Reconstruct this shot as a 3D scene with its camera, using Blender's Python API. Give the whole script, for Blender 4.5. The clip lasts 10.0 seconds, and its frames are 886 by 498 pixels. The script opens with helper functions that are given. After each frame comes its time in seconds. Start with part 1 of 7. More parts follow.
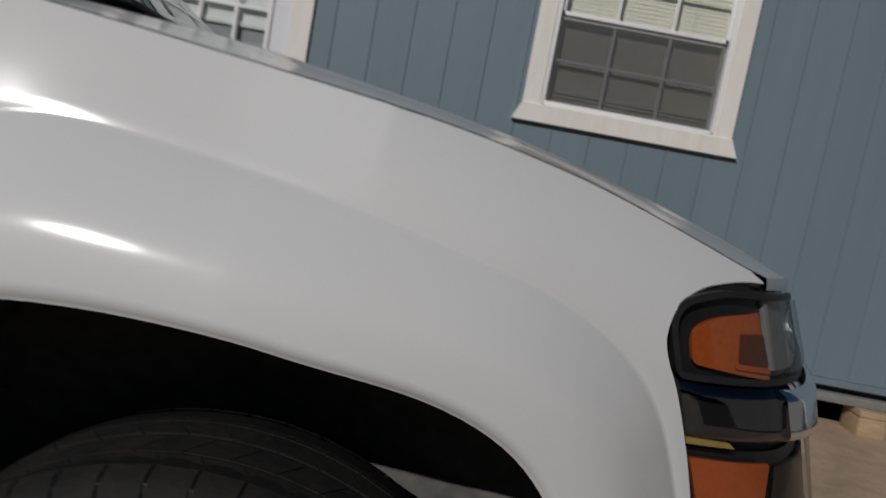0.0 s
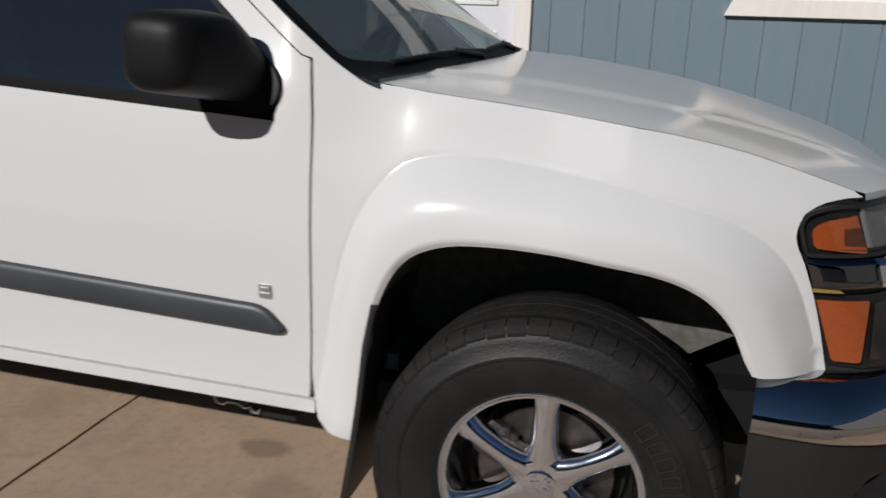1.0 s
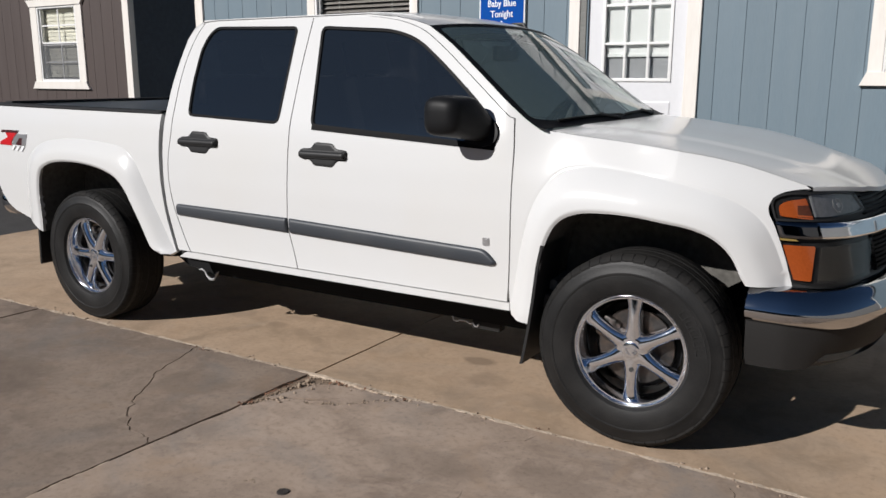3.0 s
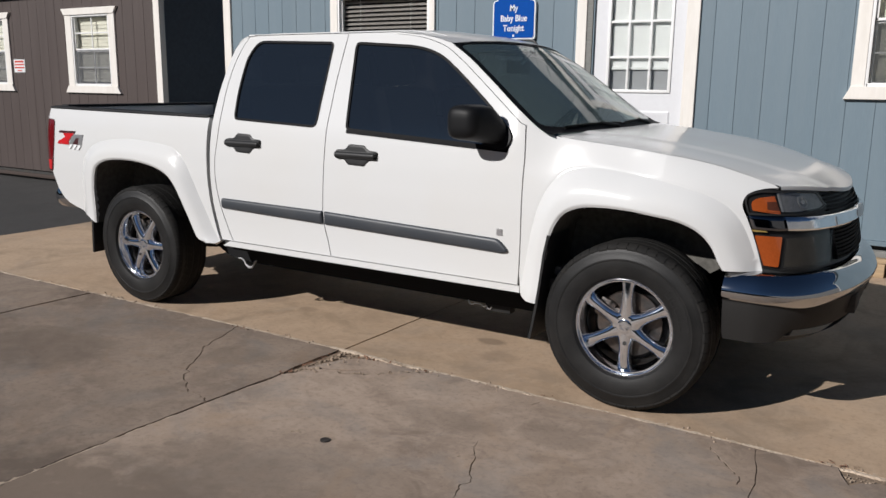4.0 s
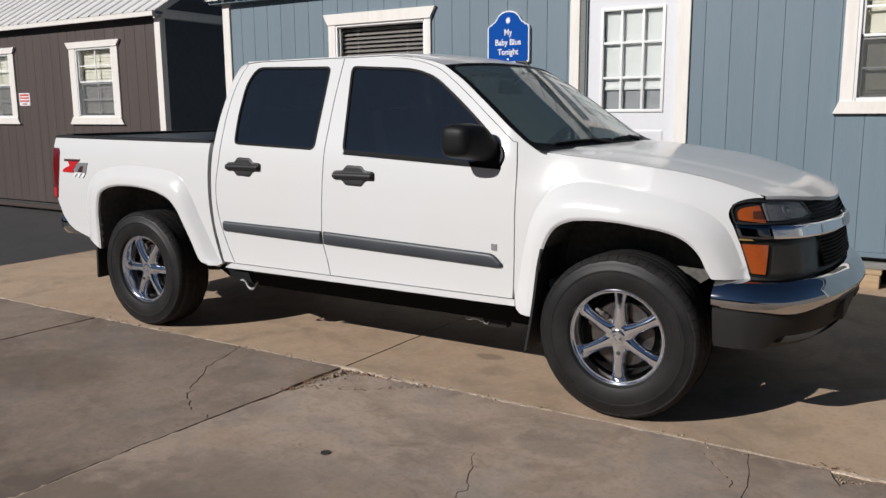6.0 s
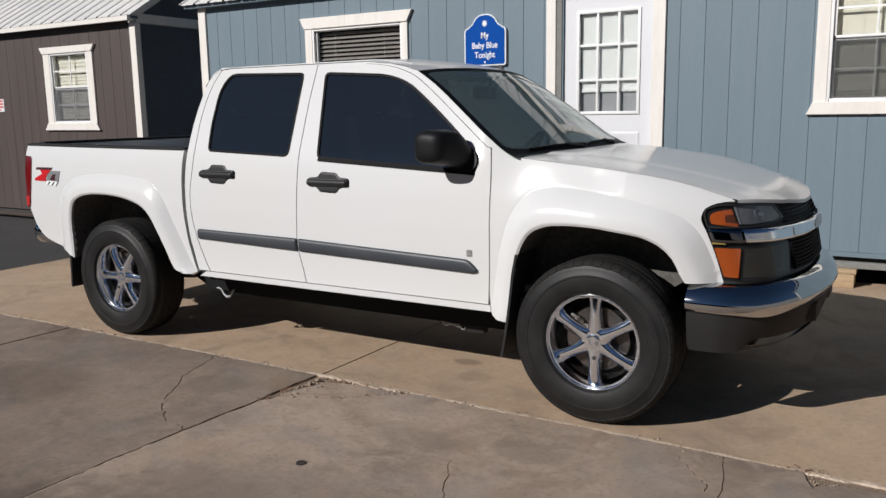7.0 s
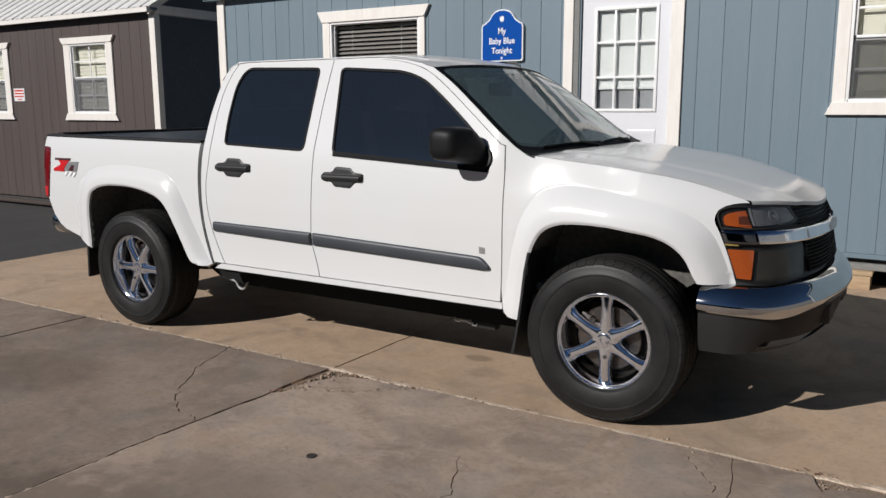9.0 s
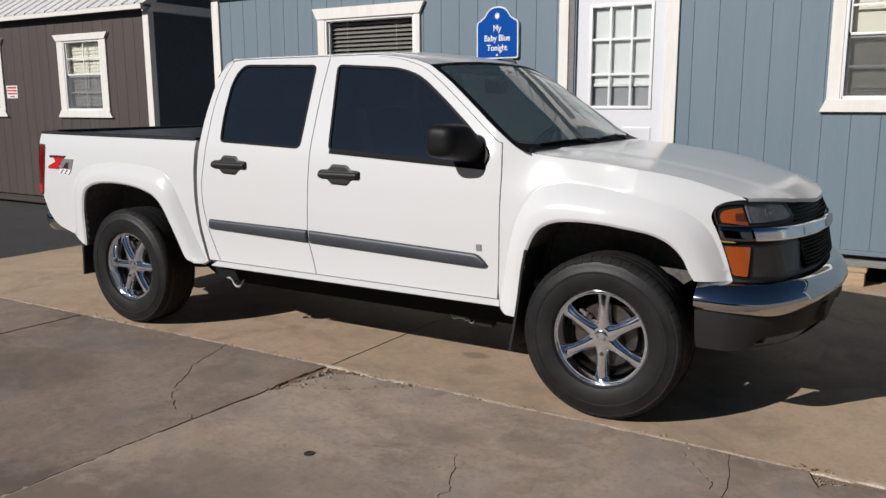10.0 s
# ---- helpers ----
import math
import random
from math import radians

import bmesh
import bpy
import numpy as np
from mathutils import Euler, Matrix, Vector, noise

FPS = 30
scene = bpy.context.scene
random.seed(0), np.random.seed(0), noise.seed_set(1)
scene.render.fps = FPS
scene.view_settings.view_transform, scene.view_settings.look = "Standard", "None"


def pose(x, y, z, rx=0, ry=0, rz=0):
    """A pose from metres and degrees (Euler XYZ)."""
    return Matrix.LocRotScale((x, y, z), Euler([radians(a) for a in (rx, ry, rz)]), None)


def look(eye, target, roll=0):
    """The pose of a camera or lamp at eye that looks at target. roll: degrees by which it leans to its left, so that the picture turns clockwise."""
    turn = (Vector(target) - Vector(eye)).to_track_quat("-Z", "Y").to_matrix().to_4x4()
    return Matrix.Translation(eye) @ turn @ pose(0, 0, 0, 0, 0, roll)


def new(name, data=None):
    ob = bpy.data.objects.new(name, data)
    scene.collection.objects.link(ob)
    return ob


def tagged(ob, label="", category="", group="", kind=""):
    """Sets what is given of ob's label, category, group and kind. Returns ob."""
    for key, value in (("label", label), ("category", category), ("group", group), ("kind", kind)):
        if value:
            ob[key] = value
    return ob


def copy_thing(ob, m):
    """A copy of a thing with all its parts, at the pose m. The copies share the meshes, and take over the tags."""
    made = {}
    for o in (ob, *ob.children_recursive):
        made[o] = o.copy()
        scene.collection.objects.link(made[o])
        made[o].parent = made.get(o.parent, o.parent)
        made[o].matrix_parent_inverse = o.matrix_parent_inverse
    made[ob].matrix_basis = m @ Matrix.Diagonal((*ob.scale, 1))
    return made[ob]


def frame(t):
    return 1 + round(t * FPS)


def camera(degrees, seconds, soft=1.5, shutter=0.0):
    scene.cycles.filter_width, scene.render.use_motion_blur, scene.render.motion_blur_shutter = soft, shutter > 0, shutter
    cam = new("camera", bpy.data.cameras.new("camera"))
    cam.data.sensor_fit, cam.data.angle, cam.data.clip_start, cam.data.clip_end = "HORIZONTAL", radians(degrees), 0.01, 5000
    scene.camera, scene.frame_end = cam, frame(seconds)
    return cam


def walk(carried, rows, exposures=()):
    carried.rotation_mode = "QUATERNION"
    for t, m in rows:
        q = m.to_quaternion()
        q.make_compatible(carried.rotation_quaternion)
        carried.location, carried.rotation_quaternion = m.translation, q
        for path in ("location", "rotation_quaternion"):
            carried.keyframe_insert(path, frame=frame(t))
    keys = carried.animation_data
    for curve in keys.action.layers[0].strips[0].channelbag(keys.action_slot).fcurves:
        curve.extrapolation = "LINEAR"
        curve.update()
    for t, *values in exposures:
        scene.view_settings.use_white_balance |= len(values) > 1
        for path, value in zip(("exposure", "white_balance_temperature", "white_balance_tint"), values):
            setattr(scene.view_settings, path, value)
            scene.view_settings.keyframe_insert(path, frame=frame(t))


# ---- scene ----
cam = camera(57.2, 10.0, shutter=0.26)
PATH = [
    (0, (0.197, -1.547, 1.089), (0.18, 0.44, 0.856), 10.5),
    (0.2, (0.213, -1.674, 1.111), (0.034, 0.314, 0.980), 8.8),
    (0.4, (0.234, -1.811, 1.158), (-0.075, 0.164, 1.082), 6.9),
    (0.5, (0.24, -1.905, 1.207), (-0.122, 0.055, 1.044), 5.0),
    (0.6, (0.236, -1.976, 1.242), (-0.155, -0.035, 0.965), 4.1),
    (0.8, (0.22, -2.14, 1.282), (-0.225, -0.241, 0.839), 2.8),
    (1, (0.199, -2.308, 1.335), (-0.323, -0.464, 0.763), 1.7),
    (1.5, (0.289, -2.716, 1.386), (-0.517, -0.959, 0.871), -0.5),
    (2, (0.506, -3.089, 1.406), (-0.456, -1.393, 0.957), -1.6),
    (2.5, (0.703, -3.437, 1.4), (-0.275, -1.743, 0.98), 0.1),
    (3, (0.916, -3.677, 1.388), (-0.101, -2.006, 0.973), 0.1),
    (4.5, (1.147, -4.218, 1.413), (0.113, -2.549, 1.031), 0.9),
    (5, (1.159, -4.216, 1.396), (0.135, -2.537, 1.032), 1.0),
    (6.3, (1.212, -4.176, 1.374), (0.165, -2.504, 1.043), -0.8),
    (6.5, (1.211, -4.168, 1.398), (0.182, -2.487, 1.059), -0.7),
    (7, (1.233, -4.155, 1.399), (0.22, -2.463, 1.065), -0.9),
    (7.5, (1.245, -4.143, 1.409), (0.222, -2.456, 1.084), -0.8),
    (8, (1.254, -4.14, 1.401), (0.225, -2.456, 1.078), -0.7),
    (8.5, (1.25, -4.157, 1.409), (0.207, -2.484, 1.072), -0.4),
    (9, (1.248, -4.158, 1.415), (0.205, -2.488, 1.066), -0.2),
    (9.5, (1.233, -4.156, 1.411), (0.197, -2.485, 1.045), -0.1),
    (10, (1.236, -4.166, 1.416), (0.206, -2.489, 1.06), -0.2),
]
EXPOSURES = [(0.0, -0.90), (0.2, -0.74), (0.4, -0.60), (0.5, -0.46), (0.6, -0.27), (0.8, -0.19), (1.0, -0.15), (1.5, 0.06), (2.0, 0.20), (2.5, 0.24), (3.0, 0.21), (4.5, 0.13), (10.0, 0.10)]
walk(cam, [(t, look(eye, target, roll)) for t, eye, target, roll in PATH], EXPOSURES)

# ---- light ----
from mathutils.geometry import delaunay_2d_cdt

SUN_WAY = Vector((0.72, 1.50, -1.0)).normalized()
world = bpy.data.worlds.new("sky")
scene.world = world
world.use_nodes = True
sky = world.node_tree.nodes.new("ShaderNodeTexSky")
sky.sky_type = "NISHITA"
sky.sun_disc = False
sky.sun_elevation = radians(31.0)
sky.sun_rotation = radians(205.6)
sky.air_density, sky.dust_density, sky.ozone_density, sky.altitude = 1.0, 0.12, 5.0, 1200
back = world.node_tree.nodes["Background"]
back.inputs["Strength"].default_value = 0.025
world.node_tree.links.new(sky.outputs[0], back.inputs["Color"])
sun = new("sun", bpy.data.lights.new("sun", "SUN"))
sun.data.energy, sun.data.angle, sun.data.color = 4.2, radians(0.53), (1.0, 0.968, 0.945)
sun.matrix_world = look((0, 0, 0), SUN_WAY)


# ---- materials ----
def material(name, color, rough=0.5, metal=0.0, vary=0.12, grain=40.0, bump=0.0, coat=0.0, dirt=None, dirt_amount=0.0,
             dirt_scale=1.5, spec=0.5, per_object=0.0, stretch=(1, 1, 1), bump_scale=None, coat_rough=0.04):
    """A surface with grain and wear at two scales, in metres of the place."""
    m = bpy.data.materials.new(name)
    m.use_nodes = True
    n, l = m.node_tree.nodes, m.node_tree.links
    b = n["Principled BSDF"]
    geo = n.new("ShaderNodeNewGeometry")
    sc = n.new("ShaderNodeMapping")
    sc.inputs["Scale"].default_value = stretch
    l.new(geo.outputs["Position"], sc.inputs["Vector"])
    fine = n.new("ShaderNodeTexNoise")
    fine.inputs["Scale"].default_value, fine.inputs["Detail"].default_value = grain, 6
    wide = n.new("ShaderNodeTexNoise")
    wide.inputs["Scale"].default_value, wide.inputs["Detail"].default_value = dirt_scale, 5
    l.new(sc.outputs[0], fine.inputs["Vector"])
    l.new(sc.outputs[0], wide.inputs["Vector"])
    span = n.new("ShaderNodeMapRange")
    span.inputs["From Min"].default_value, span.inputs["From Max"].default_value = 0.25, 0.75
    span.inputs["To Min"].default_value, span.inputs["To Max"].default_value = 1 - vary, 1 + vary
    l.new(fine.outputs[0], span.inputs["Value"])
    tone = n.new("ShaderNodeMix")
    tone.data_type, tone.blend_type = "RGBA", "MULTIPLY"
    tone.inputs["Factor"].default_value = 1.0
    tone.inputs[6].default_value = (*color, 1)
    l.new(span.outputs[0], tone.inputs[7])
    out = tone.outputs[2]
    if dirt:
        soil = n.new("ShaderNodeMix")
        soil.data_type = "RGBA"
        soil.inputs[7].default_value = (*dirt, 1)
        edge = n.new("ShaderNodeMapRange")
        edge.inputs["From Min"].default_value, edge.inputs["From Max"].default_value = 0.42, 0.72
        edge.inputs["To Max"].default_value = dirt_amount
        l.new(wide.outputs[0], edge.inputs["Value"])
        l.new(edge.outputs[0], soil.inputs["Factor"])
        l.new(out, soil.inputs[6])
        out = soil.outputs[2]
    if per_object:
        info = n.new("ShaderNodeObjectInfo")
        shift = n.new("ShaderNodeMapRange")
        shift.inputs["To Min"].default_value, shift.inputs["To Max"].default_value = 1 - per_object, 1 + per_object
        l.new(info.outputs["Random"], shift.inputs["Value"])
        each = n.new("ShaderNodeMix")
        each.data_type, each.blend_type = "RGBA", "MULTIPLY"
        each.inputs["Factor"].default_value = 1.0
        l.new(out, each.inputs[6])
        l.new(shift.outputs[0], each.inputs[7])
        out = each.outputs[2]
    l.new(out, b.inputs["Base Color"])
    gloss = n.new("ShaderNodeMapRange")
    gloss.inputs["To Min"].default_value, gloss.inputs["To Max"].default_value = rough * 0.85, min(1.0, rough * 1.15)
    l.new(wide.outputs[0], gloss.inputs["Value"])
    l.new(gloss.outputs[0], b.inputs["Roughness"])
    b.inputs["Metallic"].default_value = metal
    b.inputs["Specular IOR Level"].default_value = spec
    b.inputs["Coat Weight"].default_value = coat
    b.inputs["Coat Roughness"].default_value = coat_rough
    if bump:
        rise = n.new("ShaderNodeBump")
        rise.inputs["Strength"].default_value, rise.inputs["Distance"].default_value = bump, 0.004
        if bump_scale:
            rough_noise = n.new("ShaderNodeTexNoise")
            rough_noise.inputs["Scale"].default_value, rough_noise.inputs["Detail"].default_value = bump_scale, 4
            l.new(sc.outputs[0], rough_noise.inputs["Vector"])
            l.new(rough_noise.outputs[0], rise.inputs["Height"])
        else:
            l.new(fine.outputs[0], rise.inputs["Height"])
        l.new(rise.outputs[0], b.inputs["Normal"])
    return m


def thin_glass(name, tint, gloss=1.0, rough=0.0, base=0.07, veil=0.0, film_color=(0.55, 0.64, 0.65)):
    """A thin pane: it lets light through tinted, and mirrors by angle."""
    m = bpy.data.materials.new(name)
    m.use_nodes = True
    n, l = m.node_tree.nodes, m.node_tree.links
    n.remove(n["Principled BSDF"])
    clear, shine, mix, face = n.new("ShaderNodeBsdfTransparent"), n.new("ShaderNodeBsdfGlossy"), n.new("ShaderNodeMixShader"), n.new("ShaderNodeLayerWeight")
    clear.inputs["Color"].default_value = (*tint, 1)
    shine.inputs["Roughness"].default_value = rough
    shine.inputs["Color"].default_value = (gloss, gloss, gloss, 1)
    face.inputs["Blend"].default_value = 0.5
    steep, total = n.new("ShaderNodeMath"), n.new("ShaderNodeMath")
    steep.operation, total.operation = "POWER", "MULTIPLY_ADD"
    steep.inputs[1].default_value = 5.0
    total.inputs[1].default_value, total.inputs[2].default_value = 1 - base, base
    l.new(face.outputs["Facing"], steep.inputs[0])
    l.new(steep.outputs[0], total.inputs[0])
    l.new(total.outputs[0], mix.inputs[0])
    l.new(clear.outputs[0], mix.inputs[1])
    l.new(shine.outputs[0], mix.inputs[2])
    top = mix.outputs[0]
    # diffuse film: painted haze on car glass, threads on insect screens
    if veil:
        film, cover = n.new("ShaderNodeBsdfDiffuse"), n.new("ShaderNodeMixShader")
        film.inputs["Color"].default_value = (*film_color, 1)
        cover.inputs[0].default_value = veil
        l.new(top, cover.inputs[1])
        l.new(film.outputs[0], cover.inputs[2])
        top = cover.outputs[0]
    l.new(top, n["Material Output"].inputs["Surface"])
    return m


WHITE = material("white_car_paint", (0.635, 0.64, 0.64), 0.5, vary=0.015, grain=300, coat=0.9, coat_rough=0.125, spec=0.1, dirt=(0.62, 0.60, 0.56), dirt_amount=0.25, dirt_scale=2.2)
MATT_BLACK = material("matt_black_plastic", (0.009, 0.0092, 0.0098), 0.7, vary=0.2, grain=200, bump=0.15, spec=0.15)
VALANCE = material("dark_grey_valance_plastic", (0.020, 0.0193, 0.0190), 0.62, vary=0.15, grain=200, bump=0.12, dirt=(0.020, 0.019, 0.018), dirt_amount=0.35, dirt_scale=5, spec=0.25)
# dark liner lightened in colour to stand in for glare over the wells
WELL = material("dusty_wheel_liner", (0.115, 0.11, 0.10), 0.9, vary=0.3, grain=40, bump=0.3, spec=0.2)
CHROME = material("chrome", (0.54, 0.55, 0.57), 0.04, metal=1.0, vary=0.02, grain=60, dirt=(0.6, 0.58, 0.55), dirt_amount=0.25, dirt_scale=14)
BRIGHT_CHROME = material("bright_chrome", (0.90, 0.94, 1.0), 0.10, metal=1.0, vary=0.03, grain=60, bump=0.10, bump_scale=42, dirt=(0.7, 0.68, 0.65), dirt_amount=0.25, dirt_scale=14)
# chrome darkened in colour to imitate a dark reflection
DARK_REFLECT_CHROME = material("dark_smoked_chrome", (0.17, 0.175, 0.19), 0.05, metal=1.0, vary=0.1, grain=40)
BLACK_TRIM = material("black_plastic_trim", (0.017, 0.0172, 0.018), 0.46, vary=0.2, grain=260, bump=0.12, dirt=(0.03, 0.029, 0.027), dirt_amount=0.3, dirt_scale=6, spec=0.35)
MIRROR_BLACK = material("black_mirror_plastic", (0.0085, 0.0088, 0.0098), 0.5, vary=0.15, grain=260, bump=0.03, spec=0.18)
GREY_TRIM = material("dark_grey_body_molding", (0.04, 0.046, 0.055), 0.45, vary=0.12, grain=300, bump=0.12, dirt=(0.09, 0.088, 0.085), dirt_amount=0.3, dirt_scale=5)
RUBBER = material("tyre_rubber", (0.0098, 0.0098, 0.010), 0.5, vary=0.3, grain=180, bump=0.2, dirt=(0.021, 0.020, 0.019), dirt_amount=0.6, dirt_scale=9, spec=0.3)
TREAD = material("dusty_tread_rubber", (0.011, 0.0107, 0.0105), 0.75, vary=0.35, grain=90, bump=0.3, dirt=(0.022, 0.020, 0.018), dirt_amount=0.6, dirt_scale=14, spec=0.25)
SEAL = material("window_rubber", (0.006, 0.006, 0.007), 0.5, vary=0.2, grain=120, spec=0.08)
UNDER = material("underbody_black", (0.034, 0.033, 0.032), 0.8, vary=0.4, grain=30, bump=0.3, dirt=(0.06, 0.05, 0.04), dirt_amount=0.5, dirt_scale=8)
LINER = material("bed_liner_black", (0.010, 0.0105, 0.012), 0.75, vary=0.3, grain=400, bump=0.4)
STEEL = material("worn_steel", (0.085, 0.08, 0.078), 0.42, metal=0.9, vary=0.25, grain=50, dirt=(0.16, 0.11, 0.08), dirt_amount=0.6, dirt_scale=25)
AMBER = material("amber_lamp_plastic", (0.29, 0.062, 0.014), 0.10, vary=0.10, grain=150, coat=0.8, bump=0.06, bump_scale=160)
RED_LENS = material("red_lamp_plastic", (0.15, 0.007, 0.010), 0.15, vary=0.12, grain=120, coat=0.6)
AMBER_SHADE = material("brown_bulb_shade", (0.07, 0.020, 0.008), 0.3, vary=0.2, grain=80, coat=0.5)
REFLECTOR = material("lamp_reflector", (0.29, 0.295, 0.305), 0.35, metal=0.5, vary=0.2, grain=60)
LOW_BOWL = material("brown_lamp_bowl", (0.05, 0.043, 0.036), 0.3, metal=0.4, vary=0.35, grain=14, dirt=(0.022, 0.02, 0.018), dirt_amount=0.8, dirt_scale=12)
SMOKE = material("smoked_lamp_housing", (0.012, 0.012, 0.0123), 0.3, vary=0.25, grain=60, coat=0.15, spec=0.3)
DASH = material("grey_dashboard_plastic", (0.12, 0.13, 0.13), 0.55, vary=0.15, grain=300, bump=0.15)
CLOTH = material("grey_seat_cloth", (0.42, 0.45, 0.45), 0.9, vary=0.25, grain=500, bump=0.3)
BADGE_RED = material("badge_red", (0.55, 0.015, 0.02), 0.3, vary=0.05, coat=0.6)
GALVANIZED = material("dull_galvanized_steel", (0.30, 0.305, 0.31), 0.6, metal=0.3, vary=0.25, grain=60)
GOLD = material("gold_lamp_edge", (0.52, 0.37, 0.12), 0.3, metal=0.6, vary=0.15, grain=90)
BADGE_DARK = material("badge_dark_red", (0.055, 0.012, 0.014), 0.4, vary=0.08, coat=0.4)
BADGE_GREY = material("badge_silver", (0.5, 0.5, 0.51), 0.3, metal=0.7, vary=0.08)
# teal film: some dust, plus painted haze for the lit cab
SCREEN = thin_glass("windshield_glass", (0.80, 0.90, 0.88), gloss=0.95, veil=0.115, film_color=(0.44, 0.60, 0.60))
# bluish film paints a faint haze onto the side glass
TINT = thin_glass("tinted_side_glass", (0.075, 0.078, 0.080), base=0.13, veil=0.018, film_color=(0.45, 0.58, 0.75))
LENS = thin_glass("clear_lamp_lens", (0.88, 0.88, 0.87), gloss=0.6, rough=0.03)
SCREEN_MESH = thin_glass("insect_screen", (0.80, 0.80, 0.80), gloss=0.15, rough=0.5, base=0.03, veil=0.20, film_color=(0.17, 0.18, 0.18))
SCREEN_THIN = thin_glass("fine_insect_screen", (0.84, 0.84, 0.85), gloss=0.15, rough=0.5, base=0.03, veil=0.16, film_color=(0.30, 0.31, 0.32))
PANE = thin_glass("window_pane_glass", (0.965, 0.97, 0.965))

BLUE = material("blue_painted_siding", (0.143, 0.196, 0.234), 0.55, vary=0.055, grain=18, bump=0.22, stretch=(9, 9, 0.6), dirt=(0.166, 0.216, 0.250), dirt_amount=0.5, dirt_scale=1.2, per_object=0.035, bump_scale=30)
BROWN = material("dark_brown_painted_siding", (0.066, 0.048, 0.043), 0.6, vary=0.12, grain=18, bump=0.35, stretch=(9, 9, 0.6), dirt=(0.084, 0.064, 0.058), dirt_amount=0.5, dirt_scale=1.2, per_object=0.05, bump_scale=30)
CREAM = material("cream_painted_trim", (0.79, 0.755, 0.705), 0.5, vary=0.03, grain=14, bump=0.12, stretch=(6, 6, 1), dirt=(0.62, 0.57, 0.50), dirt_amount=0.35, dirt_scale=3, bump_scale=40)
GROOVE = material("dark_siding_groove", (0.115, 0.155, 0.185), 0.8, vary=0.2)
GROOVE_BROWN = material("dark_brown_groove", (0.025, 0.02, 0.018), 0.8, vary=0.2)
VINYL = material("white_vinyl", (0.80, 0.80, 0.79), 0.38, vary=0.03, grain=60)
DOOR_WHITE = material("white_door_paint", (0.69, 0.695, 0.715), 0.42, vary=0.02, grain=30, dirt=(0.64, 0.64, 0.65), dirt_amount=0.25, dirt_scale=2.5)
BLIND = material("cream_blind", (0.84, 0.81, 0.69), 0.6, vary=0.05, grain=60)
BLIND_WHITE = material("white_blind", (0.84, 0.86, 0.85), 0.6, vary=0.05, grain=60)
BLIND_DARK = material("brown_wood_blind", (0.33, 0.305, 0.285), 0.45, vary=0.2, grain=30, stretch=(1, 8, 8))
ROOM = material("room_wall", (0.66, 0.67, 0.66), 0.8, vary=0.1)
ROOF = material("light_metal_roof", (0.77, 0.755, 0.735), 0.42, metal=0.0, vary=0.06, grain=8, dirt=(0.56, 0.56, 0.54), dirt_amount=0.5, dirt_scale=2)
WOOD = material("raw_lumber", (0.42, 0.30, 0.18), 0.75, vary=0.25, grain=12, bump=0.4, stretch=(1, 8, 8), dirt=(0.25, 0.18, 0.11), dirt_amount=0.5, dirt_scale=6)
SKID = material("weathered_runner", (0.20, 0.20, 0.19), 0.85, vary=0.25, grain=12, bump=0.4, stretch=(1, 8, 8))
SIGN_BLUE = material("blue_sign_enamel", (0.004, 0.068, 0.33), 0.6, vary=0.06, grain=40, spec=0.05)
SIGN_WHITE = material("white_sign_enamel", (0.80, 0.82, 0.83), 0.35, vary=0.04, grain=40)
SIGN_RED = material("red_sign_print", (0.58, 0.09, 0.07), 0.45, vary=0.08, grain=40)
BRASS = material("satin_nickel", (0.55, 0.53, 0.49), 0.3, metal=1.0, vary=0.08)


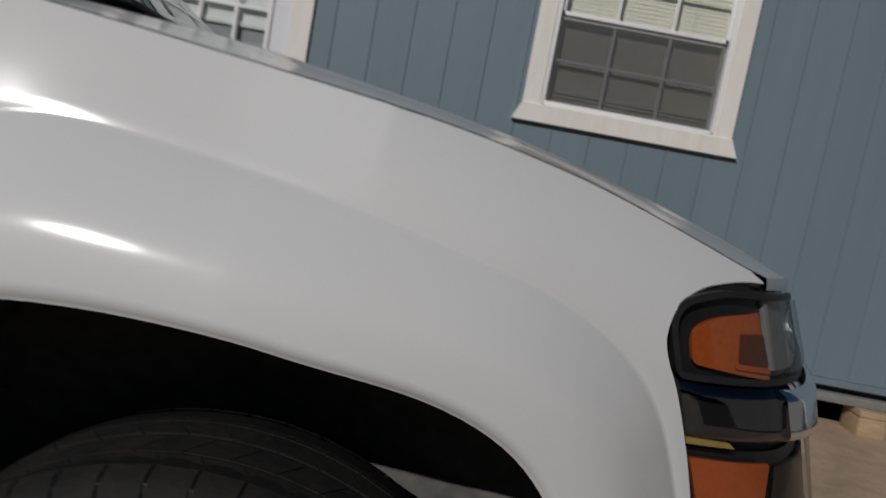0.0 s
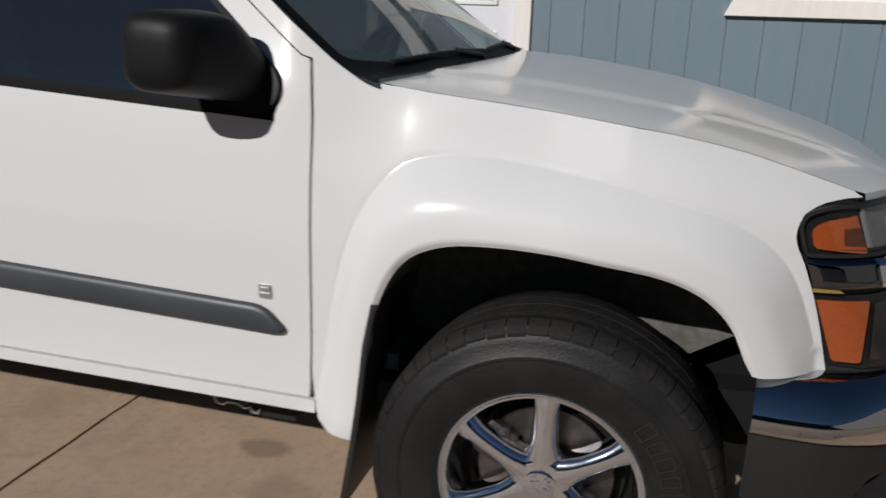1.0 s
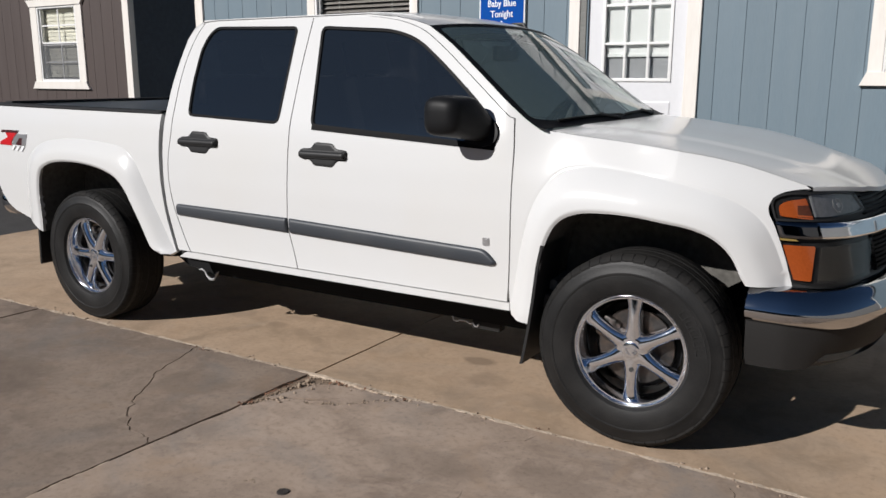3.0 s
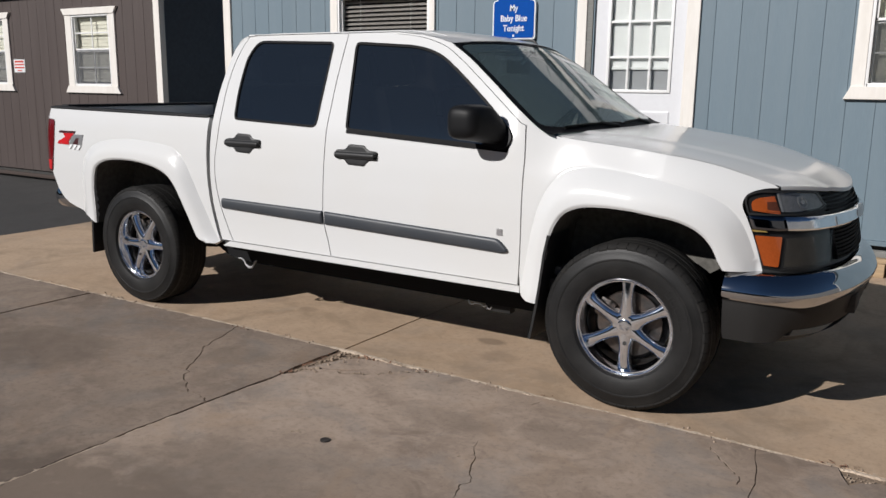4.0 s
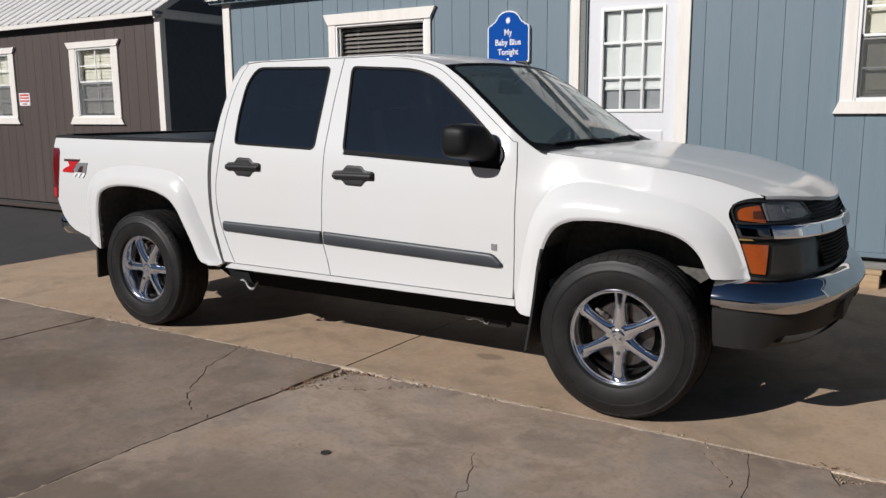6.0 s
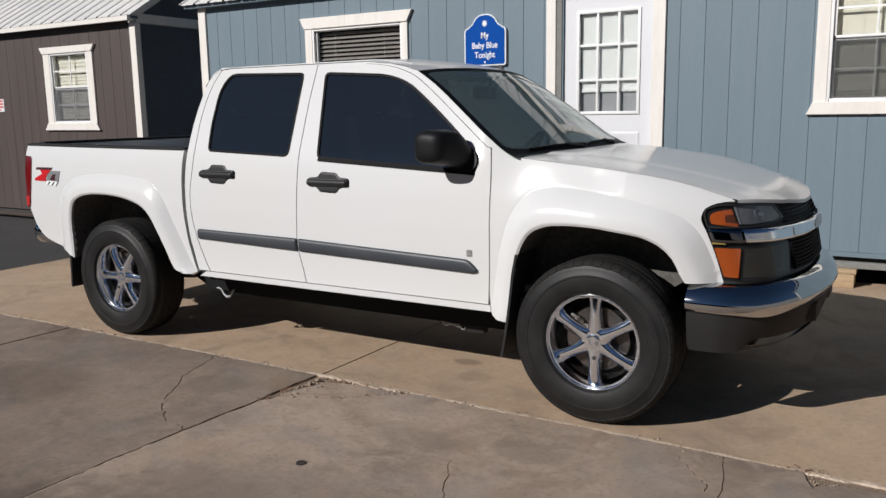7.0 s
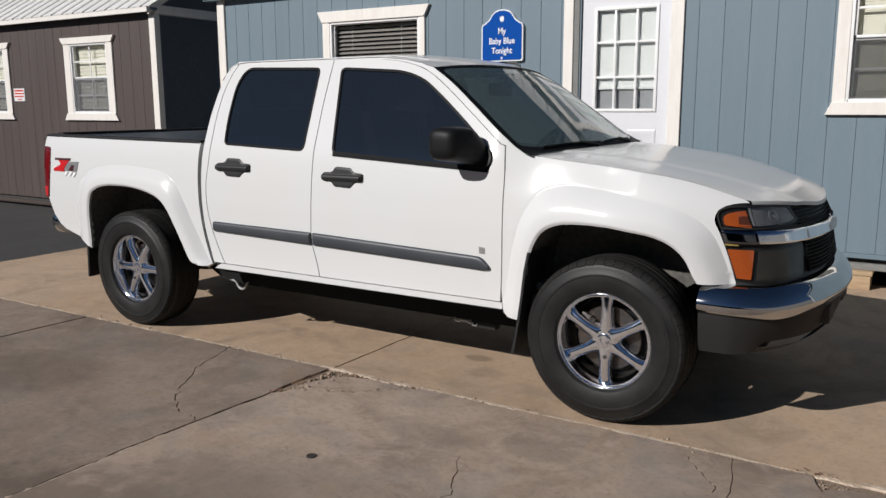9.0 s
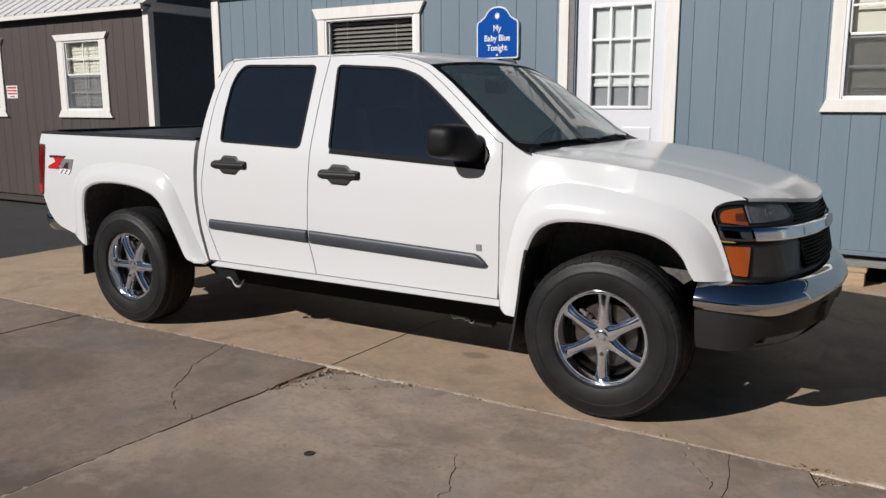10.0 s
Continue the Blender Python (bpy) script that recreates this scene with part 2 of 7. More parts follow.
def paving(name, color, pale, dark, seed, per_object=0.04, stains=(), hue=0.4):
    """Worn concrete: broad blotches, darker stains, fine sand and small pits."""
    m = bpy.data.materials.new(name)
    m.use_nodes = True
    n, l = m.node_tree.nodes, m.node_tree.links
    b = n["Principled BSDF"]
    geo = n.new("ShaderNodeNewGeometry")
    place = n.new("ShaderNodeMapping")
    place.inputs["Location"].default_value = (seed, seed * 1.7, 0)
    l.new(geo.outputs["Position"], place.inputs["Vector"])

    def cloud(scale, detail, rough, low, high, warp=0.0):
        t = n.new("ShaderNodeTexNoise")
        t.inputs["Scale"].default_value, t.inputs["Detail"].default_value = scale, detail
        t.inputs["Roughness"].default_value, t.inputs["Distortion"].default_value = rough, warp
        l.new(place.outputs[0], t.inputs["Vector"])
        r = n.new("ShaderNodeMapRange")
        r.inputs["From Min"].default_value, r.inputs["From Max"].default_value = low, high
        l.new(t.outputs[0], r.inputs["Value"])
        return t, r

    def blend(a, color_b, factor, amount):
        mix = n.new("ShaderNodeMix")
        mix.data_type = "RGBA"
        mul = n.new("ShaderNodeMath")
        mul.operation = "MULTIPLY"
        mul.inputs[1].default_value = amount
        l.new(factor, mul.inputs[0])
        l.new(mul.outputs[0], mix.inputs["Factor"])
        if isinstance(a, tuple):
            mix.inputs[6].default_value = (*a, 1)
        else:
            l.new(a, mix.inputs[6])
        mix.inputs[7].default_value = (*color_b, 1)
        return mix.outputs[2]

    _, broad = cloud(0.8, 5, 0.6, 0.42, 0.62, 0.8)
    _, mid = cloud(2.7, 6, 0.65, 0.46, 0.68, 0.8)
    _, blot = cloud(1.35, 5, 0.6, 0.52, 0.66, 1.2)
    _, patch = cloud(6.5, 6, 0.7, 0.46, 0.66, 0.9)
    _, speck = cloud(34, 4, 0.7, 0.50, 0.70)
    sand_t, sand = cloud(160, 3, 0.7, 0.3, 0.7)
    _, pit = cloud(55, 2, 0.5, 0.66, 0.74)
    c = blend(color, pale, broad.outputs[0], 0.7)
    c = blend(c, dark, mid.outputs[0], 0.55)
    c = blend(c, dark, blot.outputs[0], 0.75)
    c = blend(c, pale, patch.outputs[0], 0.6)
    c = blend(c, dark, speck.outputs[0], 0.55)
    c = blend(c, tuple(v * 0.55 for v in color), pit.outputs[0], 0.5)
    c = blend(c, tuple(v * 1.25 for v in color), sand.outputs[0], 0.22)
    _, cool = cloud(1.7, 5, 0.62, 0.50, 0.66, 1.0)
    _, warm = cloud(2.3, 5, 0.62, 0.54, 0.68, 1.4)
    grey = sum(color) / 3
    c = blend(c, (grey * 0.86, grey * 0.83, grey * 0.80), cool.outputs[0], hue)
    c = blend(c, (color[0] * 1.16, color[1] * 1.06, color[2] * 0.92), warm.outputs[0], hue)
    for sx, sy, rx, ry, amount in stains:
        at = n.new("ShaderNodeMapping")
        at.vector_type = "TEXTURE"
        at.inputs["Location"].default_value, at.inputs["Scale"].default_value = (sx, sy, 0), (rx, ry, 1)
        l.new(geo.outputs["Position"], at.inputs["Vector"])
        far = n.new("ShaderNodeVectorMath")
        far.operation = "LENGTH"
        l.new(at.outputs[0], far.inputs[0])
        wob, _ = cloud(9.0, 4, 0.6, 0, 1)
        add = n.new("ShaderNodeMath")
        add.operation = "ADD"
        l.new(far.outputs["Value"], add.inputs[0])
        l.new(wob.outputs[0], add.inputs[1])
        fade = n.new("ShaderNodeMapRange")
        fade.inputs["From Min"].default_value, fade.inputs["From Max"].default_value = 1.55, 1.15
        l.new(add.outputs[0], fade.inputs["Value"])
        c = blend(c, tuple(v * 0.55 for v in color), fade.outputs[0], amount)
    info = n.new("ShaderNodeObjectInfo")
    shift = n.new("ShaderNodeMapRange")
    shift.inputs["To Min"].default_value, shift.inputs["To Max"].default_value = 1 - per_object, 1 + per_object
    l.new(info.outputs["Random"], shift.inputs["Value"])
    each = n.new("ShaderNodeMix")
    each.data_type, each.blend_type = "RGBA", "MULTIPLY"
    each.inputs["Factor"].default_value = 1.0
    l.new(c, each.inputs[6])
    l.new(shift.outputs[0], each.inputs[7])
    l.new(each.outputs[2], b.inputs["Base Color"])
    b.inputs["Roughness"].default_value = 0.86
    rise = n.new("ShaderNodeBump")
    rise.inputs["Strength"].default_value, rise.inputs["Distance"].default_value = 0.35, 0.003
    l.new(sand_t.outputs[0], rise.inputs["Height"])
    l.new(rise.outputs[0], b.inputs["Normal"])
    return m


STAINS = [(-2.9, -1.7, 0.5, 0.35, 0.5), (-1.05, -2.25, 0.45, 0.3, 0.45), (-2.3, -2.6, 0.4, 0.3, 0.5), (-0.1, -1.25, 0.18, 0.12, 0.4), (-0.6, -1.35, 0.30, 0.12, 0.35), (0.3, -2.2, 0.5, 0.3, 0.4), (-1.9, -1.25, 0.22, 0.16, 0.35), (-3.9, -2.2, 1.3, 0.8, 0.35), (-2.6, -3.2, 1.3, 0.6, 0.75), (-3.2, -3.4, 1.6, 0.8, 0.75), (-1.1, -2.9, 1.1, 0.7, 0.85), (-0.2, -2.9, 0.7, 0.4, 0.3), (-0.7, -2.1, 0.7, 0.35, 0.3)]
PAVE_GREY = paving("grey_concrete", (0.290, 0.221, 0.169), (0.399, 0.312, 0.248), (0.159, 0.118, 0.091), 3.0, stains=STAINS)
PAVE_DARK = paving("dark_grey_concrete", (0.211, 0.159, 0.122), (0.291, 0.229, 0.180), (0.118, 0.087, 0.068), 5.0, stains=STAINS)
PAVE_TAN = paving("tan_concrete", (0.418, 0.298, 0.202), (0.478, 0.353, 0.246), (0.262, 0.192, 0.129), 11.0, stains=[(-0.93, -0.29, 0.09, 0.06, 0.8), (-0.77, -0.50, 0.12, 0.09, 0.4), (-2.55, -0.30, 0.12, 0.09, 0.4), (-4.3, 0.35, 0.16, 0.10, 0.5), (-4.75, 0.2, 0.10, 0.07, 0.45), (-2.2, -0.36, 0.08, 0.05, 0.5), (-5.2, 0.9, 0.12, 0.1, 0.4)], hue=0.14)
ASPHALT = paving("asphalt", (0.040, 0.038, 0.0375), (0.053, 0.051, 0.050), (0.029, 0.0275, 0.027), 23.0)
DIRT = material("joint_dirt", (0.22, 0.162, 0.115), 0.95, vary=0.4, grain=90, bump=0.6)
GRIT = material("pale_grit", (0.31, 0.24, 0.178), 0.9, vary=0.3, grain=120, bump=0.4)


# ---- building tools ----
def empty_at(name, p=(0, 0, 0)):
    ob = new(name)
    ob.location = p
    ob.empty_display_size = 0.1
    return ob


def finish(name, bm, mat, smooth=None):
    me = bpy.data.meshes.new(name)
    bmesh.ops.recalc_face_normals(bm, faces=bm.faces)
    if smooth is not None:
        for e in bm.edges:
            e.smooth = not (len(e.link_faces) == 2 and e.calc_face_angle(0) > radians(smooth))
        for f in bm.faces:
            f.smooth = True
    bm.to_mesh(me)
    bm.free()
    me.materials.append(mat)
    return me


def attach(ob, parent):
    if parent is not None:
        ob.parent = parent
        if parent.type == "EMPTY" and parent.parent is None:
            ob.matrix_parent_inverse = Matrix.Translation(-parent.location)
    return ob


def part(name, bm, mat, parent=None, label="", smooth=35):
    """One mesh, in the place's metres, under a thing or under a part."""
    ob = new(name, finish(name, bm, mat, smooth) if isinstance(bm, bmesh.types.BMesh) else bm)
    attach(ob, parent)
    return tagged(ob, label) if label else ob


def add_box(bm, lo, hi, bevel=0.0, m=None):
    r = bmesh.ops.create_cube(bm, size=1.0)
    vs = r["verts"]
    c = [(a + b) / 2 for a, b in zip(lo, hi)]
    s = [abs(b - a) for a, b in zip(lo, hi)]
    for v in vs:
        v.co = Vector((v.co[i] * s[i] + c[i] for i in range(3)))
    if bevel:
        es = list({e for v in vs for e in v.link_edges})
        out = bmesh.ops.bevel(bm, geom=es, offset=min(bevel, min(s) * 0.45), segments=2, affect="EDGES", profile=0.6)
        vs = list({v for f in out["faces"] for v in f.verts} | {v for v in vs if v.is_valid})
    if m is not None:
        bmesh.ops.transform(bm, matrix=m, verts=vs)
    return vs


def boxes(*items, bevel=0.0):
    bm = bmesh.new()
    for lo, hi in items:
        add_box(bm, lo, hi, bevel)
    return bm


def lathe(profile, n=64, closed=False):
    """Profile of (along the axle, radius), turned round the local y axis."""
    bm = bmesh.new()
    rings = [[bm.verts.new((r * math.cos(a), y, r * math.sin(a))) for a in [2 * math.pi * i / n for i in range(n)]] for y, r in profile]
    pairs = list(zip(rings, rings[1:])) + ([(rings[-1], rings[0])] if closed else [])
    for p, q in pairs:
        for i in range(n):
            bm.faces.new((p[i], p[(i + 1) % n], q[(i + 1) % n], q[i]))
    return bm


def tube(points, radius, n=10, bm=None):
    bm = bm or bmesh.new()
    pts = [Vector(p) for p in points]
    rad = radius if isinstance(radius, (list, tuple)) else [radius] * len(pts)
    rings = []
    for i, p in enumerate(pts):
        d = (pts[min(i + 1, len(pts) - 1)] - pts[max(i - 1, 0)]).normalized()
        a = d.orthogonal().normalized() if not rings else (last - d * last.dot(d)).normalized()
        last = a
        b = d.cross(a)
        rings.append([bm.verts.new(p + (a * math.cos(2 * math.pi * k / n) + b * math.sin(2 * math.pi * k / n)) * rad[i]) for k in range(n)])
    for p, q in zip(rings, rings[1:]):
        for i in range(n):
            bm.faces.new((p[i], p[(i + 1) % n], q[(i + 1) % n], q[i]))
    bm.faces.new(rings[0][::-1])
    bm.faces.new(rings[-1])
    return bm


def sheet(nu, nv, fn, bm=None):
    """A grid surface fn(u, v), u and v from 0 to 1, with a folded-in lip along its borders."""
    bm = bm or bmesh.new()
    g = [[bm.verts.new(fn(i / nu, j / nv)) for j in range(nv + 1)] for i in range(nu + 1)]
    for i in range(nu):
        for j in range(nv):
            bm.faces.new((g[i][j], g[i + 1][j], g[i + 1][j + 1], g[i][j + 1]))
    return bm


def prism(poly, y0, y1, bm=None):
    """A polygon of (x, z) made solid between y0 and y1."""
    bm = bm or bmesh.new()
    a = [bm.verts.new((x, y0, z)) for x, z in poly]
    b = [bm.verts.new((x, y1, z)) for x, z in poly]
    bm.faces.new(a)
    bm.faces.new(b[::-1])
    for i in range(len(poly)):
        j = (i + 1) % len(poly)
        bm.faces.new((a[j], a[i], b[i], b[j]))
    return bm


def fillet(poly, r, k=5):
    """Rounds the corners of a polygon; r is one radius or one for each corner."""
    out, n = [], len(poly)
    rs = r if isinstance(r, (list, tuple)) else [r] * n
    for i in range(n):
        p0, p, p1 = Vector(poly[i - 1]), Vector(poly[i]), Vector(poly[(i + 1) % n])
        d = min(rs[i], (p - p0).length * 0.48, (p1 - p).length * 0.48)
        if d < 1e-4:
            out.append(tuple(p))
            continue
        a, b = p + (p0 - p).normalized() * d, p + (p1 - p).normalized() * d
        for j in range(k + 1):
            t = j / k
            out.append(tuple(a * (1 - t) ** 2 + p * 2 * t * (1 - t) + b * t * t))
    return out


def curve_through(pts, k=6):
    """A smooth open line through points."""
    P, out = [np.array(p, float) for p in pts], []
    for i in range(len(P) - 1):
        p0, p1, p2, p3 = P[max(i - 1, 0)], P[i], P[i + 1], P[min(i + 2, len(P) - 1)]
        for j in range(k):
            t = j / k
            out.append(tuple(0.5 * (2 * p1 + (p2 - p0) * t + (2 * p0 - 5 * p1 + 4 * p2 - p3) * t * t + (3 * p1 - p0 - 3 * p2 + p3) * t ** 3)))
    return out + [tuple(P[-1])]


def inset(poly, d):
    """The polygon moved inwards by d."""
    area = sum(a[0] * b[1] - b[0] * a[1] for a, b in zip(poly, poly[1:] + poly[:1]))
    s, out, n = (1 if area > 0 else -1), [], len(poly)
    for i in range(n):
        e1 = (Vector(poly[i]) - Vector(poly[i - 1])).normalized()
        e2 = (Vector(poly[(i + 1) % n]) - Vector(poly[i])).normalized()
        t = (e1 + e2)
        t = t.normalized() if t.length > 1e-6 else e1
        q = max(0.35, t.dot(e2))
        out.append((poly[i][0] - s * t.y * d / q, poly[i][1] + s * t.x * d / q))
    return out


def inside(px, py, poly):
    x, y = np.array([p[0] for p in poly]), np.array([p[1] for p in poly])
    hit = np.zeros(len(px), bool)
    for i in range(len(poly)):
        x0, y0, x1, y1 = x[i - 1], y[i - 1], x[i], y[i]
        if y0 == y1:
            continue
        c = ((y0 > py) != (y1 > py)) & (px < (x1 - x0) * (py - y0) / (y1 - y0) + x0)
        hit ^= c
    return hit


def split_edges(poly, step):
    out = []
    for p, q in zip(poly, poly[1:] + poly[:1]):
        n = max(1, int(math.hypot(q[0] - p[0], q[1] - p[1]) / step + 0.5))
        out += [(p[0] + (q[0] - p[0]) * k / n, p[1] + (q[1] - p[1]) * k / n) for k in range(n)]
    return out


def panel(name, outline, fmap, mat, parent=None, holes=(), step=0.03, lip=0.016, label="", flip=1, lines=()):
    """A pressed panel: an outline with holes in two measures, laid by fmap onto a curved surface, with folded-in edges."""
    loops = [split_edges(list(outline), step)] + [split_edges(list(h), step) for h in holes]
    pts, edges = [], []
    for lp in loops:
        k = len(pts)
        pts += lp
        edges += [(k + i, k + (i + 1) % len(lp)) for i in range(len(lp))]
    for ln in lines:
        ln = [p for p, k in zip(ln, inside(np.array([p[0] for p in ln]), np.array([p[1] for p in ln]), inset(loops[0], 0.004))) if k]
        k = len(pts)
        pts += ln
        edges += [(k + i, k + i + 1) for i in range(len(ln) - 1) if math.hypot(ln[i][0] - ln[i + 1][0], ln[i][1] - ln[i + 1][1]) < 0.06]
    arr = np.array(pts)
    lo, hi = arr.min(0), arr.max(0)
    gx, gy = np.meshgrid(np.arange(lo[0] + step / 2, hi[0], step), np.arange(lo[1] + step / 2, hi[1], step))
    gx, gy = gx.ravel(), gy.ravel()
    ok = inside(gx, gy, loops[0])
    for h in loops[1:]:
        ok &= ~inside(gx, gy, h)
    gx, gy = gx[ok], gy[ok]
    if len(gx):
        far = np.ones(len(gx), bool)
        for p in pts:
            far &= (gx - p[0]) ** 2 + (gy - p[1]) ** 2 > (0.5 * step) ** 2
        pts += list(zip(gx[far].tolist(), gy[far].tolist()))
    vs, _, fs, *_ = delaunay_2d_cdt([Vector(p) for p in pts], edges, [], 0, 1e-6)
    cen = np.array([[sum(vs[i][k] for i in f) / len(f) for k in (0, 1)] for f in fs])
    keep = inside(cen[:, 0], cen[:, 1], loops[0])
    for h in loops[1:]:
        keep &= ~inside(cen[:, 0], cen[:, 1], h)
    fs = [f for f, k in zip(fs, keep) if k]
    e = 1e-3
    P, N = [], []
    for v in vs:
        p = Vector(fmap(v.x, v.y))
        du, dv = Vector(fmap(v.x + e, v.y)) - Vector(fmap(v.x - e, v.y)), Vector(fmap(v.x, v.y + e)) - Vector(fmap(v.x, v.y - e))
        P.append(p)
        N.append((du.cross(dv).normalized()) * flip)
    faces = []
    for f in fs:
        f = list(f)
        nn = (P[f[1]] - P[f[0]]).cross(P[f[2]] - P[f[0]])
        faces.append(f if nn.dot(N[f[0]]) > 0 else f[::-1])
    count = {}
    for f in faces:
        for i in range(len(f)):
            count[(f[i], f[(i + 1) % len(f)])] = 1
    verts, norms = list(P), list(N)
    rim = [k for k in count if (k[1], k[0]) not in count]
    if lip:
        for a, b in rim:
            k = len(verts)
            verts += [P[a], P[b], P[b] - N[b] * lip, P[a] - N[a] * lip]
            side_n = (P[b] - P[a]).cross(N[a])
            side_n = side_n.normalized() if side_n.length > 1e-9 else N[a]
            norms += [side_n] * 4
            faces.append([k + 3, k + 2, k + 1, k])
    me = bpy.data.meshes.new(name)
    me.from_pydata(verts, [], faces)
    me.materials.append(mat)
    for p in me.polygons:
        p.use_smooth = True
    me.normals_split_custom_set_from_vertices([tuple(v) for v in norms])
    ob = new(name, me)
    attach(ob, parent)
    return tagged(ob, label) if label else ob


def words(name, text, size, m, mat, parent, depth=0.0015, align="CENTER"):
    cu = bpy.data.curves.new(name, "FONT")
    cu.body, cu.size, cu.extrude, cu.align_x = text, size, depth, align
    cu.offset = size * 0.014
    tmp = bpy.data.objects.new(name, cu)
    scene.collection.objects.link(tmp)
    me = bpy.data.meshes.new_from_object(tmp.evaluated_get(bpy.context.evaluated_depsgraph_get()))
    bpy.data.objects.remove(tmp)
    me.transform(m)
    me.materials.clear()
    me.materials.append(mat)
    ob = new(name, me)
    return attach(ob, parent)


# ---- ground ----
bm = bmesh.new()
bmesh.ops.create_circle(bm, cap_ends=True, radius=600, segments=48)
bmesh.ops.translate(bm, verts=bm.verts, vec=(0, 0, -0.045))
tagged(part("ground", bm, ASPHALT, smooth=None), "dark worn asphalt lot running out to the horizon", "asphalt ground", kind="structure")


def jagged(p, q, amp, step=0.05):
    """A broken edge from p to q (q left out), the same each time for the same ends."""
    d = Vector((q[0] - p[0], q[1] - p[1]))
    n = max(1, int(d.length / step))
    side = Vector((-d.y, d.x)).normalized()
    if (side.x if abs(side.x) > abs(side.y) else side.y) < 0:
        side = -side
    out = []
    for i in range(n):
        t = i / n
        a, b = p[0] + d.x * t, p[1] + d.y * t
        s = noise.noise((a * 7.3, b * 7.3, 0.7)) * 0.7 + noise.noise((a * 31, b * 31, 2.7)) * 0.4
        s = (s + noise.noise((a * 67, b * 67, 5.1)) * 0.25) * amp * min(1, 6 * t * (1 - t) + 0.15)
        out.append((a + side.x * s, b + side.y * s))
    return out


def broken(pts, amps):
    out = []
    for i, p in enumerate(pts):
        out += jagged(p, pts[(i + 1) % len(pts)], amps[i] if isinstance(amps, (list, tuple)) else amps)
    return out


def slab(outline, mat, parent, holes=(), tilt=0.0):
    def top(u, v):
        return (u, v, tilt + 0.0016 * noise.noise((u * 1.1, v * 1.1, 5.0)))
    return panel("slab", outline, top, mat, parent, holes=holes, step=0.16, lip=0.05)


def slit(pts, w):
    """A thin crack along points, as a closed polygon."""
    line = []
    for p, q in zip(pts, pts[1:]):
        line += jagged(p, q, 0.035, 0.016)
    line.append(pts[-1])
    n = len(line)
    left, right = [], []
    for i, p in enumerate(line):
        a, b = Vector(line[max(i - 1, 0)]), Vector(line[min(i + 1, n - 1)])
        s = Vector((-(b - a).y, (b - a).x)).normalized() * (w * (0.45 + 0.55 * abs(noise.noise((p[0] * 23, p[1] * 23, 0)))) * min(1, 4 * (1 - i / (n - 1)) + 0.1) * min(1, 4 * i / (n - 1) + 0.1))
        left.append((p[0] + s.x, p[1] + s.y))
        right.append((p[0] - s.x, p[1] - s.y))
    return left + right[::-1]


pavement = empty_at("pavement", (0, -3, -0.04))
tagged(pavement, "worn concrete slabs with cracked, crumbling joints", "concrete pavement", kind="structure")
CRACK_A = [(-2.297, -0.876), (-2.215, -1.129), (-2.047, -1.417), (-1.897, -1.618), (-1.69, -1.74), (-1.572, -1.785)]
CHIP = [(-1.540, -1.32), (-1.45, -1.19), (-1.29, -1.155), (-1.145, -1.07), (-1.05, -0.965), (-0.90, -0.876)]
# the slab broken by the long crack
a_line = [c for p, q in zip(CRACK_A, CRACK_A[1:]) for c in jagged(p, q, 0.045, 0.018)] + [CRACK_A[-1]]
shift = lambda line, d: [(x + d[0], y + d[1]) for x, y in line]
corner = shift(a_line, (0.0025, 0.002)) + broken([(-1.574, -1.782), (-1.54, -0.876)], [0.022, 0])[:-1] + [(-1.54, -0.876)]
corner = corner[:-1] + broken([(-1.54, -0.876), (-2.293, -0.876)], [0.012, 0])[:int(0.75 / 0.05)]
slab(corner, PAVE_DARK, pavement)
rest = [(-3.66, -0.876)] + broken([(-3.66, -0.876), (-2.301, -0.876)], [0.012, 0])[1:int(1.36 / 0.05)] + shift(a_line, (-0.0025, -0.002))
rest += broken([(-1.578, -1.79), (-1.66, -5.2)], [0.026, 0])[:int(3.41 / 0.05)] + [(-1.66, -5.2), (-3.80, -5.2)]
rest += broken([(-3.80, -5.2), (-3.66, -0.876)], [0.012, 0])[:int(4.3 / 0.05)]
slab(rest, PAVE_DARK, pavement)
# the slab with the crumbled corner
chip_line = [c for p, q in zip(CHIP, CHIP[1:]) for c in jagged(p, q, 0.07, 0.022)] + [CHIP[-1]]
c1 = chip_line + broken([(-0.90, -0.878), (0.60, -0.905)], [0.014, 0])[1:int(1.5 / 0.05)] + [(0.60, -0.907)]
c1 += broken([(0.60, -0.907), (0.66, -1.215)], [0.02, 0])[1:6] + broken([(0.66, -1.215), (0.75, -5.2)], [0.03, 0])[:int(3.98 / 0.05)] + [(0.75, -5.2), (-1.648, -5.2)]
c1 += broken([(-1.648, -5.2), (-1.565, -1.79)], [0.012, 0])[1:int(3.4 / 0.05)] + broken([(-1.562, -1.79), (-1.541, -1.32)], [0.03, 0])[:9]
slab(c1, PAVE_GREY, pavement, holes=[slit([(-0.355, -1.457), (-0.33, -1.53), (-0.287, -1.60), (-0.207, -1.771), (-0.19, -1.95)], 0.0042),
                                     slit([(0.425, -0.96), (0.47, -1.03), (0.542, -1.129), (0.603, -1.204), (0.64, -1.30)], 0.0055),
                                     slit([(-0.31, -0.93), (-0.34, -1.0), (-0.42, -1.06)], 0.003)])
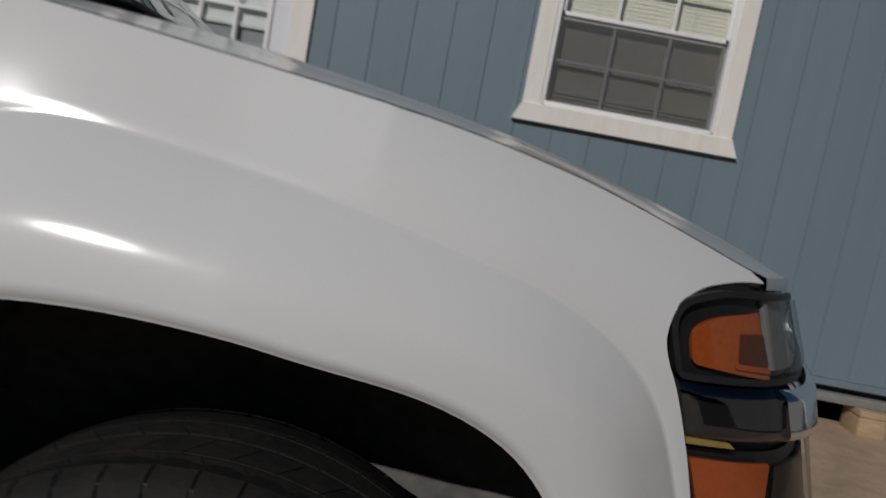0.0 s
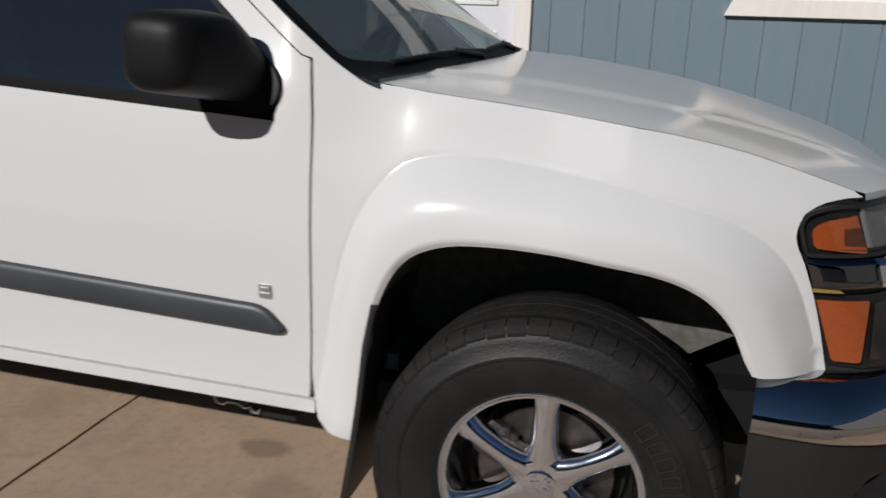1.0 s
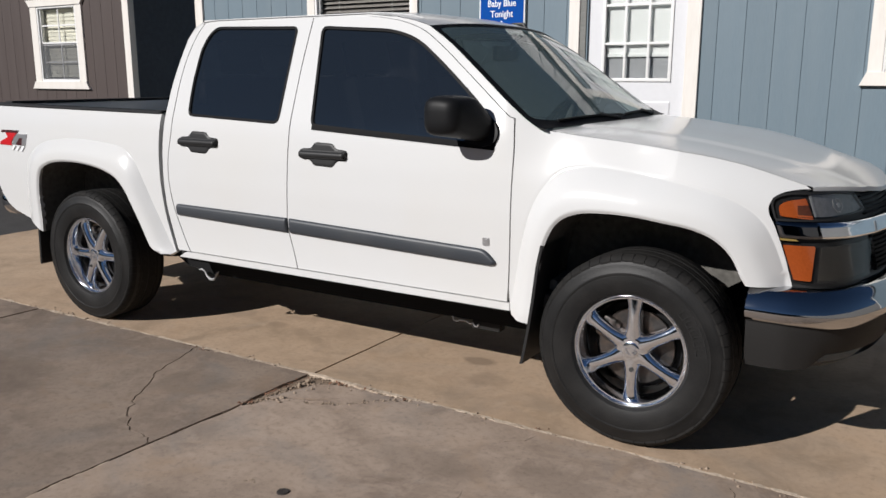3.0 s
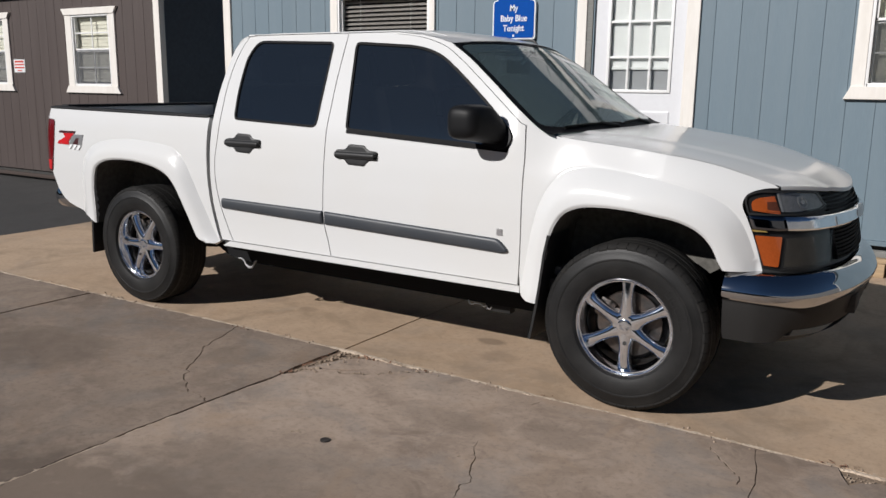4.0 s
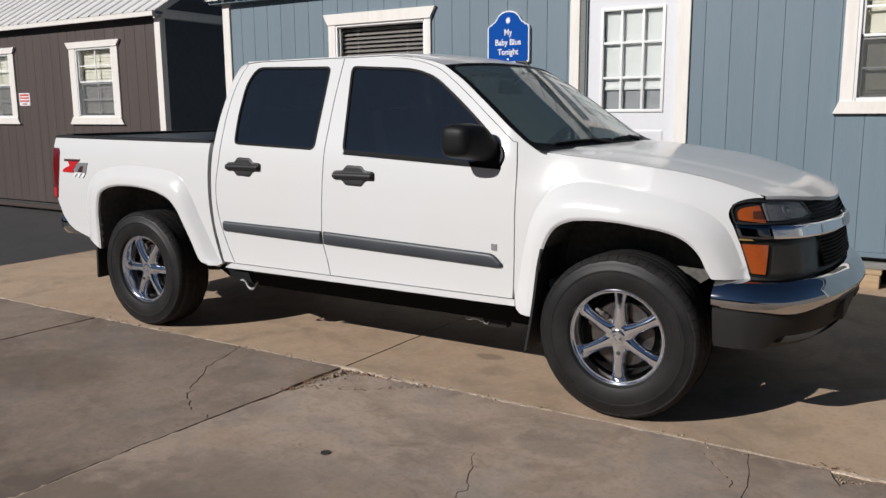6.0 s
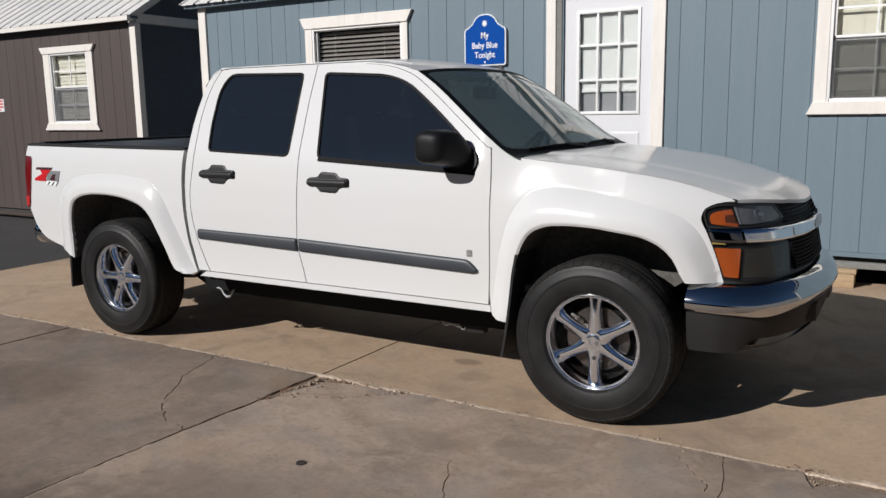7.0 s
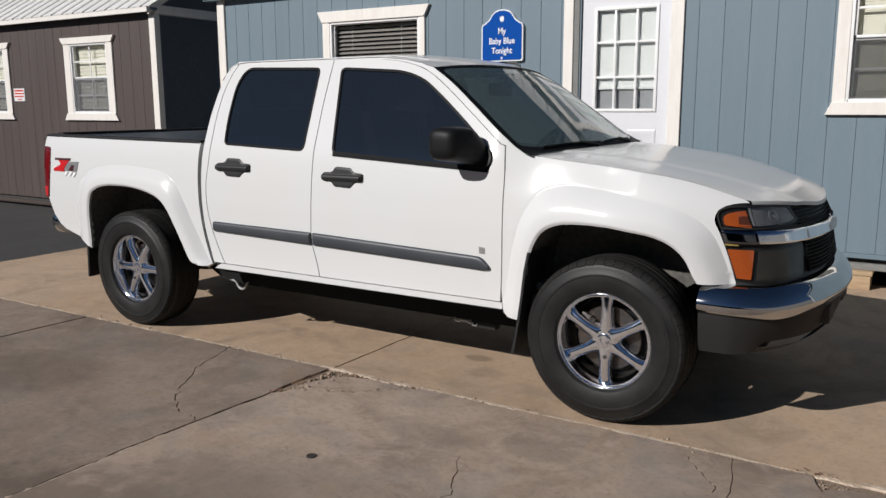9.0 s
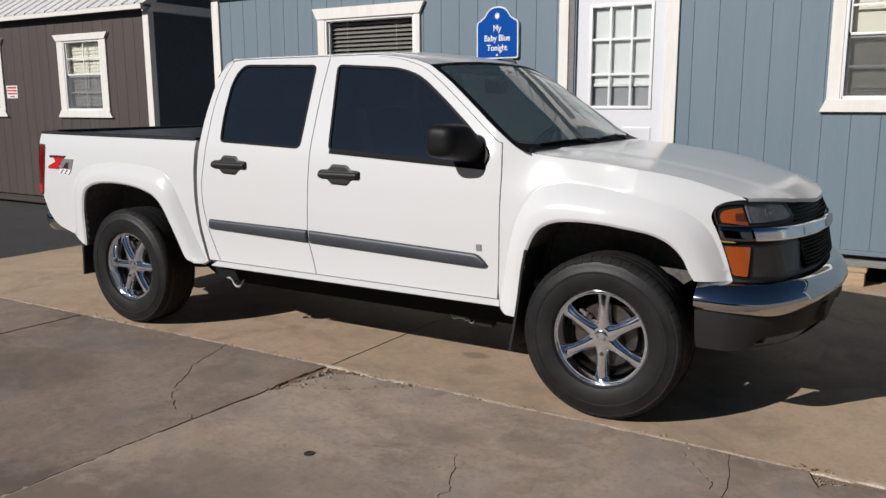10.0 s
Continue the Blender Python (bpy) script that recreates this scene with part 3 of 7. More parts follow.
# the broken corner itself, sunk a little, crumbled towards the joint
sunk = [(x + 0.010, y + 0.019) for x, y in chip_line[2:-4]] + broken([(-0.98, -0.892), (-1.20, -0.90), (-1.34, -0.915), (-1.43, -0.965), (-1.515, -1.20)], [0.02, 0.02, 0.03, 0.03, 0])[:-4]
slab(sunk, PAVE_GREY, pavement, tilt=-0.003)
slab(broken([(0.603, -0.907), (0.90, -0.905), (0.95, -1.04), (1.04, -0.968), (2.88, -0.96), (2.95, -5.2), (0.753, -5.2), (0.6635, -1.215)], [0.012, 0.03, 0.04, 0.012, 0, 0, 0.03, 0.02]), PAVE_GREY, pavement)
slab(broken([(-3.68, -0.878), (-3.82, -5.2), (-6.14, -5.2), (-6.14, -0.90)], [0.012, 0, 0.02, 0.012]), PAVE_DARK, pavement)
# the tan row under the truck and up to the sheds
slab(broken([(-1.525, -0.856), (-1.48, 3.0), (-6.14, 3.0), (-6.14, -0.875)], [0.006, 0, 0.02, 0.01]), PAVE_TAN, pavement, holes=[])
slab(broken([(-1.513, -0.856), (0.55, -0.888), (2.88, -0.945), (2.9, 3.0), (-1.468, 3.0)], [0.01, 0.01, 0.006, 0, 0.006]), PAVE_TAN, pavement)
slab(broken([(2.895, -0.945), (8.0, -1.0), (8.0, 3.0), (2.915, 3.0)], 0.008), PAVE_TAN, pavement)
slab(broken([(2.895, -0.965), (2.965, -5.2), (8.0, -5.2), (8.0, -1.02)], 0.01), PAVE_GREY, pavement)
bm = boxes(((-6.13, -5.18, -0.042), (7.98, 2.98, -0.009)))
tagged(part("joint_soil", bm, DIRT, smooth=None), "dark packed soil down in the slab joints", "soil", kind="stuff")

# crumbled grit along the long joint and in the broken corners
rng = random.Random(4)
bm = bmesh.new()


def stone(bm, x, y, z, s):
    m = pose(x, y, z, rng.uniform(0, 360), rng.uniform(0, 360), rng.uniform(0, 360)) @ Matrix.Diagonal((s * rng.uniform(0.7, 1.4), s, s * rng.uniform(0.5, 0.9), 1))
    bmesh.ops.create_icosphere(bm, subdivisions=1, radius=1.0, matrix=m)


for i in range(800):
    x = rng.uniform(-6.0, 2.6)
    lone = noise.noise((x * 1.7, 3.3, 0)) > 0.0
    spread = 0.022 if lone else 0.009
    yj = -0.866 - 0.0275 * max(0.0, min(1.0, (x + 1.5) / 2.1))
    stone(bm, x, yj + rng.gauss(0, spread), rng.uniform(-0.008, 0.003), rng.uniform(0.002, 0.0075 if lone else 0.004))
for i in range(120):
    t, s = rng.random(), 1 - rng.random() ** 2 * 0.45
    k = min(int(t * 5), 4)
    f = t * 5 - k
    px, py = CHIP[k][0] + (CHIP[k + 1][0] - CHIP[k][0]) * f, CHIP[k][1] + (CHIP[k + 1][1] - CHIP[k][1]) * f
    qx, qy = -1.515 + t * 0.6, -0.876
    stone(bm, px + (qx - px) * s, py + (qy - py) * s, rng.uniform(-0.012, -0.002), rng.uniform(0.002, 0.0075))
for i in range(170):
    t = rng.random()
    stone(bm, -1.532 + 0.028 * t + abs(rng.gauss(0, 0.016)), -1.27 + 0.37 * t, rng.uniform(-0.010, -0.003), rng.uniform(0.0015, 0.006))
for i in range(260):
    t = rng.random()
    k = min(int(t * 5), 4)
    f = t * 5 - k
    stone(bm, CHIP[k][0] + (CHIP[k + 1][0] - CHIP[k][0]) * f + rng.gauss(0.004, 0.010), CHIP[k][1] + (CHIP[k + 1][1] - CHIP[k][1]) * f + rng.gauss(0.008, 0.010), rng.uniform(-0.008, 0.001), rng.uniform(0.0015, 0.006))
for i in range(60):
    t = rng.random() ** 1.5
    stone(bm, -1.552 - 0.018 * t + rng.gauss(0, 0.006), -1.33 - 0.42 * t, rng.uniform(-0.010, -0.001), rng.uniform(0.0015, 0.005))
for i in range(14):
    t = rng.random()
    stone(bm, -1.515 + 0.10 * rng.random() ** 2 + 0.04 * t, -1.24 + 0.30 * t, rng.uniform(-0.008, 0.002), rng.uniform(0.007, 0.013))
for i in range(40):
    k = rng.randrange(len(a_line))
    stone(bm, a_line[k][0] + rng.gauss(0, 0.006), a_line[k][1] + rng.gauss(0, 0.006), rng.uniform(-0.007, -0.001), rng.uniform(0.001, 0.0035))
for i in range(150):
    x = -1.5 + 0.5 * rng.random()
    stone(bm, x, -0.888 - abs(rng.gauss(0, 0.012)), rng.uniform(-0.009, -0.002), rng.uniform(0.0015, 0.0055))
for i in range(26):
    t, s = rng.random(), rng.random() ** 0.5
    stone(bm, 0.90 + (0.02 + 0.16 * t) * s, -0.895 - 0.12 * s * (1 - t) - 0.06 * s * t, rng.uniform(-0.012, -0.002), rng.uniform(0.002, 0.006))
for x, y, r in ((-1.02, -1.785, 0.009), (-1.035, -1.80, 0.006), (-1.0, -1.795, 0.005), (-0.35, -1.62, 0.006)):
    bmesh.ops.create_icosphere(bm, subdivisions=1, radius=1.0, matrix=pose(x, y, 0.001, 20, 10, 40) @ Matrix.Diagonal((r * 1.4, r, r * 0.4, 1)))
tagged(part("grit", bm, GRIT, smooth=None), "pale crumbled grit along the slab joint", "grit", kind="stuff")
# pale sand that fills the long joint
bm = bmesh.new()
rows = []
for i in range(1101):
    x = -6.1 + i * 0.008
    y = -0.866 - 0.0275 * max(0.0, min(1.0, (x + 1.5) / 2.1))
    a = max(0.0, 0.22 + 0.9 * noise.noise((x * 4.1, 1.5, 0)) + 0.7 * noise.noise((x * 23, 1.5, 0)) + 0.4 * noise.noise((x * 61, 1.5, 0)))
    b = max(0.0, 0.12 + 0.8 * noise.noise((x * 4.1, 7.5, 0)) + 0.7 * noise.noise((x * 23, 7.5, 0)))
    z = 0.0010 + 0.0030 * noise.noise((x * 3.1, 4.5, 0)) + 0.0026 * noise.noise((x * 37, 4.5, 0))
    rows.append([bm.verts.new(p) for p in ((x, y - 0.012 - 0.017 * a, z - 0.012), (x, y - 0.010 - 0.013 * a, z - 0.001), (x, y + 0.006 + 0.007 * b, z), (x, y + 0.009 + 0.009 * b, z - 0.012))])
for p, q in zip(rows, rows[1:]):
    for i in range(3):
        bm.faces.new((p[i], q[i], q[i + 1], p[i + 1]))
for i in range(330):
    y = -1.95 - i * 0.0098
    x = -1.571 + (y + 1.785) * 0.0250
    a = max(0.0, 0.12 + 0.9 * noise.noise((y * 3.3, 11.5, 0)) + 0.6 * noise.noise((y * 29, 11.5, 0)))
    row = [bm.verts.new(p) for p in ((x - 0.006 - 0.012 * a, y, -0.010), (x - 0.004 - 0.010 * a, y, -0.003 + 0.006 * a), (x + 0.004 + 0.010 * a, y, -0.003 + 0.006 * a), (x + 0.006 + 0.012 * a, y, -0.010))]
    if i:
        for k in range(3):
            bm.faces.new((prev[k], row[k], row[k + 1], prev[k + 1]))
    prev = row
tagged(part("joint_sand", bm, material("pale_joint_sand", (0.52, 0.425, 0.33), 0.95, vary=0.4, grain=70, bump=0.7, dirt=(0.27, 0.20, 0.145), dirt_amount=0.85, dirt_scale=11)), "pale sand filling the long slab joint", "sand", kind="stuff")
# flat broken flakes in the crumbled corner
flakes = bmesh.new()
for i in range(20):
    t, s = rng.random(), rng.uniform(0.15, 0.8)
    x, y = -1.45 + t * 0.45, -0.9 - (1 - t) * 0.26 * s
    n = rng.randint(5, 7)
    r = rng.uniform(0.015, 0.045)
    poly = [(x + r * rng.uniform(0.7, 1.2) * math.cos(6.283 * k / n), y + r * 0.6 * rng.uniform(0.7, 1.2) * math.sin(6.283 * k / n)) for k in range(n)]
    z = rng.uniform(-0.010, -0.003)
    lo = [flakes.verts.new((a, b, z - 0.012)) for a, b in poly]
    hi = [flakes.verts.new((a, b, z + rng.uniform(-0.002, 0.002))) for a, b in poly]
    flakes.faces.new(hi)
    for k in range(n):
        flakes.faces.new((lo[k], lo[(k + 1) % n], hi[(k + 1) % n], hi[k]))
tagged(part("concrete_flakes", flakes, PAVE_GREY, smooth=None), "broken concrete flakes in the crumbled slab corner", "rubble", kind="stuff")
# dry leaf litter caught in the broken joint
litter = bmesh.new()
for i in range(150):
    t = rng.random()
    if i < 85:
        x, y = -1.545 + 0.03 * t + rng.gauss(0.006, 0.013), -1.33 + 0.40 * t
    elif i < 120:
        x, y = -1.42 + 0.5 * t, -0.893 - abs(rng.gauss(0, 0.016))
    else:
        x, y = rng.choice((-2.26, -0.33, 0.93)) + rng.gauss(0, 0.05), -0.885 + rng.gauss(0, 0.012)
    r = rng.uniform(0.004, 0.013)
    m = pose(x, y, rng.uniform(0.001, 0.007), rng.uniform(-35, 35), rng.uniform(-35, 35), rng.uniform(0, 360))
    vs = [litter.verts.new(m @ Vector(p)) for p in ((-r, 0, 0), (-0.2 * r, -0.4 * r, 0.1 * r), (r, 0, 0.25 * r), (-0.1 * r, 0.45 * r, 0.15 * r))]
    litter.faces.new(vs)
tagged(part("leaf_litter", litter, material("dry_leaf", (0.17, 0.085, 0.05), 0.8, vary=0.4, grain=50), smooth=None), "dry reddish-brown leaf litter caught in the joint", "leaf litter", kind="stuff")
# a small dark plug set in the slab
bm = lathe([(-0.002, 0.001), (0.0010, 0.017), (0.0010, 0.0205), (-0.004, 0.0225)], 24)
bmesh.ops.transform(bm, matrix=pose(-0.87, -1.79, 0.003, 90), verts=bm.verts)
tagged(part("cleanout_plug", bm, GROOVE_BROWN), "small dark round plug set flush in concrete", "plug", kind="structure")


# unseen plain wall, added behind to put dark bands in the chrome
bm = boxes(((-40, -17.3, -0.05), (40, -17.0, 5.0)), ((-40, -17.0, -0.05), (-39.7, 30, 3.2)))
tagged(part("wall_south", bm, material("dark_block_wall", (0.065, 0.06, 0.055), 0.9, vary=0.2, grain=6, bump=0.3), smooth=None), "unseen dark wall, added to darken reflections and fill light", "wall", kind="structure")

# unseen pale wall, added so that grille bar and bumper mirror it
tagged(part("wall_east", boxes(((13.0, -17.0, -0.05), (13.3, 12, 3.8))), material("pale_block_wall", (0.34, 0.33, 0.31), 0.85, vary=0.08, grain=6, bump=0.3), smooth=None), "unseen pale wall, added to brighten the chrome reflections", "wall", kind="structure")

# ---- sheds ----
YW = 2.79      # face of the siding
YT = 2.768     # face of the trim boards


def cut_rects(rect, holes):
    """What is left of (x0, x1, z0, z1) once the openings are taken out of it."""
    x0, x1, z0, z1 = rect
    for h in holes:
        a, b, c, d = max(x0, h[0]), min(x1, h[1]), max(z0, h[2]), min(z1, h[3])
        if a < b - 1e-6 and c < d - 1e-6:
            left = []
            for r in ((x0, x1, z0, c), (x0, x1, d, z1), (x0, a, c, d), (b, x1, c, d)):
                if r[1] - r[0] > 0.004 and r[3] - r[2] > 0.004:
                    left += cut_rects(r, [k for k in holes if k is not h])
            return left
    return [rect]


def plank_mesh(w, h):
    bm = bmesh.new()
    add_box(bm, (-w / 2, 0, 0), (w / 2, 0.012, h))
    es = [e for e in bm.edges if all(v.co.y < 0.001 for v in e.verts) and abs(e.verts[0].co.x - e.verts[1].co.x) < 1e-5]
    bmesh.ops.bevel(bm, geom=es, offset=0.0015, segments=1, affect="EDGES")
    return finish("plank", bm, BLUE)


PLANKS = {}


def sided_wall(name, x0, x1, z0, z1, first, openings, mat, groove, parent, pitch=0.2032):
    """A wall of grooved vertical boards with openings through it."""
    backing = bmesh.new()
    for a, b, c, d in cut_rects((x0, x1, z0, z1), openings):
        add_box(backing, (a, YW + 0.0045, c), (b, YW + 0.09, d))
    wall = part(name, backing, groove, parent, smooth=None)
    x = first - pitch * math.ceil((first - x0) / pitch)
    while x < x1:
        for a, b, c, d in cut_rects((max(x + 0.0015, x0), min(x + pitch - 0.0015, x1), z0, z1), openings):
            key = (round(b - a, 3), round(d - c, 3), mat.name)
            if key not in PLANKS:
                PLANKS[key] = plank_mesh(b - a, d - c)
                PLANKS[key].materials.clear()
                PLANKS[key].materials.append(mat)
            ob = attach(new("plank", PLANKS[key]), wall)
            ob.location = ((a + b) / 2, YW, c)
        x += pitch
    return wall


def board(name, poly, parent, y0=YT, y1=YW + 0.002, mat=None, bevel=0.003):
    bm = prism(poly, y0, y1)
    if bevel:
        bmesh.ops.bevel(bm, geom=[e for e in bm.edges if all(v.co.y < y0 + 1e-5 for v in e.verts)], offset=bevel, segments=1, affect="EDGES")
    return part(name, bm, mat or CREAM, parent, smooth=25)


def rect(x0, x1, z0, z1):
    return [(x0, z0), (x1, z0), (x1, z1), (x0, z1)]


def blind(parent, x0, x1, z0, z1, pitch, depth, tilt, mat, y, name="blind_slat"):
    k = 0
    me = finish(name, boxes(((x0, -depth / 2, -0.0012), (x1, depth / 2, 0.0012))), mat)
    z = z1 - pitch
    while z > z0 and k < 90:
        ob = attach(new(name, me), parent)
        ob.matrix_basis = pose(0, y, z, tilt)
        z -= pitch
        k += 1


def window(name, sx0, sx1, gx0, gx1, z_sill, gz0, gz1, z_head, cols, rows, split, style, label, sides=0.062):
    """A trimmed sash window with blinds. sx: ends of head and sill boards; gx, gz: the glazed opening."""
    win = empty_at(name, ((gx0 + gx1) / 2, YW, gz0))
    tagged(win, label, "window", kind="structure")
    board("window_head", [(sx0 + sides, gz1 + 0.012), (sx1 - sides, gz1 + 0.012), (sx1 - sides + 0.005, gz1 + 0.03), (sx1, z_head), (sx0, z_head), (sx0 + sides - 0.005, gz1 + 0.03)], win, YT - 0.012)
    board("window_sill", [(sx0, z_sill), (sx1, z_sill), (sx1 - sides, gz0 - 0.015), (sx0 + sides, gz0 - 0.015)], win, YT - 0.014)
    board("side_trim", rect(sx0 + sides, gx0 - 0.01, gz0 - 0.017, gz1 + 0.014), win)
    board("side_trim", rect(gx1 + 0.01, sx1 - sides, gz0 - 0.017, gz1 + 0.014), win)
    # vinyl frame and sashes
    fr = 0.024
    ya, yb = YT + 0.006, YW + 0.085
    bm = boxes(((gx0 - 0.012, ya, gz0 - 0.018), (gx0 + fr - 0.012, yb, gz1 + 0.012)), ((gx1 - fr + 0.012, ya, gz0 - 0.018), (gx1 + 0.012, yb, gz1 + 0.012)),
               ((gx0, ya, gz0 - 0.018), (gx1, yb, gz0 + 0.01)), ((gx0, ya, gz1 - 0.012), (gx1, yb, gz1 + 0.012)), bevel=0.003)
    part("window_frame", bm, VINYL, win)
    zones = [(split, gz1, YT + 0.028), (gz0, split, YT + 0.044)] if split else [(gz0, gz1, YT + 0.036)]
    for c, d, y in zones:
        x0, x1 = gx0 + 0.012, gx1 - 0.012
        s = 0.02
        bm = boxes(((x0, y, c), (x0 + s, y + 0.02, d)), ((x1 - s, y, c), (x1, y + 0.02, d)), ((x0, y, c), (x1, y + 0.02, c + s)), ((x0, y, d - s), (x1, y + 0.02, d)), bevel=0.002)
        part("sash", bm, VINYL, win)
        bars = [((x0 + (x1 - x0) * k / cols - 0.008, y + 0.004, c + s), (x0 + (x1 - x0) * k / cols + 0.008, y + 0.016, d - s)) for k in range(1, cols)]
        bars += [((x0 + s, y + 0.0045, c + (d - c) * k / rows - 0.008), (x1 - s, y + 0.0155, c + (d - c) * k / rows + 0.008)) for k in range(1, rows)]
        for lo, hi in bars:
            part("glazing_bar", boxes((lo, hi), bevel=0.002), VINYL, win)
        part("pane", boxes(((x0 + s, y + 0.017, c + s), (x1 - s, y + 0.019, d - s))), PANE, win)
    if split:
        part("insect_screen", boxes(((gx0 + 0.02, YT + 0.024, gz0 + 0.012), (gx1 - 0.02, YT + 0.0255, split - 0.006))), SCREEN_THIN if style == "blinds" else SCREEN_MESH, win)
    # the room behind, with its blind
    part("blind_box", boxes(((gx0 - 0.01, YW + 0.45, gz0 - 0.05), (gx1 + 0.01, YW + 0.47, gz1 + 0.05)), ((gx0 - 0.03, YW + 0.09, gz0 - 0.06), (gx0 - 0.011, YW + 0.47, gz1 + 0.06)),
                            ((gx1 + 0.011, YW + 0.09, gz0 - 0.06), (gx1 + 0.03, YW + 0.47, gz1 + 0.06)), ((gx0, YW + 0.09, gz0 - 0.07), (gx1, YW + 0.47, gz0 - 0.05)), ((gx0, YW + 0.09, gz1 + 0.05), (gx1, YW + 0.47, gz1 + 0.07))), GROOVE_BROWN if style == "wood" else ROOM, win, smooth=None)
    yb = YW + 0.076
    if style == "shade":
        part("blind_rail", boxes(((gx0 + 0.01, yb - 0.02, gz1 - 0.05), (gx1 - 0.01, yb + 0.02, gz1)), bevel=0.004), BLIND_WHITE, win)
        blind(win, gx0 + 0.012, gx1 - 0.012, gz0 + 0.09, gz1 - 0.05, 0.0215, 0.026, 80, BLIND, yb)
        for k in range(4):
            part("blind_rail", boxes(((gx0 + 0.012, yb - 0.012, gz0 + 0.005 + 0.02 * k), (gx1 - 0.012, yb + 0.012, gz0 + 0.018 + 0.02 * k)), bevel=0.003), BLIND, win)
    elif style == "wood":
        blind(win, gx0 + 0.012, gx1 - 0.012, gz0 + 0.03, gz1, 0.043, 0.05, 40, BLIND_DARK, yb)
    else:
        blind(win, gx0 + 0.012, gx1 - 0.012, gz0 + 0.03, gz1, 0.046, 0.052, 76, BLIND, yb)
    for u in (0.22, 0.78):
        x = gx0 + (gx1 - gx0) * u
        part("blind_cord", boxes(((x - 0.001, yb - 0.03, gz0 + 0.03), (x + 0.001, yb - 0.028, gz1))), BLIND_WHITE, win)
    return win


def metal_roof(parent, x0, x1, z_eave, depth, slope, pitch=0.229):
    """A gable roof of ribbed sheet: front and back pitch, with ribs as real ridges."""
    y0 = YW - 0.13
    ridge = YW + depth / 2
    for s in (1, -1):
        ya, yb = (y0, ridge) if s > 0 else (2 * ridge - y0, ridge)
        za, zb = z_eave + 0.02, z_eave + 0.02 + (ridge - y0) * slope
        bm = bmesh.new()
        prof, x = [], x0
        while x < x1:
            e = min(x + pitch, x1)
            prof += [(x, 0.0), (x + 0.012, 0.019), (x + 0.03, 0.019), (x + 0.042, 0.0), (min(x + 0.11, e), 0.0), (min(x + 0.118, e), 0.004), (min(x + 0.15, e), 0.004), (min(x + 0.158, e), 0.0)]
            x += pitch
        prof.append((x1, 0.0))
        lo = [bm.verts.new((px, ya, za + h)) for px, h in prof]
        hi = [bm.verts.new((px, yb, zb + h)) for px, h in prof]
        lo2 = [bm.verts.new((px, ya + 0.002 * s, za + h - 0.006)) for px, h in prof]
        for i in range(len(prof) - 1):
            bm.faces.new((lo[i], lo[i + 1], hi[i + 1], hi[i]))
            bm.faces.new((lo2[i], lo2[i + 1], lo[i + 1], lo[i]))
        part("roof_sheet", bm, ROOF, parent, smooth=None)
    bm = boxes(((x0 + 0.04, YW - 0.09, z_eave - 0.02), (x1 - 0.04, YW + 0.02, z_eave + 0.012)))
    part("soffit", bm, GROOVE, parent, smooth=None)
    return ridge, z_eave + 0.02 + (ridge - y0) * slope


def shed_ends(parent, x, depth, z0, z_eave, top, mat, thick):
    ridge = YW + depth / 2
    bm = bmesh.new()
    poly = [(YW + 0.10, z0), (YW + depth, z0), (YW + depth, z_eave), (ridge, top - 0.04), (YW + 0.10, z_eave)]
    a = [bm.verts.new((x, p, q)) for p, q in poly]
    b = [bm.verts.new((x + thick, p, q)) for p, q in poly]
    bm.faces.new(a)
    bm.faces.new(b[::-1])
    for i in range(5):
        j = (i + 1) % 5
        bm.faces.new((a[i], a[j], b[j], b[i]))
    part("end_wall", bm, mat, parent, smooth=None)


# blue shed
BX0, BX1, BZ0, BZ1 = -6.06, 5.4, 0.275, 2.63
blue_shed = empty_at("blue_shed", (-0.4, YW, 0.0))
tagged(blue_shed, "blue grooved-siding shed with cream trim on wooden blocks", "shed", kind="structure")
W2 = (0.53, 1.435, 1.44, 2.335)
W1 = (-4.483, -3.364, 1.44, 2.268)
DR = (-1.64, -0.835, 0.30, 2.372)
sided_wall("wall_front", BX0, BX1, BZ0, BZ1, -0.61, [W2, W1, DR], BLUE, GROOVE, blue_shed)
for a, b, c, d in ((-6.175, -6.062, BZ0, BZ1), (5.4, 5.51, BZ0, BZ1)):
    board("corner_trim", rect(a, b, c, d), blue_shed, YT, YW + 0.10)
board("skirt_trim", rect(BX0, BX1, 0.235, 0.273), blue_shed, YT + 0.01, YW + 0.05, mat=BLUE)
ridge, top = metal_roof(blue_shed, -6.36, 5.6, BZ1, 4.9, 0.62)
shed_ends(blue_shed, -6.15, 4.9, 0.25, BZ1, top, BLUE, 0.09)
shed_ends(blue_shed, 5.4, 4.9, 0.25, BZ1, top, BLUE, 0.09)
part("floor_frame", boxes(((-6.15, YW + 0.06, 0.17), (5.45, YW + 4.85, 0.27))), UNDER, blue_shed, smooth=None)
part("back_wall", boxes(((-6.1, YW + 4.8, 0.25), (5.45, YW + 4.88, BZ1))), BLUE, blue_shed, smooth=None)
part("runner", boxes(((-6.1, YW - 0.0, 0.146), (5.4, YW + 0.11, 0.196)), bevel=0.006), SKID, blue_shed, "grey weathered timber runner")
block = boxes(((0.650, 2.735, 0.0), (0.800, 2.93, 0.108)), ((0.644, 2.728, 0.110), (0.812, 2.94, 0.145)), bevel=0.004)
blk = tagged(part("wood_block", block, WOOD), "raw lumber block propping the shed runner", "wood block", "shed blocks")
for x in (-5.6, -3.4, -1.5, 2.6, 4.6):
    copy_thing(blk, pose(x - 0.73, 0, 0))

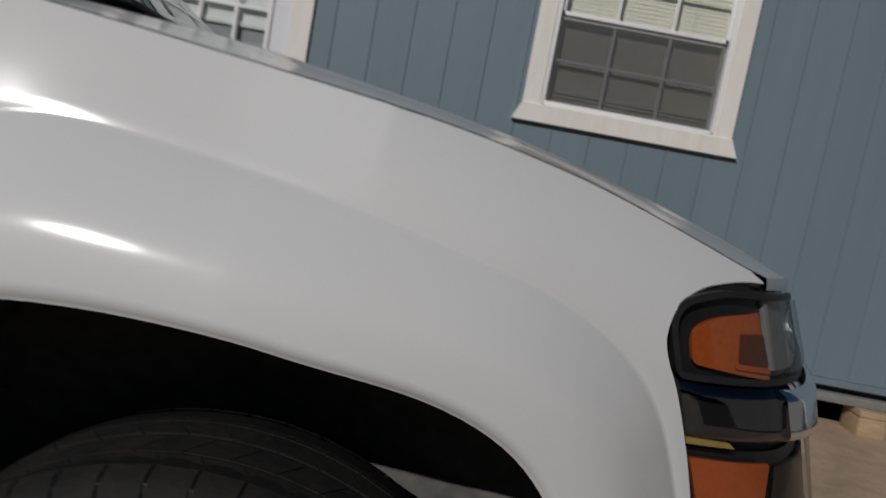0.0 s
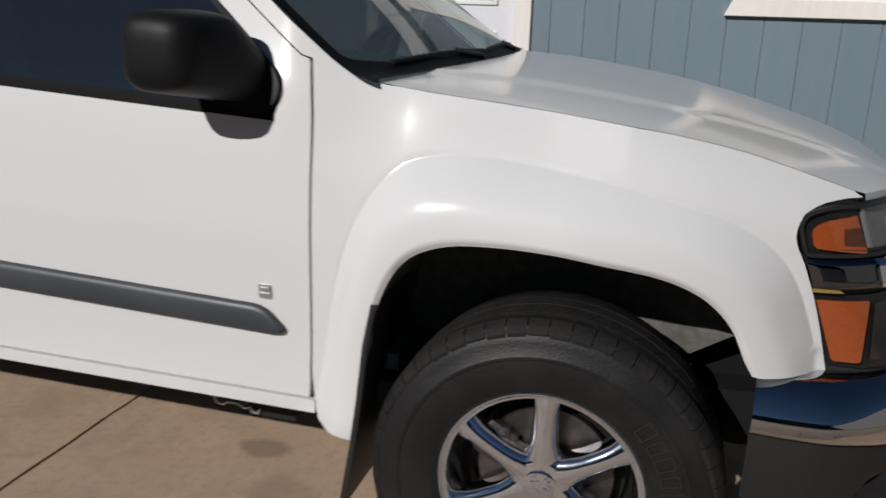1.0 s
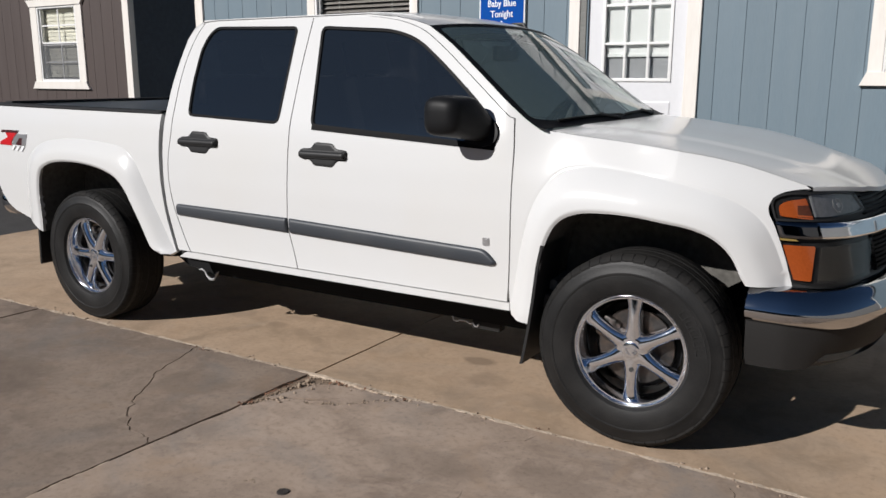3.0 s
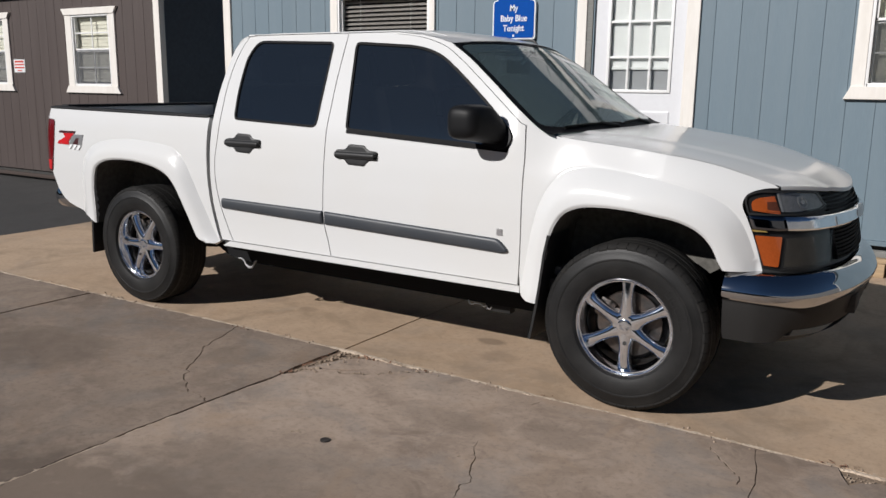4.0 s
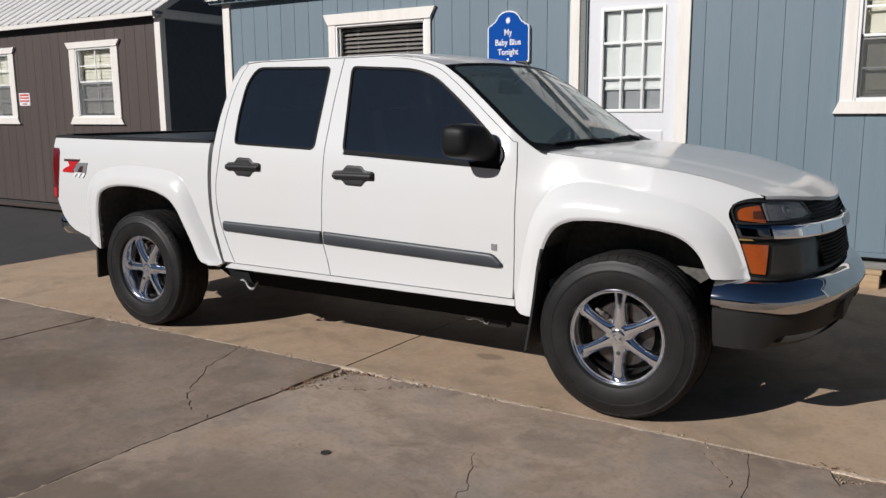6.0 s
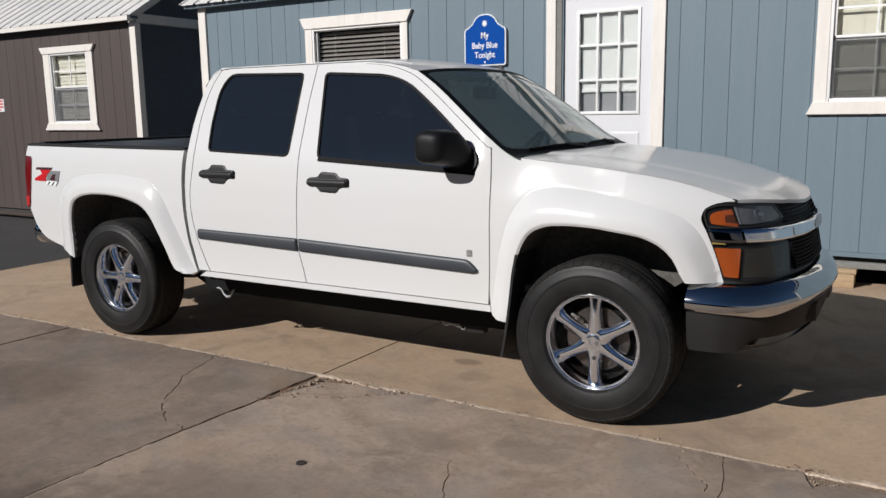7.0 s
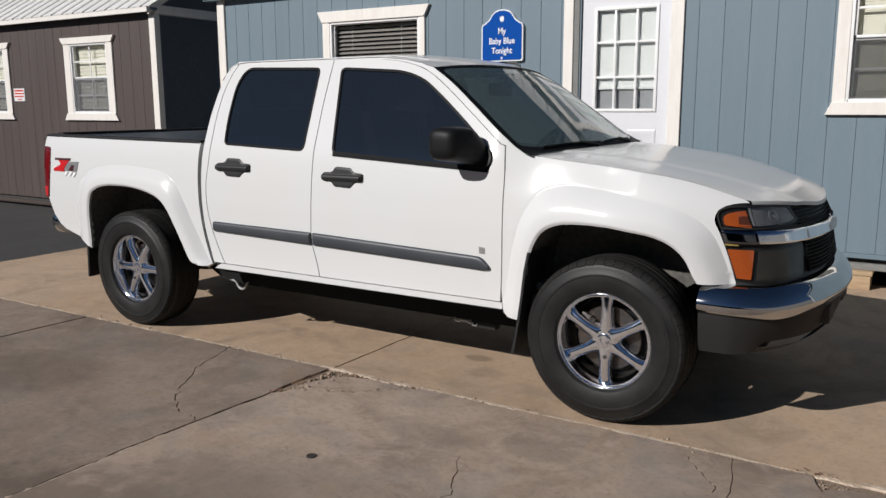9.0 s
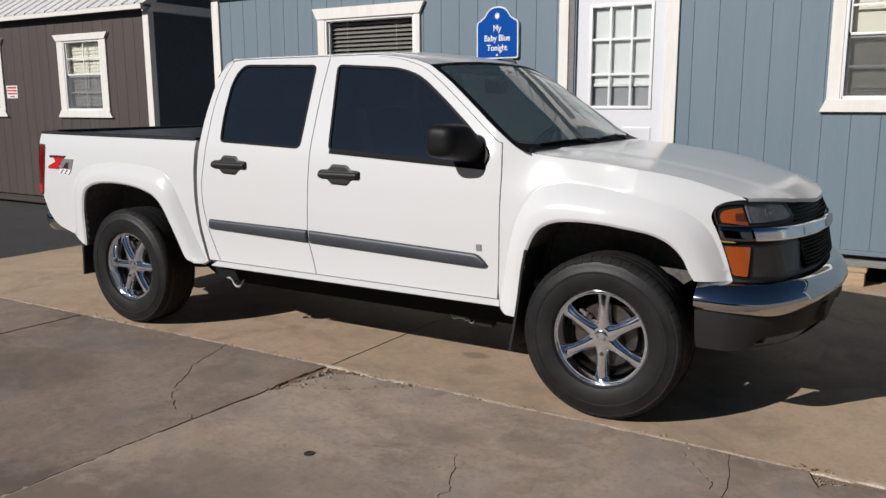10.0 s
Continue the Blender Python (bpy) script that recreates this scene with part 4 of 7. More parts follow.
window("window_1", 0.385, 1.58, W2[0], W2[1], 1.33, W2[2], W2[3], 2.43, 3, 2, 1.90, "shade", "white sash window with cream trim and lowered cream blinds", 0.042)
window("window_2", -4.652, -3.224, W1[0], W1[1], 1.33, W1[2], W1[3], 2.392, 1, 1, 0, "wood", "cream-trimmed window with open dark wooden blinds")

# white entrance door with nine lights
door = empty_at("door_1", (-1.24, YW, 0.30))
tagged(door, "white entrance door with nine small panes, closed", "door", kind="structure")
board("door_trim", rect(-1.80, -1.708, BZ0, 2.46), door)
board("door_trim", rect(-0.835, -0.728, BZ0, 2.46), door)
board("door_head", rect(-1.85, -0.68, 2.462, 2.56), door, YT - 0.01)
bm = boxes(((-1.706, YT + 0.012, 0.30), (-1.655, YW + 0.09, 2.44)))
# dark box standing in for the shade under the door head
part("door_stop", boxes(((-1.653, YT + 0.06, 2.357), (-0.90, YW + 0.09, 2.458))), GROOVE_BROWN, door, "door head recess, its shade painted dark brown", smooth=None)
part("door_jamb", bm, SKID, door, smooth=None)
part("door_jamb", boxes(((-0.8605, YT + 0.034, 0.30), (-0.837, YW + 0.09, 2.44))), DOOR_WHITE, door, smooth=None)
YD = YT + 0.042
gl = (-1.520, -0.945, 1.352, 2.245)
leaf = panel("door_leaf", rect(-1.652, -0.862, 0.31, 2.352), lambda u, v: (u, YD, v), DOOR_WHITE, door, holes=[rect(gl[0] + 0.02, gl[1] - 0.02, gl[2] + 0.02, gl[3] - 0.02)], step=0.2, lip=0.04)
fx0, fx1, fz0, fz1 = gl
part("light_frame", boxes(((fx0, YD - 0.012, fz0), (fx0 + 0.026, YD + 0.02, fz1)), ((fx1 - 0.026, YD - 0.012, fz0), (fx1, YD + 0.02, fz1)), ((fx0 + 0.026, YD - 0.012, fz0), (fx1 - 0.026, YD + 0.02, fz0 + 0.026)), ((fx0 + 0.026, YD - 0.012, fz1 - 0.026), (fx1 - 0.026, YD + 0.02, fz1)), bevel=0.004), VINYL, leaf)
for k in (1, 2):
    x = fx0 + (fx1 - fx0) * k / 3
    z = fz0 + (fz1 - fz0) * k / 3
    part("glazing_bar", boxes(((x - 0.010, YD - 0.006, fz0 + 0.026), (x + 0.010, YD + 0.012, fz1 - 0.026)), bevel=0.003), VINYL, leaf)
    part("glazing_bar", boxes(((fx0 + 0.026, YD - 0.0055, z - 0.010), (fx1 - 0.026, YD + 0.0115, z + 0.010)), bevel=0.003), VINYL, leaf)
for i in range(3):
    for j in range(3):
        w, h = (fx1 - fx0) / 3, (fz1 - fz0) / 3
        part("pane", boxes(((fx0 + w * i + 0.010, YD + 0.013, fz0 + h * j + 0.010), (fx0 + w * (i + 1) - 0.010, YD + 0.015, fz0 + h * (j + 1) - 0.010))), PANE, leaf)
for x0, x1 in ((-1.56, -1.30), (-1.20, -0.94)):
    bm = bmesh.new()
    for k, (d, y) in enumerate(((0.0, YD - 0.001), (0.012, YD - 0.007), (0.03, YD - 0.007), (0.045, YD - 0.002))):
        ring = [(x0 + d, 0.45 + d), (x1 - d, 0.45 + d), (x1 - d, 1.20 - d), (x0 + d, 1.20 - d)]
        vs = [bm.verts.new((a, y, b)) for a, b in ring]
        if k:
            for i in range(4):
                bm.faces.new((prev[i], prev[(i + 1) % 4], vs[(i + 1) % 4], vs[i]))
        prev = vs
    bm.faces.new(prev)
    part("raised_panel", bm, DOOR_WHITE, leaf, smooth=20)
part("room", boxes(((-1.64, YW + 0.22, 0.3), (-0.85, YW + 0.24, 2.4)), ((-1.70, YW + 0.1, 0.3), (-1.68, YW + 0.6, 2.4)), ((-0.84, YW + 0.1, 0.3), (-0.82, YW + 0.6, 2.4))), ROOM, door, smooth=None)
part("door_shade", boxes(((fx0 + 0.02, YD + 0.044, fz0), (fx1 - 0.02, YD + 0.048, 1.56))), material("grey_door_shade", (0.36, 0.37, 0.385), 0.8, vary=0.1, grain=30), door, "pale shade behind the lower panes", smooth=None)
part("blind_rail", boxes(((fx0 + 0.03, YD + 0.024, 1.545), (fx1 - 0.03, YD + 0.050, 1.572)), bevel=0.004), BLIND_WHITE, door)
blind(door, fx0 + 0.03, fx1 - 0.03, 1.572, fz1 - 0.01, 0.0205, 0.025, 86, BLIND_WHITE, YD + 0.036)
bm = lathe([(-0.07, 0.002), (-0.068, 0.018), (-0.055, 0.027), (-0.04, 0.025), (-0.03, 0.012), (-0.008, 0.011), (-0.006, 0.03), (0.0, 0.032)], 24)
bmesh.ops.translate(bm, verts=bm.verts, vec=(-1.595, YD, 1.20))
part("door_handle", bm, BRASS, leaf, "satin nickel knob")

# blue lettered sign
sign = empty_at("wall_sign", (-2.416, YT, 1.85))
tagged(sign, "blue enamel plaque with white border and white lettering", "sign")
cx, zb = -2.416, 1.815


def plaque(s, t):
    right = [(0.0, 0.0), (0.205, 0.0), (0.218, 0.015), (0.218, 0.318), (0.207, 0.340), (0.178, 0.350), (0.166, 0.366), (0.146, 0.372), (0.128, 0.395), (0.104, 0.432), (0.07, 0.458), (0.03, 0.470), (0.0, 0.472)]
    pts = right + [(-x, z) for x, z in right[-2:0:-1]]
    return [(cx + x * s, zb + 0.236 + (z - 0.236) * t) for x, z in pts]


part("sign_border", prism(plaque(1, 1), YT - 0.008, YW), SIGN_WHITE, sign, "white raised border")
part("sign_face", prism(plaque(0.945, 0.952), YT - 0.0105, YT - 0.006), SIGN_BLUE, sign)
for text, z in (("My", 2.066), ("Baby Blue", 1.976), ("Tonight", 1.888)):
    words("sign_text", text, 0.066, Matrix.Translation((cx, YT - 0.0115, z)) @ pose(0, 0, 0, 90) @ Matrix.Diagonal((1.04, 1.2, 1, 1)), SIGN_WHITE, sign)
star = []
for k in range(16):
    r = 0.030 if k % 2 == 0 else 0.017
    star.append((cx + r * math.sin(k * math.pi / 8), 2.200 + r * 1.15 * math.cos(k * math.pi / 8)))
part("sign_star", prism(star, YT - 0.0125, YT - 0.010), SIGN_WHITE, sign)
part("sign_mark", prism(rect(cx - 0.008, cx + 0.008, 1.838, 1.856), YT - 0.0125, YT - 0.010), SIGN_WHITE, sign)

# brown shed
NX0, NX1, NZ0, NZ1 = -14.2, -7.388, 0.10, 2.60
brown_shed = empty_at("brown_shed", (-10.7, YW, 0.0))
tagged(brown_shed, "dark brown grooved-siding shed with cream trim and ribbed roof", "shed", kind="structure")
N1 = (-9.04, -8.28, 1.335, 2.228)
N2 = (-11.415, -10.655, 1.335, 2.228)
sided_wall("wall_front", NX0, NX1, NZ0, NZ1, -8.0, [N1, N2], BROWN, GROOVE_BROWN, brown_shed)
board("corner_trim", rect(-7.388, -7.281, NZ0, NZ1 - 0.06), brown_shed, YT, YW + 0.01)
board("eave_trim", rect(-14.3, -7.28, NZ1 - 0.045, NZ1 + 0.016), brown_shed, YW - 0.125, YW - 0.095)
ridge, top = metal_roof(brown_shed, -14.5, -7.22, NZ1, 3.6, 0.62)
shed_ends(brown_shed, -14.2, 3.6, 0.08, NZ1, top, BROWN, 0.09)
# porch wall colour lightened and blued to stand in for sky light
shed_ends(brown_shed, -8.06, 3.6, 0.08, NZ1, top, material("grey_porch_paint", (0.13, 0.14, 0.165), 0.7, vary=0.1, grain=20), 0.09)
part("back_wall", boxes(((-14.1, YW + 3.5, 0.08), (-7.35, YW + 3.58, NZ1))), BROWN, brown_shed, smooth=None)
part("porch_floor", boxes(((-7.97, YW + 0.1, 0.06), (-7.33, YW + 3.5, 0.14))), SKID, brown_shed, smooth=None)
part("porch_post", boxes(((-7.388, YW + 0.012, 0.14), (-7.284, YW + 0.065, NZ1 - 0.06)), bevel=0.004), CREAM, brown_shed)
part("porch_post", boxes(((-7.388, YW + 3.4, 0.14), (-7.284, YW + 3.5, NZ1 - 0.06)), bevel=0.004), CREAM, brown_shed)
part("porch_beam", boxes(((-7.388, YW + 0.012, NZ1 - 0.058), (-7.284, YW + 3.5, NZ1 + 0.05)), bevel=0.004), CREAM, brown_shed)
bm = bmesh.new()
for s in (1, -1):
    ya, yb = (YW - 0.10, ridge) if s > 0 else (2 * ridge - YW + 0.10, ridge)
    za = NZ1 + 0.0
    zb2 = za + abs(yb - ya) * 0.62
    add = [bm.verts.new(p) for p in ((-7.30, ya, za - 0.07), (-7.30, yb, zb2 - 0.07), (-7.30, yb, zb2 + 0.02), (-7.30, ya, za + 0.02))]
    add2 = [bm.verts.new(v.co + Vector((0.03, 0, 0))) for v in add]
    bm.faces.new(add)
    bm.faces.new(add2[::-1])
    for i in range(4):
        bm.faces.new((add[i], add[(i + 1) % 4], add2[(i + 1) % 4], add2[i]))
part("rake_board", bm, CREAM, brown_shed, smooth=None)
part("floor_frame", boxes(((-14.15, YW + 0.03, -0.03), (-7.36, YW + 3.5, 0.095))), UNDER, brown_shed, smooth=None)
part("runner", boxes(((-14.1, YW - 0.01, -0.005), (-7.4, YW + 0.08, 0.045)), bevel=0.006), material("dark_stained_runner", (0.052, 0.036, 0.030), 0.8, vary=0.25, grain=12, stretch=(1, 8, 8)), brown_shed, "dark stained timber runner")
window("window_3", -9.245, -8.085, N1[0], N1[1], 1.226, N1[2], N1[3], 2.325, 2, 2, 1.785, "blinds", "cream-trimmed window with half-open cream blinds")
window("window_4", -11.62, -10.46, N2[0], N2[1], 1.226, N2[2], N2[3], 2.325, 2, 2, 1.785, "blinds", "cream-trimmed window with half-open cream blinds")
notice = empty_at("notice", (-10.34, YW, 1.49))
tagged(notice, "small white notice with red printed lines on brown siding", "notice")
part("notice_plate", boxes(((-10.475, YW - 0.006, 1.49), (-10.21, YW, 1.67)), bevel=0.002), SIGN_WHITE, notice)
for k, (w, h) in enumerate(((0.11, 0.028), (0.115, 0.022), (0.115, 0.022), (0.05, 0.018))):
    z = 1.642 - k * 0.042
    part("print_line", boxes(((-10.342 - w, YW - 0.0085, z - h / 2), (-10.342 + w, YW - 0.0055, z + h / 2))), SIGN_RED, notice)


# ---- the pickup: its front axle is x = 0, it faces +x ----
truck = empty_at("pickup_truck", (0, 0, 0))
tagged(truck, "clean white crew-cab pickup truck with chrome wheels, parked on concrete", "pickup truck")
YC = 0.03

ARCH_F = [(-0.405, 0.42), (-0.388, 0.50), (-0.370, 0.64), (-0.345, 0.76), (-0.295, 0.845), (-0.22, 0.884), (-0.12, 0.895), (0.0, 0.892), (0.085, 0.881), (0.20, 0.862), (0.28, 0.827), (0.335, 0.772), (0.368, 0.705), (0.387, 0.672)]
CREST_F = [(-0.52, 0.42), (-0.49, 0.60), (-0.45, 0.80), (-0.40, 0.935), (-0.33, 1.022), (-0.25, 1.050), (-0.15, 1.054), (0.07, 1.027), (0.20, 1.0), (0.31, 0.968), (0.39, 0.922), (0.444, 0.858), (0.49, 0.75), (0.512, 0.672)]
ARCH_R = [(-3.62, 0.475), (-3.612, 0.70), (-3.575, 0.835), (-3.50, 0.885), (-3.40, 0.907), (-3.24, 0.912), (-3.10, 0.902), (-2.99, 0.882), (-2.90, 0.85), (-2.835, 0.795), (-2.785, 0.717), (-2.718, 0.592), (-2.66, 0.49), (-2.60, 0.462)]
CREST_R = [(-3.80, 0.46), (-3.79, 0.70), (-3.74, 0.90), (-3.60, 1.0), (-3.40, 1.035), (-3.24, 1.04), (-3.11, 1.035), (-2.95, 1.022), (-2.85, 0.998), (-2.754, 0.915), (-2.645, 0.717), (-2.537, 0.518), (-2.47, 0.455)]
SEAM = [(-0.60, 1.196), (-0.45, 1.190), (-0.30, 1.172), (-0.10, 1.152), (0.152, 1.122), (0.30, 1.094), (0.394, 1.068), (0.48, 1.040), (0.555, 1.016), (0.70, 0.98)]
for line in (ARCH_F, CREST_F, ARCH_R, CREST_R, SEAM):
    line[:] = curve_through(line, 5)


def polar(line, c):
    a = np.array([math.atan2(p[1] - c[1], p[0] - c[0]) for p in line])
    a = np.where(a < -math.pi / 2, a + 2 * math.pi, a)
    r = np.array([math.hypot(p[0] - c[0], p[1] - c[1]) for p in line])
    o = np.argsort(a)
    return a[o], r[o]


FC, RC = (0.0, 0.45), (-3.2, 0.45)
POL = {"f": (polar(ARCH_F, FC), polar(CREST_F, FC)), "r": (polar(ARCH_R, RC), polar(CREST_R, RC))}
SX, SZ = [p[0] for p in SEAM], [p[1] for p in SEAM]
SEAM_FIT = np.polyfit(SX, SZ, 4)
BASE_Z = [0.30, 0.44, 0.52, 0.60, 0.72, 0.86, 1.00, 1.10, 1.165, 1.22, 1.66, 1.80]
BASE_W = [0.796, 0.830, 0.828, 0.830, 0.837, 0.842, 0.836, 0.824, 0.812, 0.793, 0.622, 0.56]
_bz = np.linspace(0.30, 1.80, 301)
_bw = np.interp(_bz, BASE_Z, BASE_W)
for _ in range(3):
    _bw[4:-4] = np.convolve(_bw, np.ones(9) / 9, "valid")


def flare(x, z, key, c):
    (aa, ar), (ca, cr) = POL[key]
    a = math.atan2(z - c[1], x - c[0])
    if a < -math.pi / 2:
        a += 2 * math.pi
    r = math.hypot(x - c[0], z - c[1])
    r0, r1 = float(np.interp(a, aa, ar)), float(np.interp(a, ca, cr))
    u = max(0.0, (r - r0) / max(0.02, r1 - r0))
    fade = min(1.0, max(0.0, (z - 0.69) / 0.1)) * (min(1.0, max(0.0, (0.55 - x) / 0.06)) if key == "f" else 1.0)
    groove = 0.0010 * fade * math.exp(-((u - 1.0) / 0.045) ** 2)
    if u >= 1:
        return -groove
    q = (1 - u) / 0.55
    return 0.047 * q / (1 + q ** 5) ** 0.2 - 0.010 * max(0.0, 1 - u / 0.12) ** 2 - groove


def between(arch, crest, c, u):
    """A line at the fraction u from the arch to the crest."""
    (aa, ar), (ca, cr) = polar(arch, c), polar(crest, c)
    out = []
    for a in np.linspace(max(aa[0], ca[0]), min(aa[-1], ca[-1]), 110).tolist():
        r = float(np.interp(a, aa, ar)) * (1 - u) + float(np.interp(a, ca, cr)) * u
        out.append((c[0] + r * math.cos(a), c[1] + r * math.sin(a)))
    return out


def half(x, z):
    """Half width of the bodywork."""
    w = float(np.interp(z, _bz, _bw))
    if x > 0.0:
        w -= 0.088 * (x / 0.45) ** 1.6
    if x < -3.3:
        w -= 0.02 * ((-3.3 - x) / 0.9) ** 2
    if x > -0.60:
        k = min(1.0, (x + 0.60) / 0.28)
        k = k * k * (3 - 2 * k)
        zs = float(np.polyval(SEAM_FIT, x))
        # a leaning, slightly bowed shoulder that turns into a tighter roll towards the nose
        f = min(1.0, max(0.0, (x + 0.05) / 0.35))
        f = f * f * (3 - 2 * f)
        t = max(0.0, (z - zs + 0.17) / 0.17)
        q = max(0.0, z - zs + 0.28)
        lean = 0.21 * (q * q / 0.2 if q < 0.1 else q - 0.05)
        b = min(1.0, max(0.0, (z - 1.0) / 0.12))
        bow = 0.35 * b * b * (3 - 2 * b) * (x + 0.32) ** 2 * max(0.0, 1 - ((x + 0.24) / 0.36) ** 2)
        w -= k * ((1 - f) * (lean + bow) + f * 0.058 * t ** 2.3)
    if -0.56 < x < 0.62:
        w += flare(x, z, "f", FC)
    elif -3.95 < x < -2.42:
        w += flare(x, z, "r", RC)
    return w


def on_side(s, off=0.0):
    """Onto the near (-1) or far (+1) flank, off metres proud of it."""
    return lambda x, z: (x, YC + s * (half(x, z) + off), z)


def flank(name, outline, mat, parent=None, holes=(), off=0.0, step=0.03, lip=0.016, label="", s=-1, lines=()):
    return panel(name, outline, on_side(s, off), mat, parent or truck, holes, step, lip, label, 1 if s < 0 else -1, lines)


A_EDGE = curve_through([(-0.40, 1.189), (-0.444, 1.203), (-0.537, 1.262), (-0.77, 1.438), (-0.90, 1.532), (-1.02, 1.604)], 4)
WIN_F = fillet([(-1.556, 1.166), (-0.60, 1.114), (-0.585, 1.185), (-0.724, 1.304), (-0.90, 1.439), (-1.06, 1.550), (-1.20, 1.592), (-1.613, 1.617)], [0.03, 0.01, 0.02, 0.1, 0.1, 0.09, 0.1, 0.035])
WIN_R = fillet([(-2.372, 1.193), (-1.757, 1.170), (-1.762, 1.619), (-2.325, 1.634), (-2.385, 1.54), (-2.392, 1.34)], [0.03, 0.04, 0.03, 0.06, 0.1, 0.1])
B_LO = curve_through([(-1.652, 0.487), (-1.668, 0.56), (-1.697, 0.69), (-1.690, 0.85), (-1.684, 1.05), (-1.684, 1.26), (-1.687, 1.44), (-1.678, 1.662)], 3)
F_SEAM = curve_through([(-0.527, 0.487), (-0.517, 0.72), (-0.514, 0.99), (-0.518, 1.12), (-0.532, 1.225)], 3)
R_SEAM = curve_through([(-2.388, 0.487), (-2.418, 0.54), (-2.468, 0.665), (-2.500, 0.80), (-2.507, 0.95), (-2.488, 1.09), (-2.484, 1.22), (-2.489, 1.35), (-2.477, 1.483), (-2.445, 1.590), (-2.410, 1.648)], 3)
DOOR_A = curve_through([(-0.555, 1.232), (-0.80, 1.418), (-0.95, 1.527), (-1.06, 1.592), (-1.20, 1.634), (-1.36, 1.655)], 4)
G2 = 0.003
front_door = [(x - G2, z) for x, z in F_SEAM] + DOOR_A + [(x + G2, z) for x, z in B_LO[::-1]]
rear_door = [(x - G2, z) for x, z in B_LO] + [(x + G2, z) for x, z in R_SEAM[::-1]]
fender = [(-0.400, 0.42)] + [(-0.47, 0.425), (-0.505, 0.44), (-0.515, 0.47)] + [(x + G2, z) for x, z in F_SEAM[1:]] + [(-0.535, 1.252), (-0.49, 1.228), (-0.444, 1.198), (-0.40, 1.183)]
fender += [(x, z - 0.002) for x, z in SEAM if -0.39 < x < 0.548] + curve_through([(0.552, 1.010), (0.515, 1.008), (0.471, 0.998), (0.444, 0.979), (0.4335, 0.951), (0.438, 0.925), (0.459, 0.882), (0.494, 0.79), (0.528, 0.672)], 5)
fender += ARCH_F[::-1]
bed = [(-2.573, 1.196), (-4.150, 1.212), (-4.155, 1.142), (-4.085, 1.137), (-4.085, 1.0), (-4.105, 0.86), (-4.122, 0.79), (-4.118, 0.77), (-4.074, 0.669), (-4.02, 0.61), (-3.956, 0.575), (-3.80, 0.535), (-3.70, 0.515)]
bed += ARCH_R + [(-2.515, 0.462), (-2.496, 0.475)] + curve_through([(-2.515, 0.52), (-2.549, 0.64), (-2.570, 0.80), (-2.578, 1.0), (-2.577, 1.12)], 3)
quarter = curve_through([(-2.480, 0.487), (-2.497, 0.54), (-2.533, 0.69), (-2.545, 0.85), (-2.547, 1.04), (-2.541, 1.19), (-2.540, 1.35), (-2.520, 1.50), (-2.494, 1.595), (-2.463, 1.642), (-2.420, 1.664)], 3)
quarter += [(x - G2, z) for x, z in R_SEAM[::-1]]
PILLAR = [(x + 0.002, z + 0.002) for x, z in DOOR_A] + [(-1.20, 1.648), (-1.10, 1.628)] + A_EDGE[::-1]
MOLD_F = fillet([(-1.683, 0.657), (-0.605, 0.628), (-0.573, 0.642), (-0.628, 0.697), (-1.686, 0.729)], [0.006, 0.02, 0.015, 0.03, 0.006])
MOLD_R = fillet([(-2.462, 0.677), (-1.697, 0.657), (-1.700, 0.729), (-2.459, 0.737)], [0.015, 0.005, 0.005, 0.015])
HANDLE = [(-0.139, 0.012), (-0.139, -0.014), (-0.128, -0.024), (-0.078, -0.026), (-0.052, -0.052), (0.055, -0.056), (0.083, -0.026), (0.128, -0.022), (0.139, -0.010), (0.139, 0.014), (0.128, 0.024), (0.075, 0.028), (0.05, 0.052), (-0.05, 0.055), (-0.075, 0.026), (-0.128, 0.024)]


def bulge(s, outline, height, edge, off=0.0):
    """A raised pad over the flank, rounded off towards its outline."""
    A = np.array(outline, float)
    B = np.roll(A, -1, 0) - A
    L2 = np.maximum((B ** 2).sum(1), 1e-12)

    def lay(x, z):
        q = np.array((x, z)) - A
        t = np.clip((q * B).sum(1) / L2, 0, 1)[:, None]
        d = math.sqrt(float(((q - B * t) ** 2).sum(1).min()))
        t = min(1.0, d / edge)
        return (x, YC + s * (half(x, z) + off + height * math.sqrt(max(0.0, 1 - (1 - t) ** 2))), z)
    return lay


STRIP = ((0.0, -0.004), (0.0, 0.003), (0.03, 0.008), (0.10, 0.0125), (0.22, 0.0155), (0.5, 0.0165), (0.78, 0.0155), (0.90, 0.0125), (0.97, 0.008), (1.0, 0.003), (1.0, -0.004))


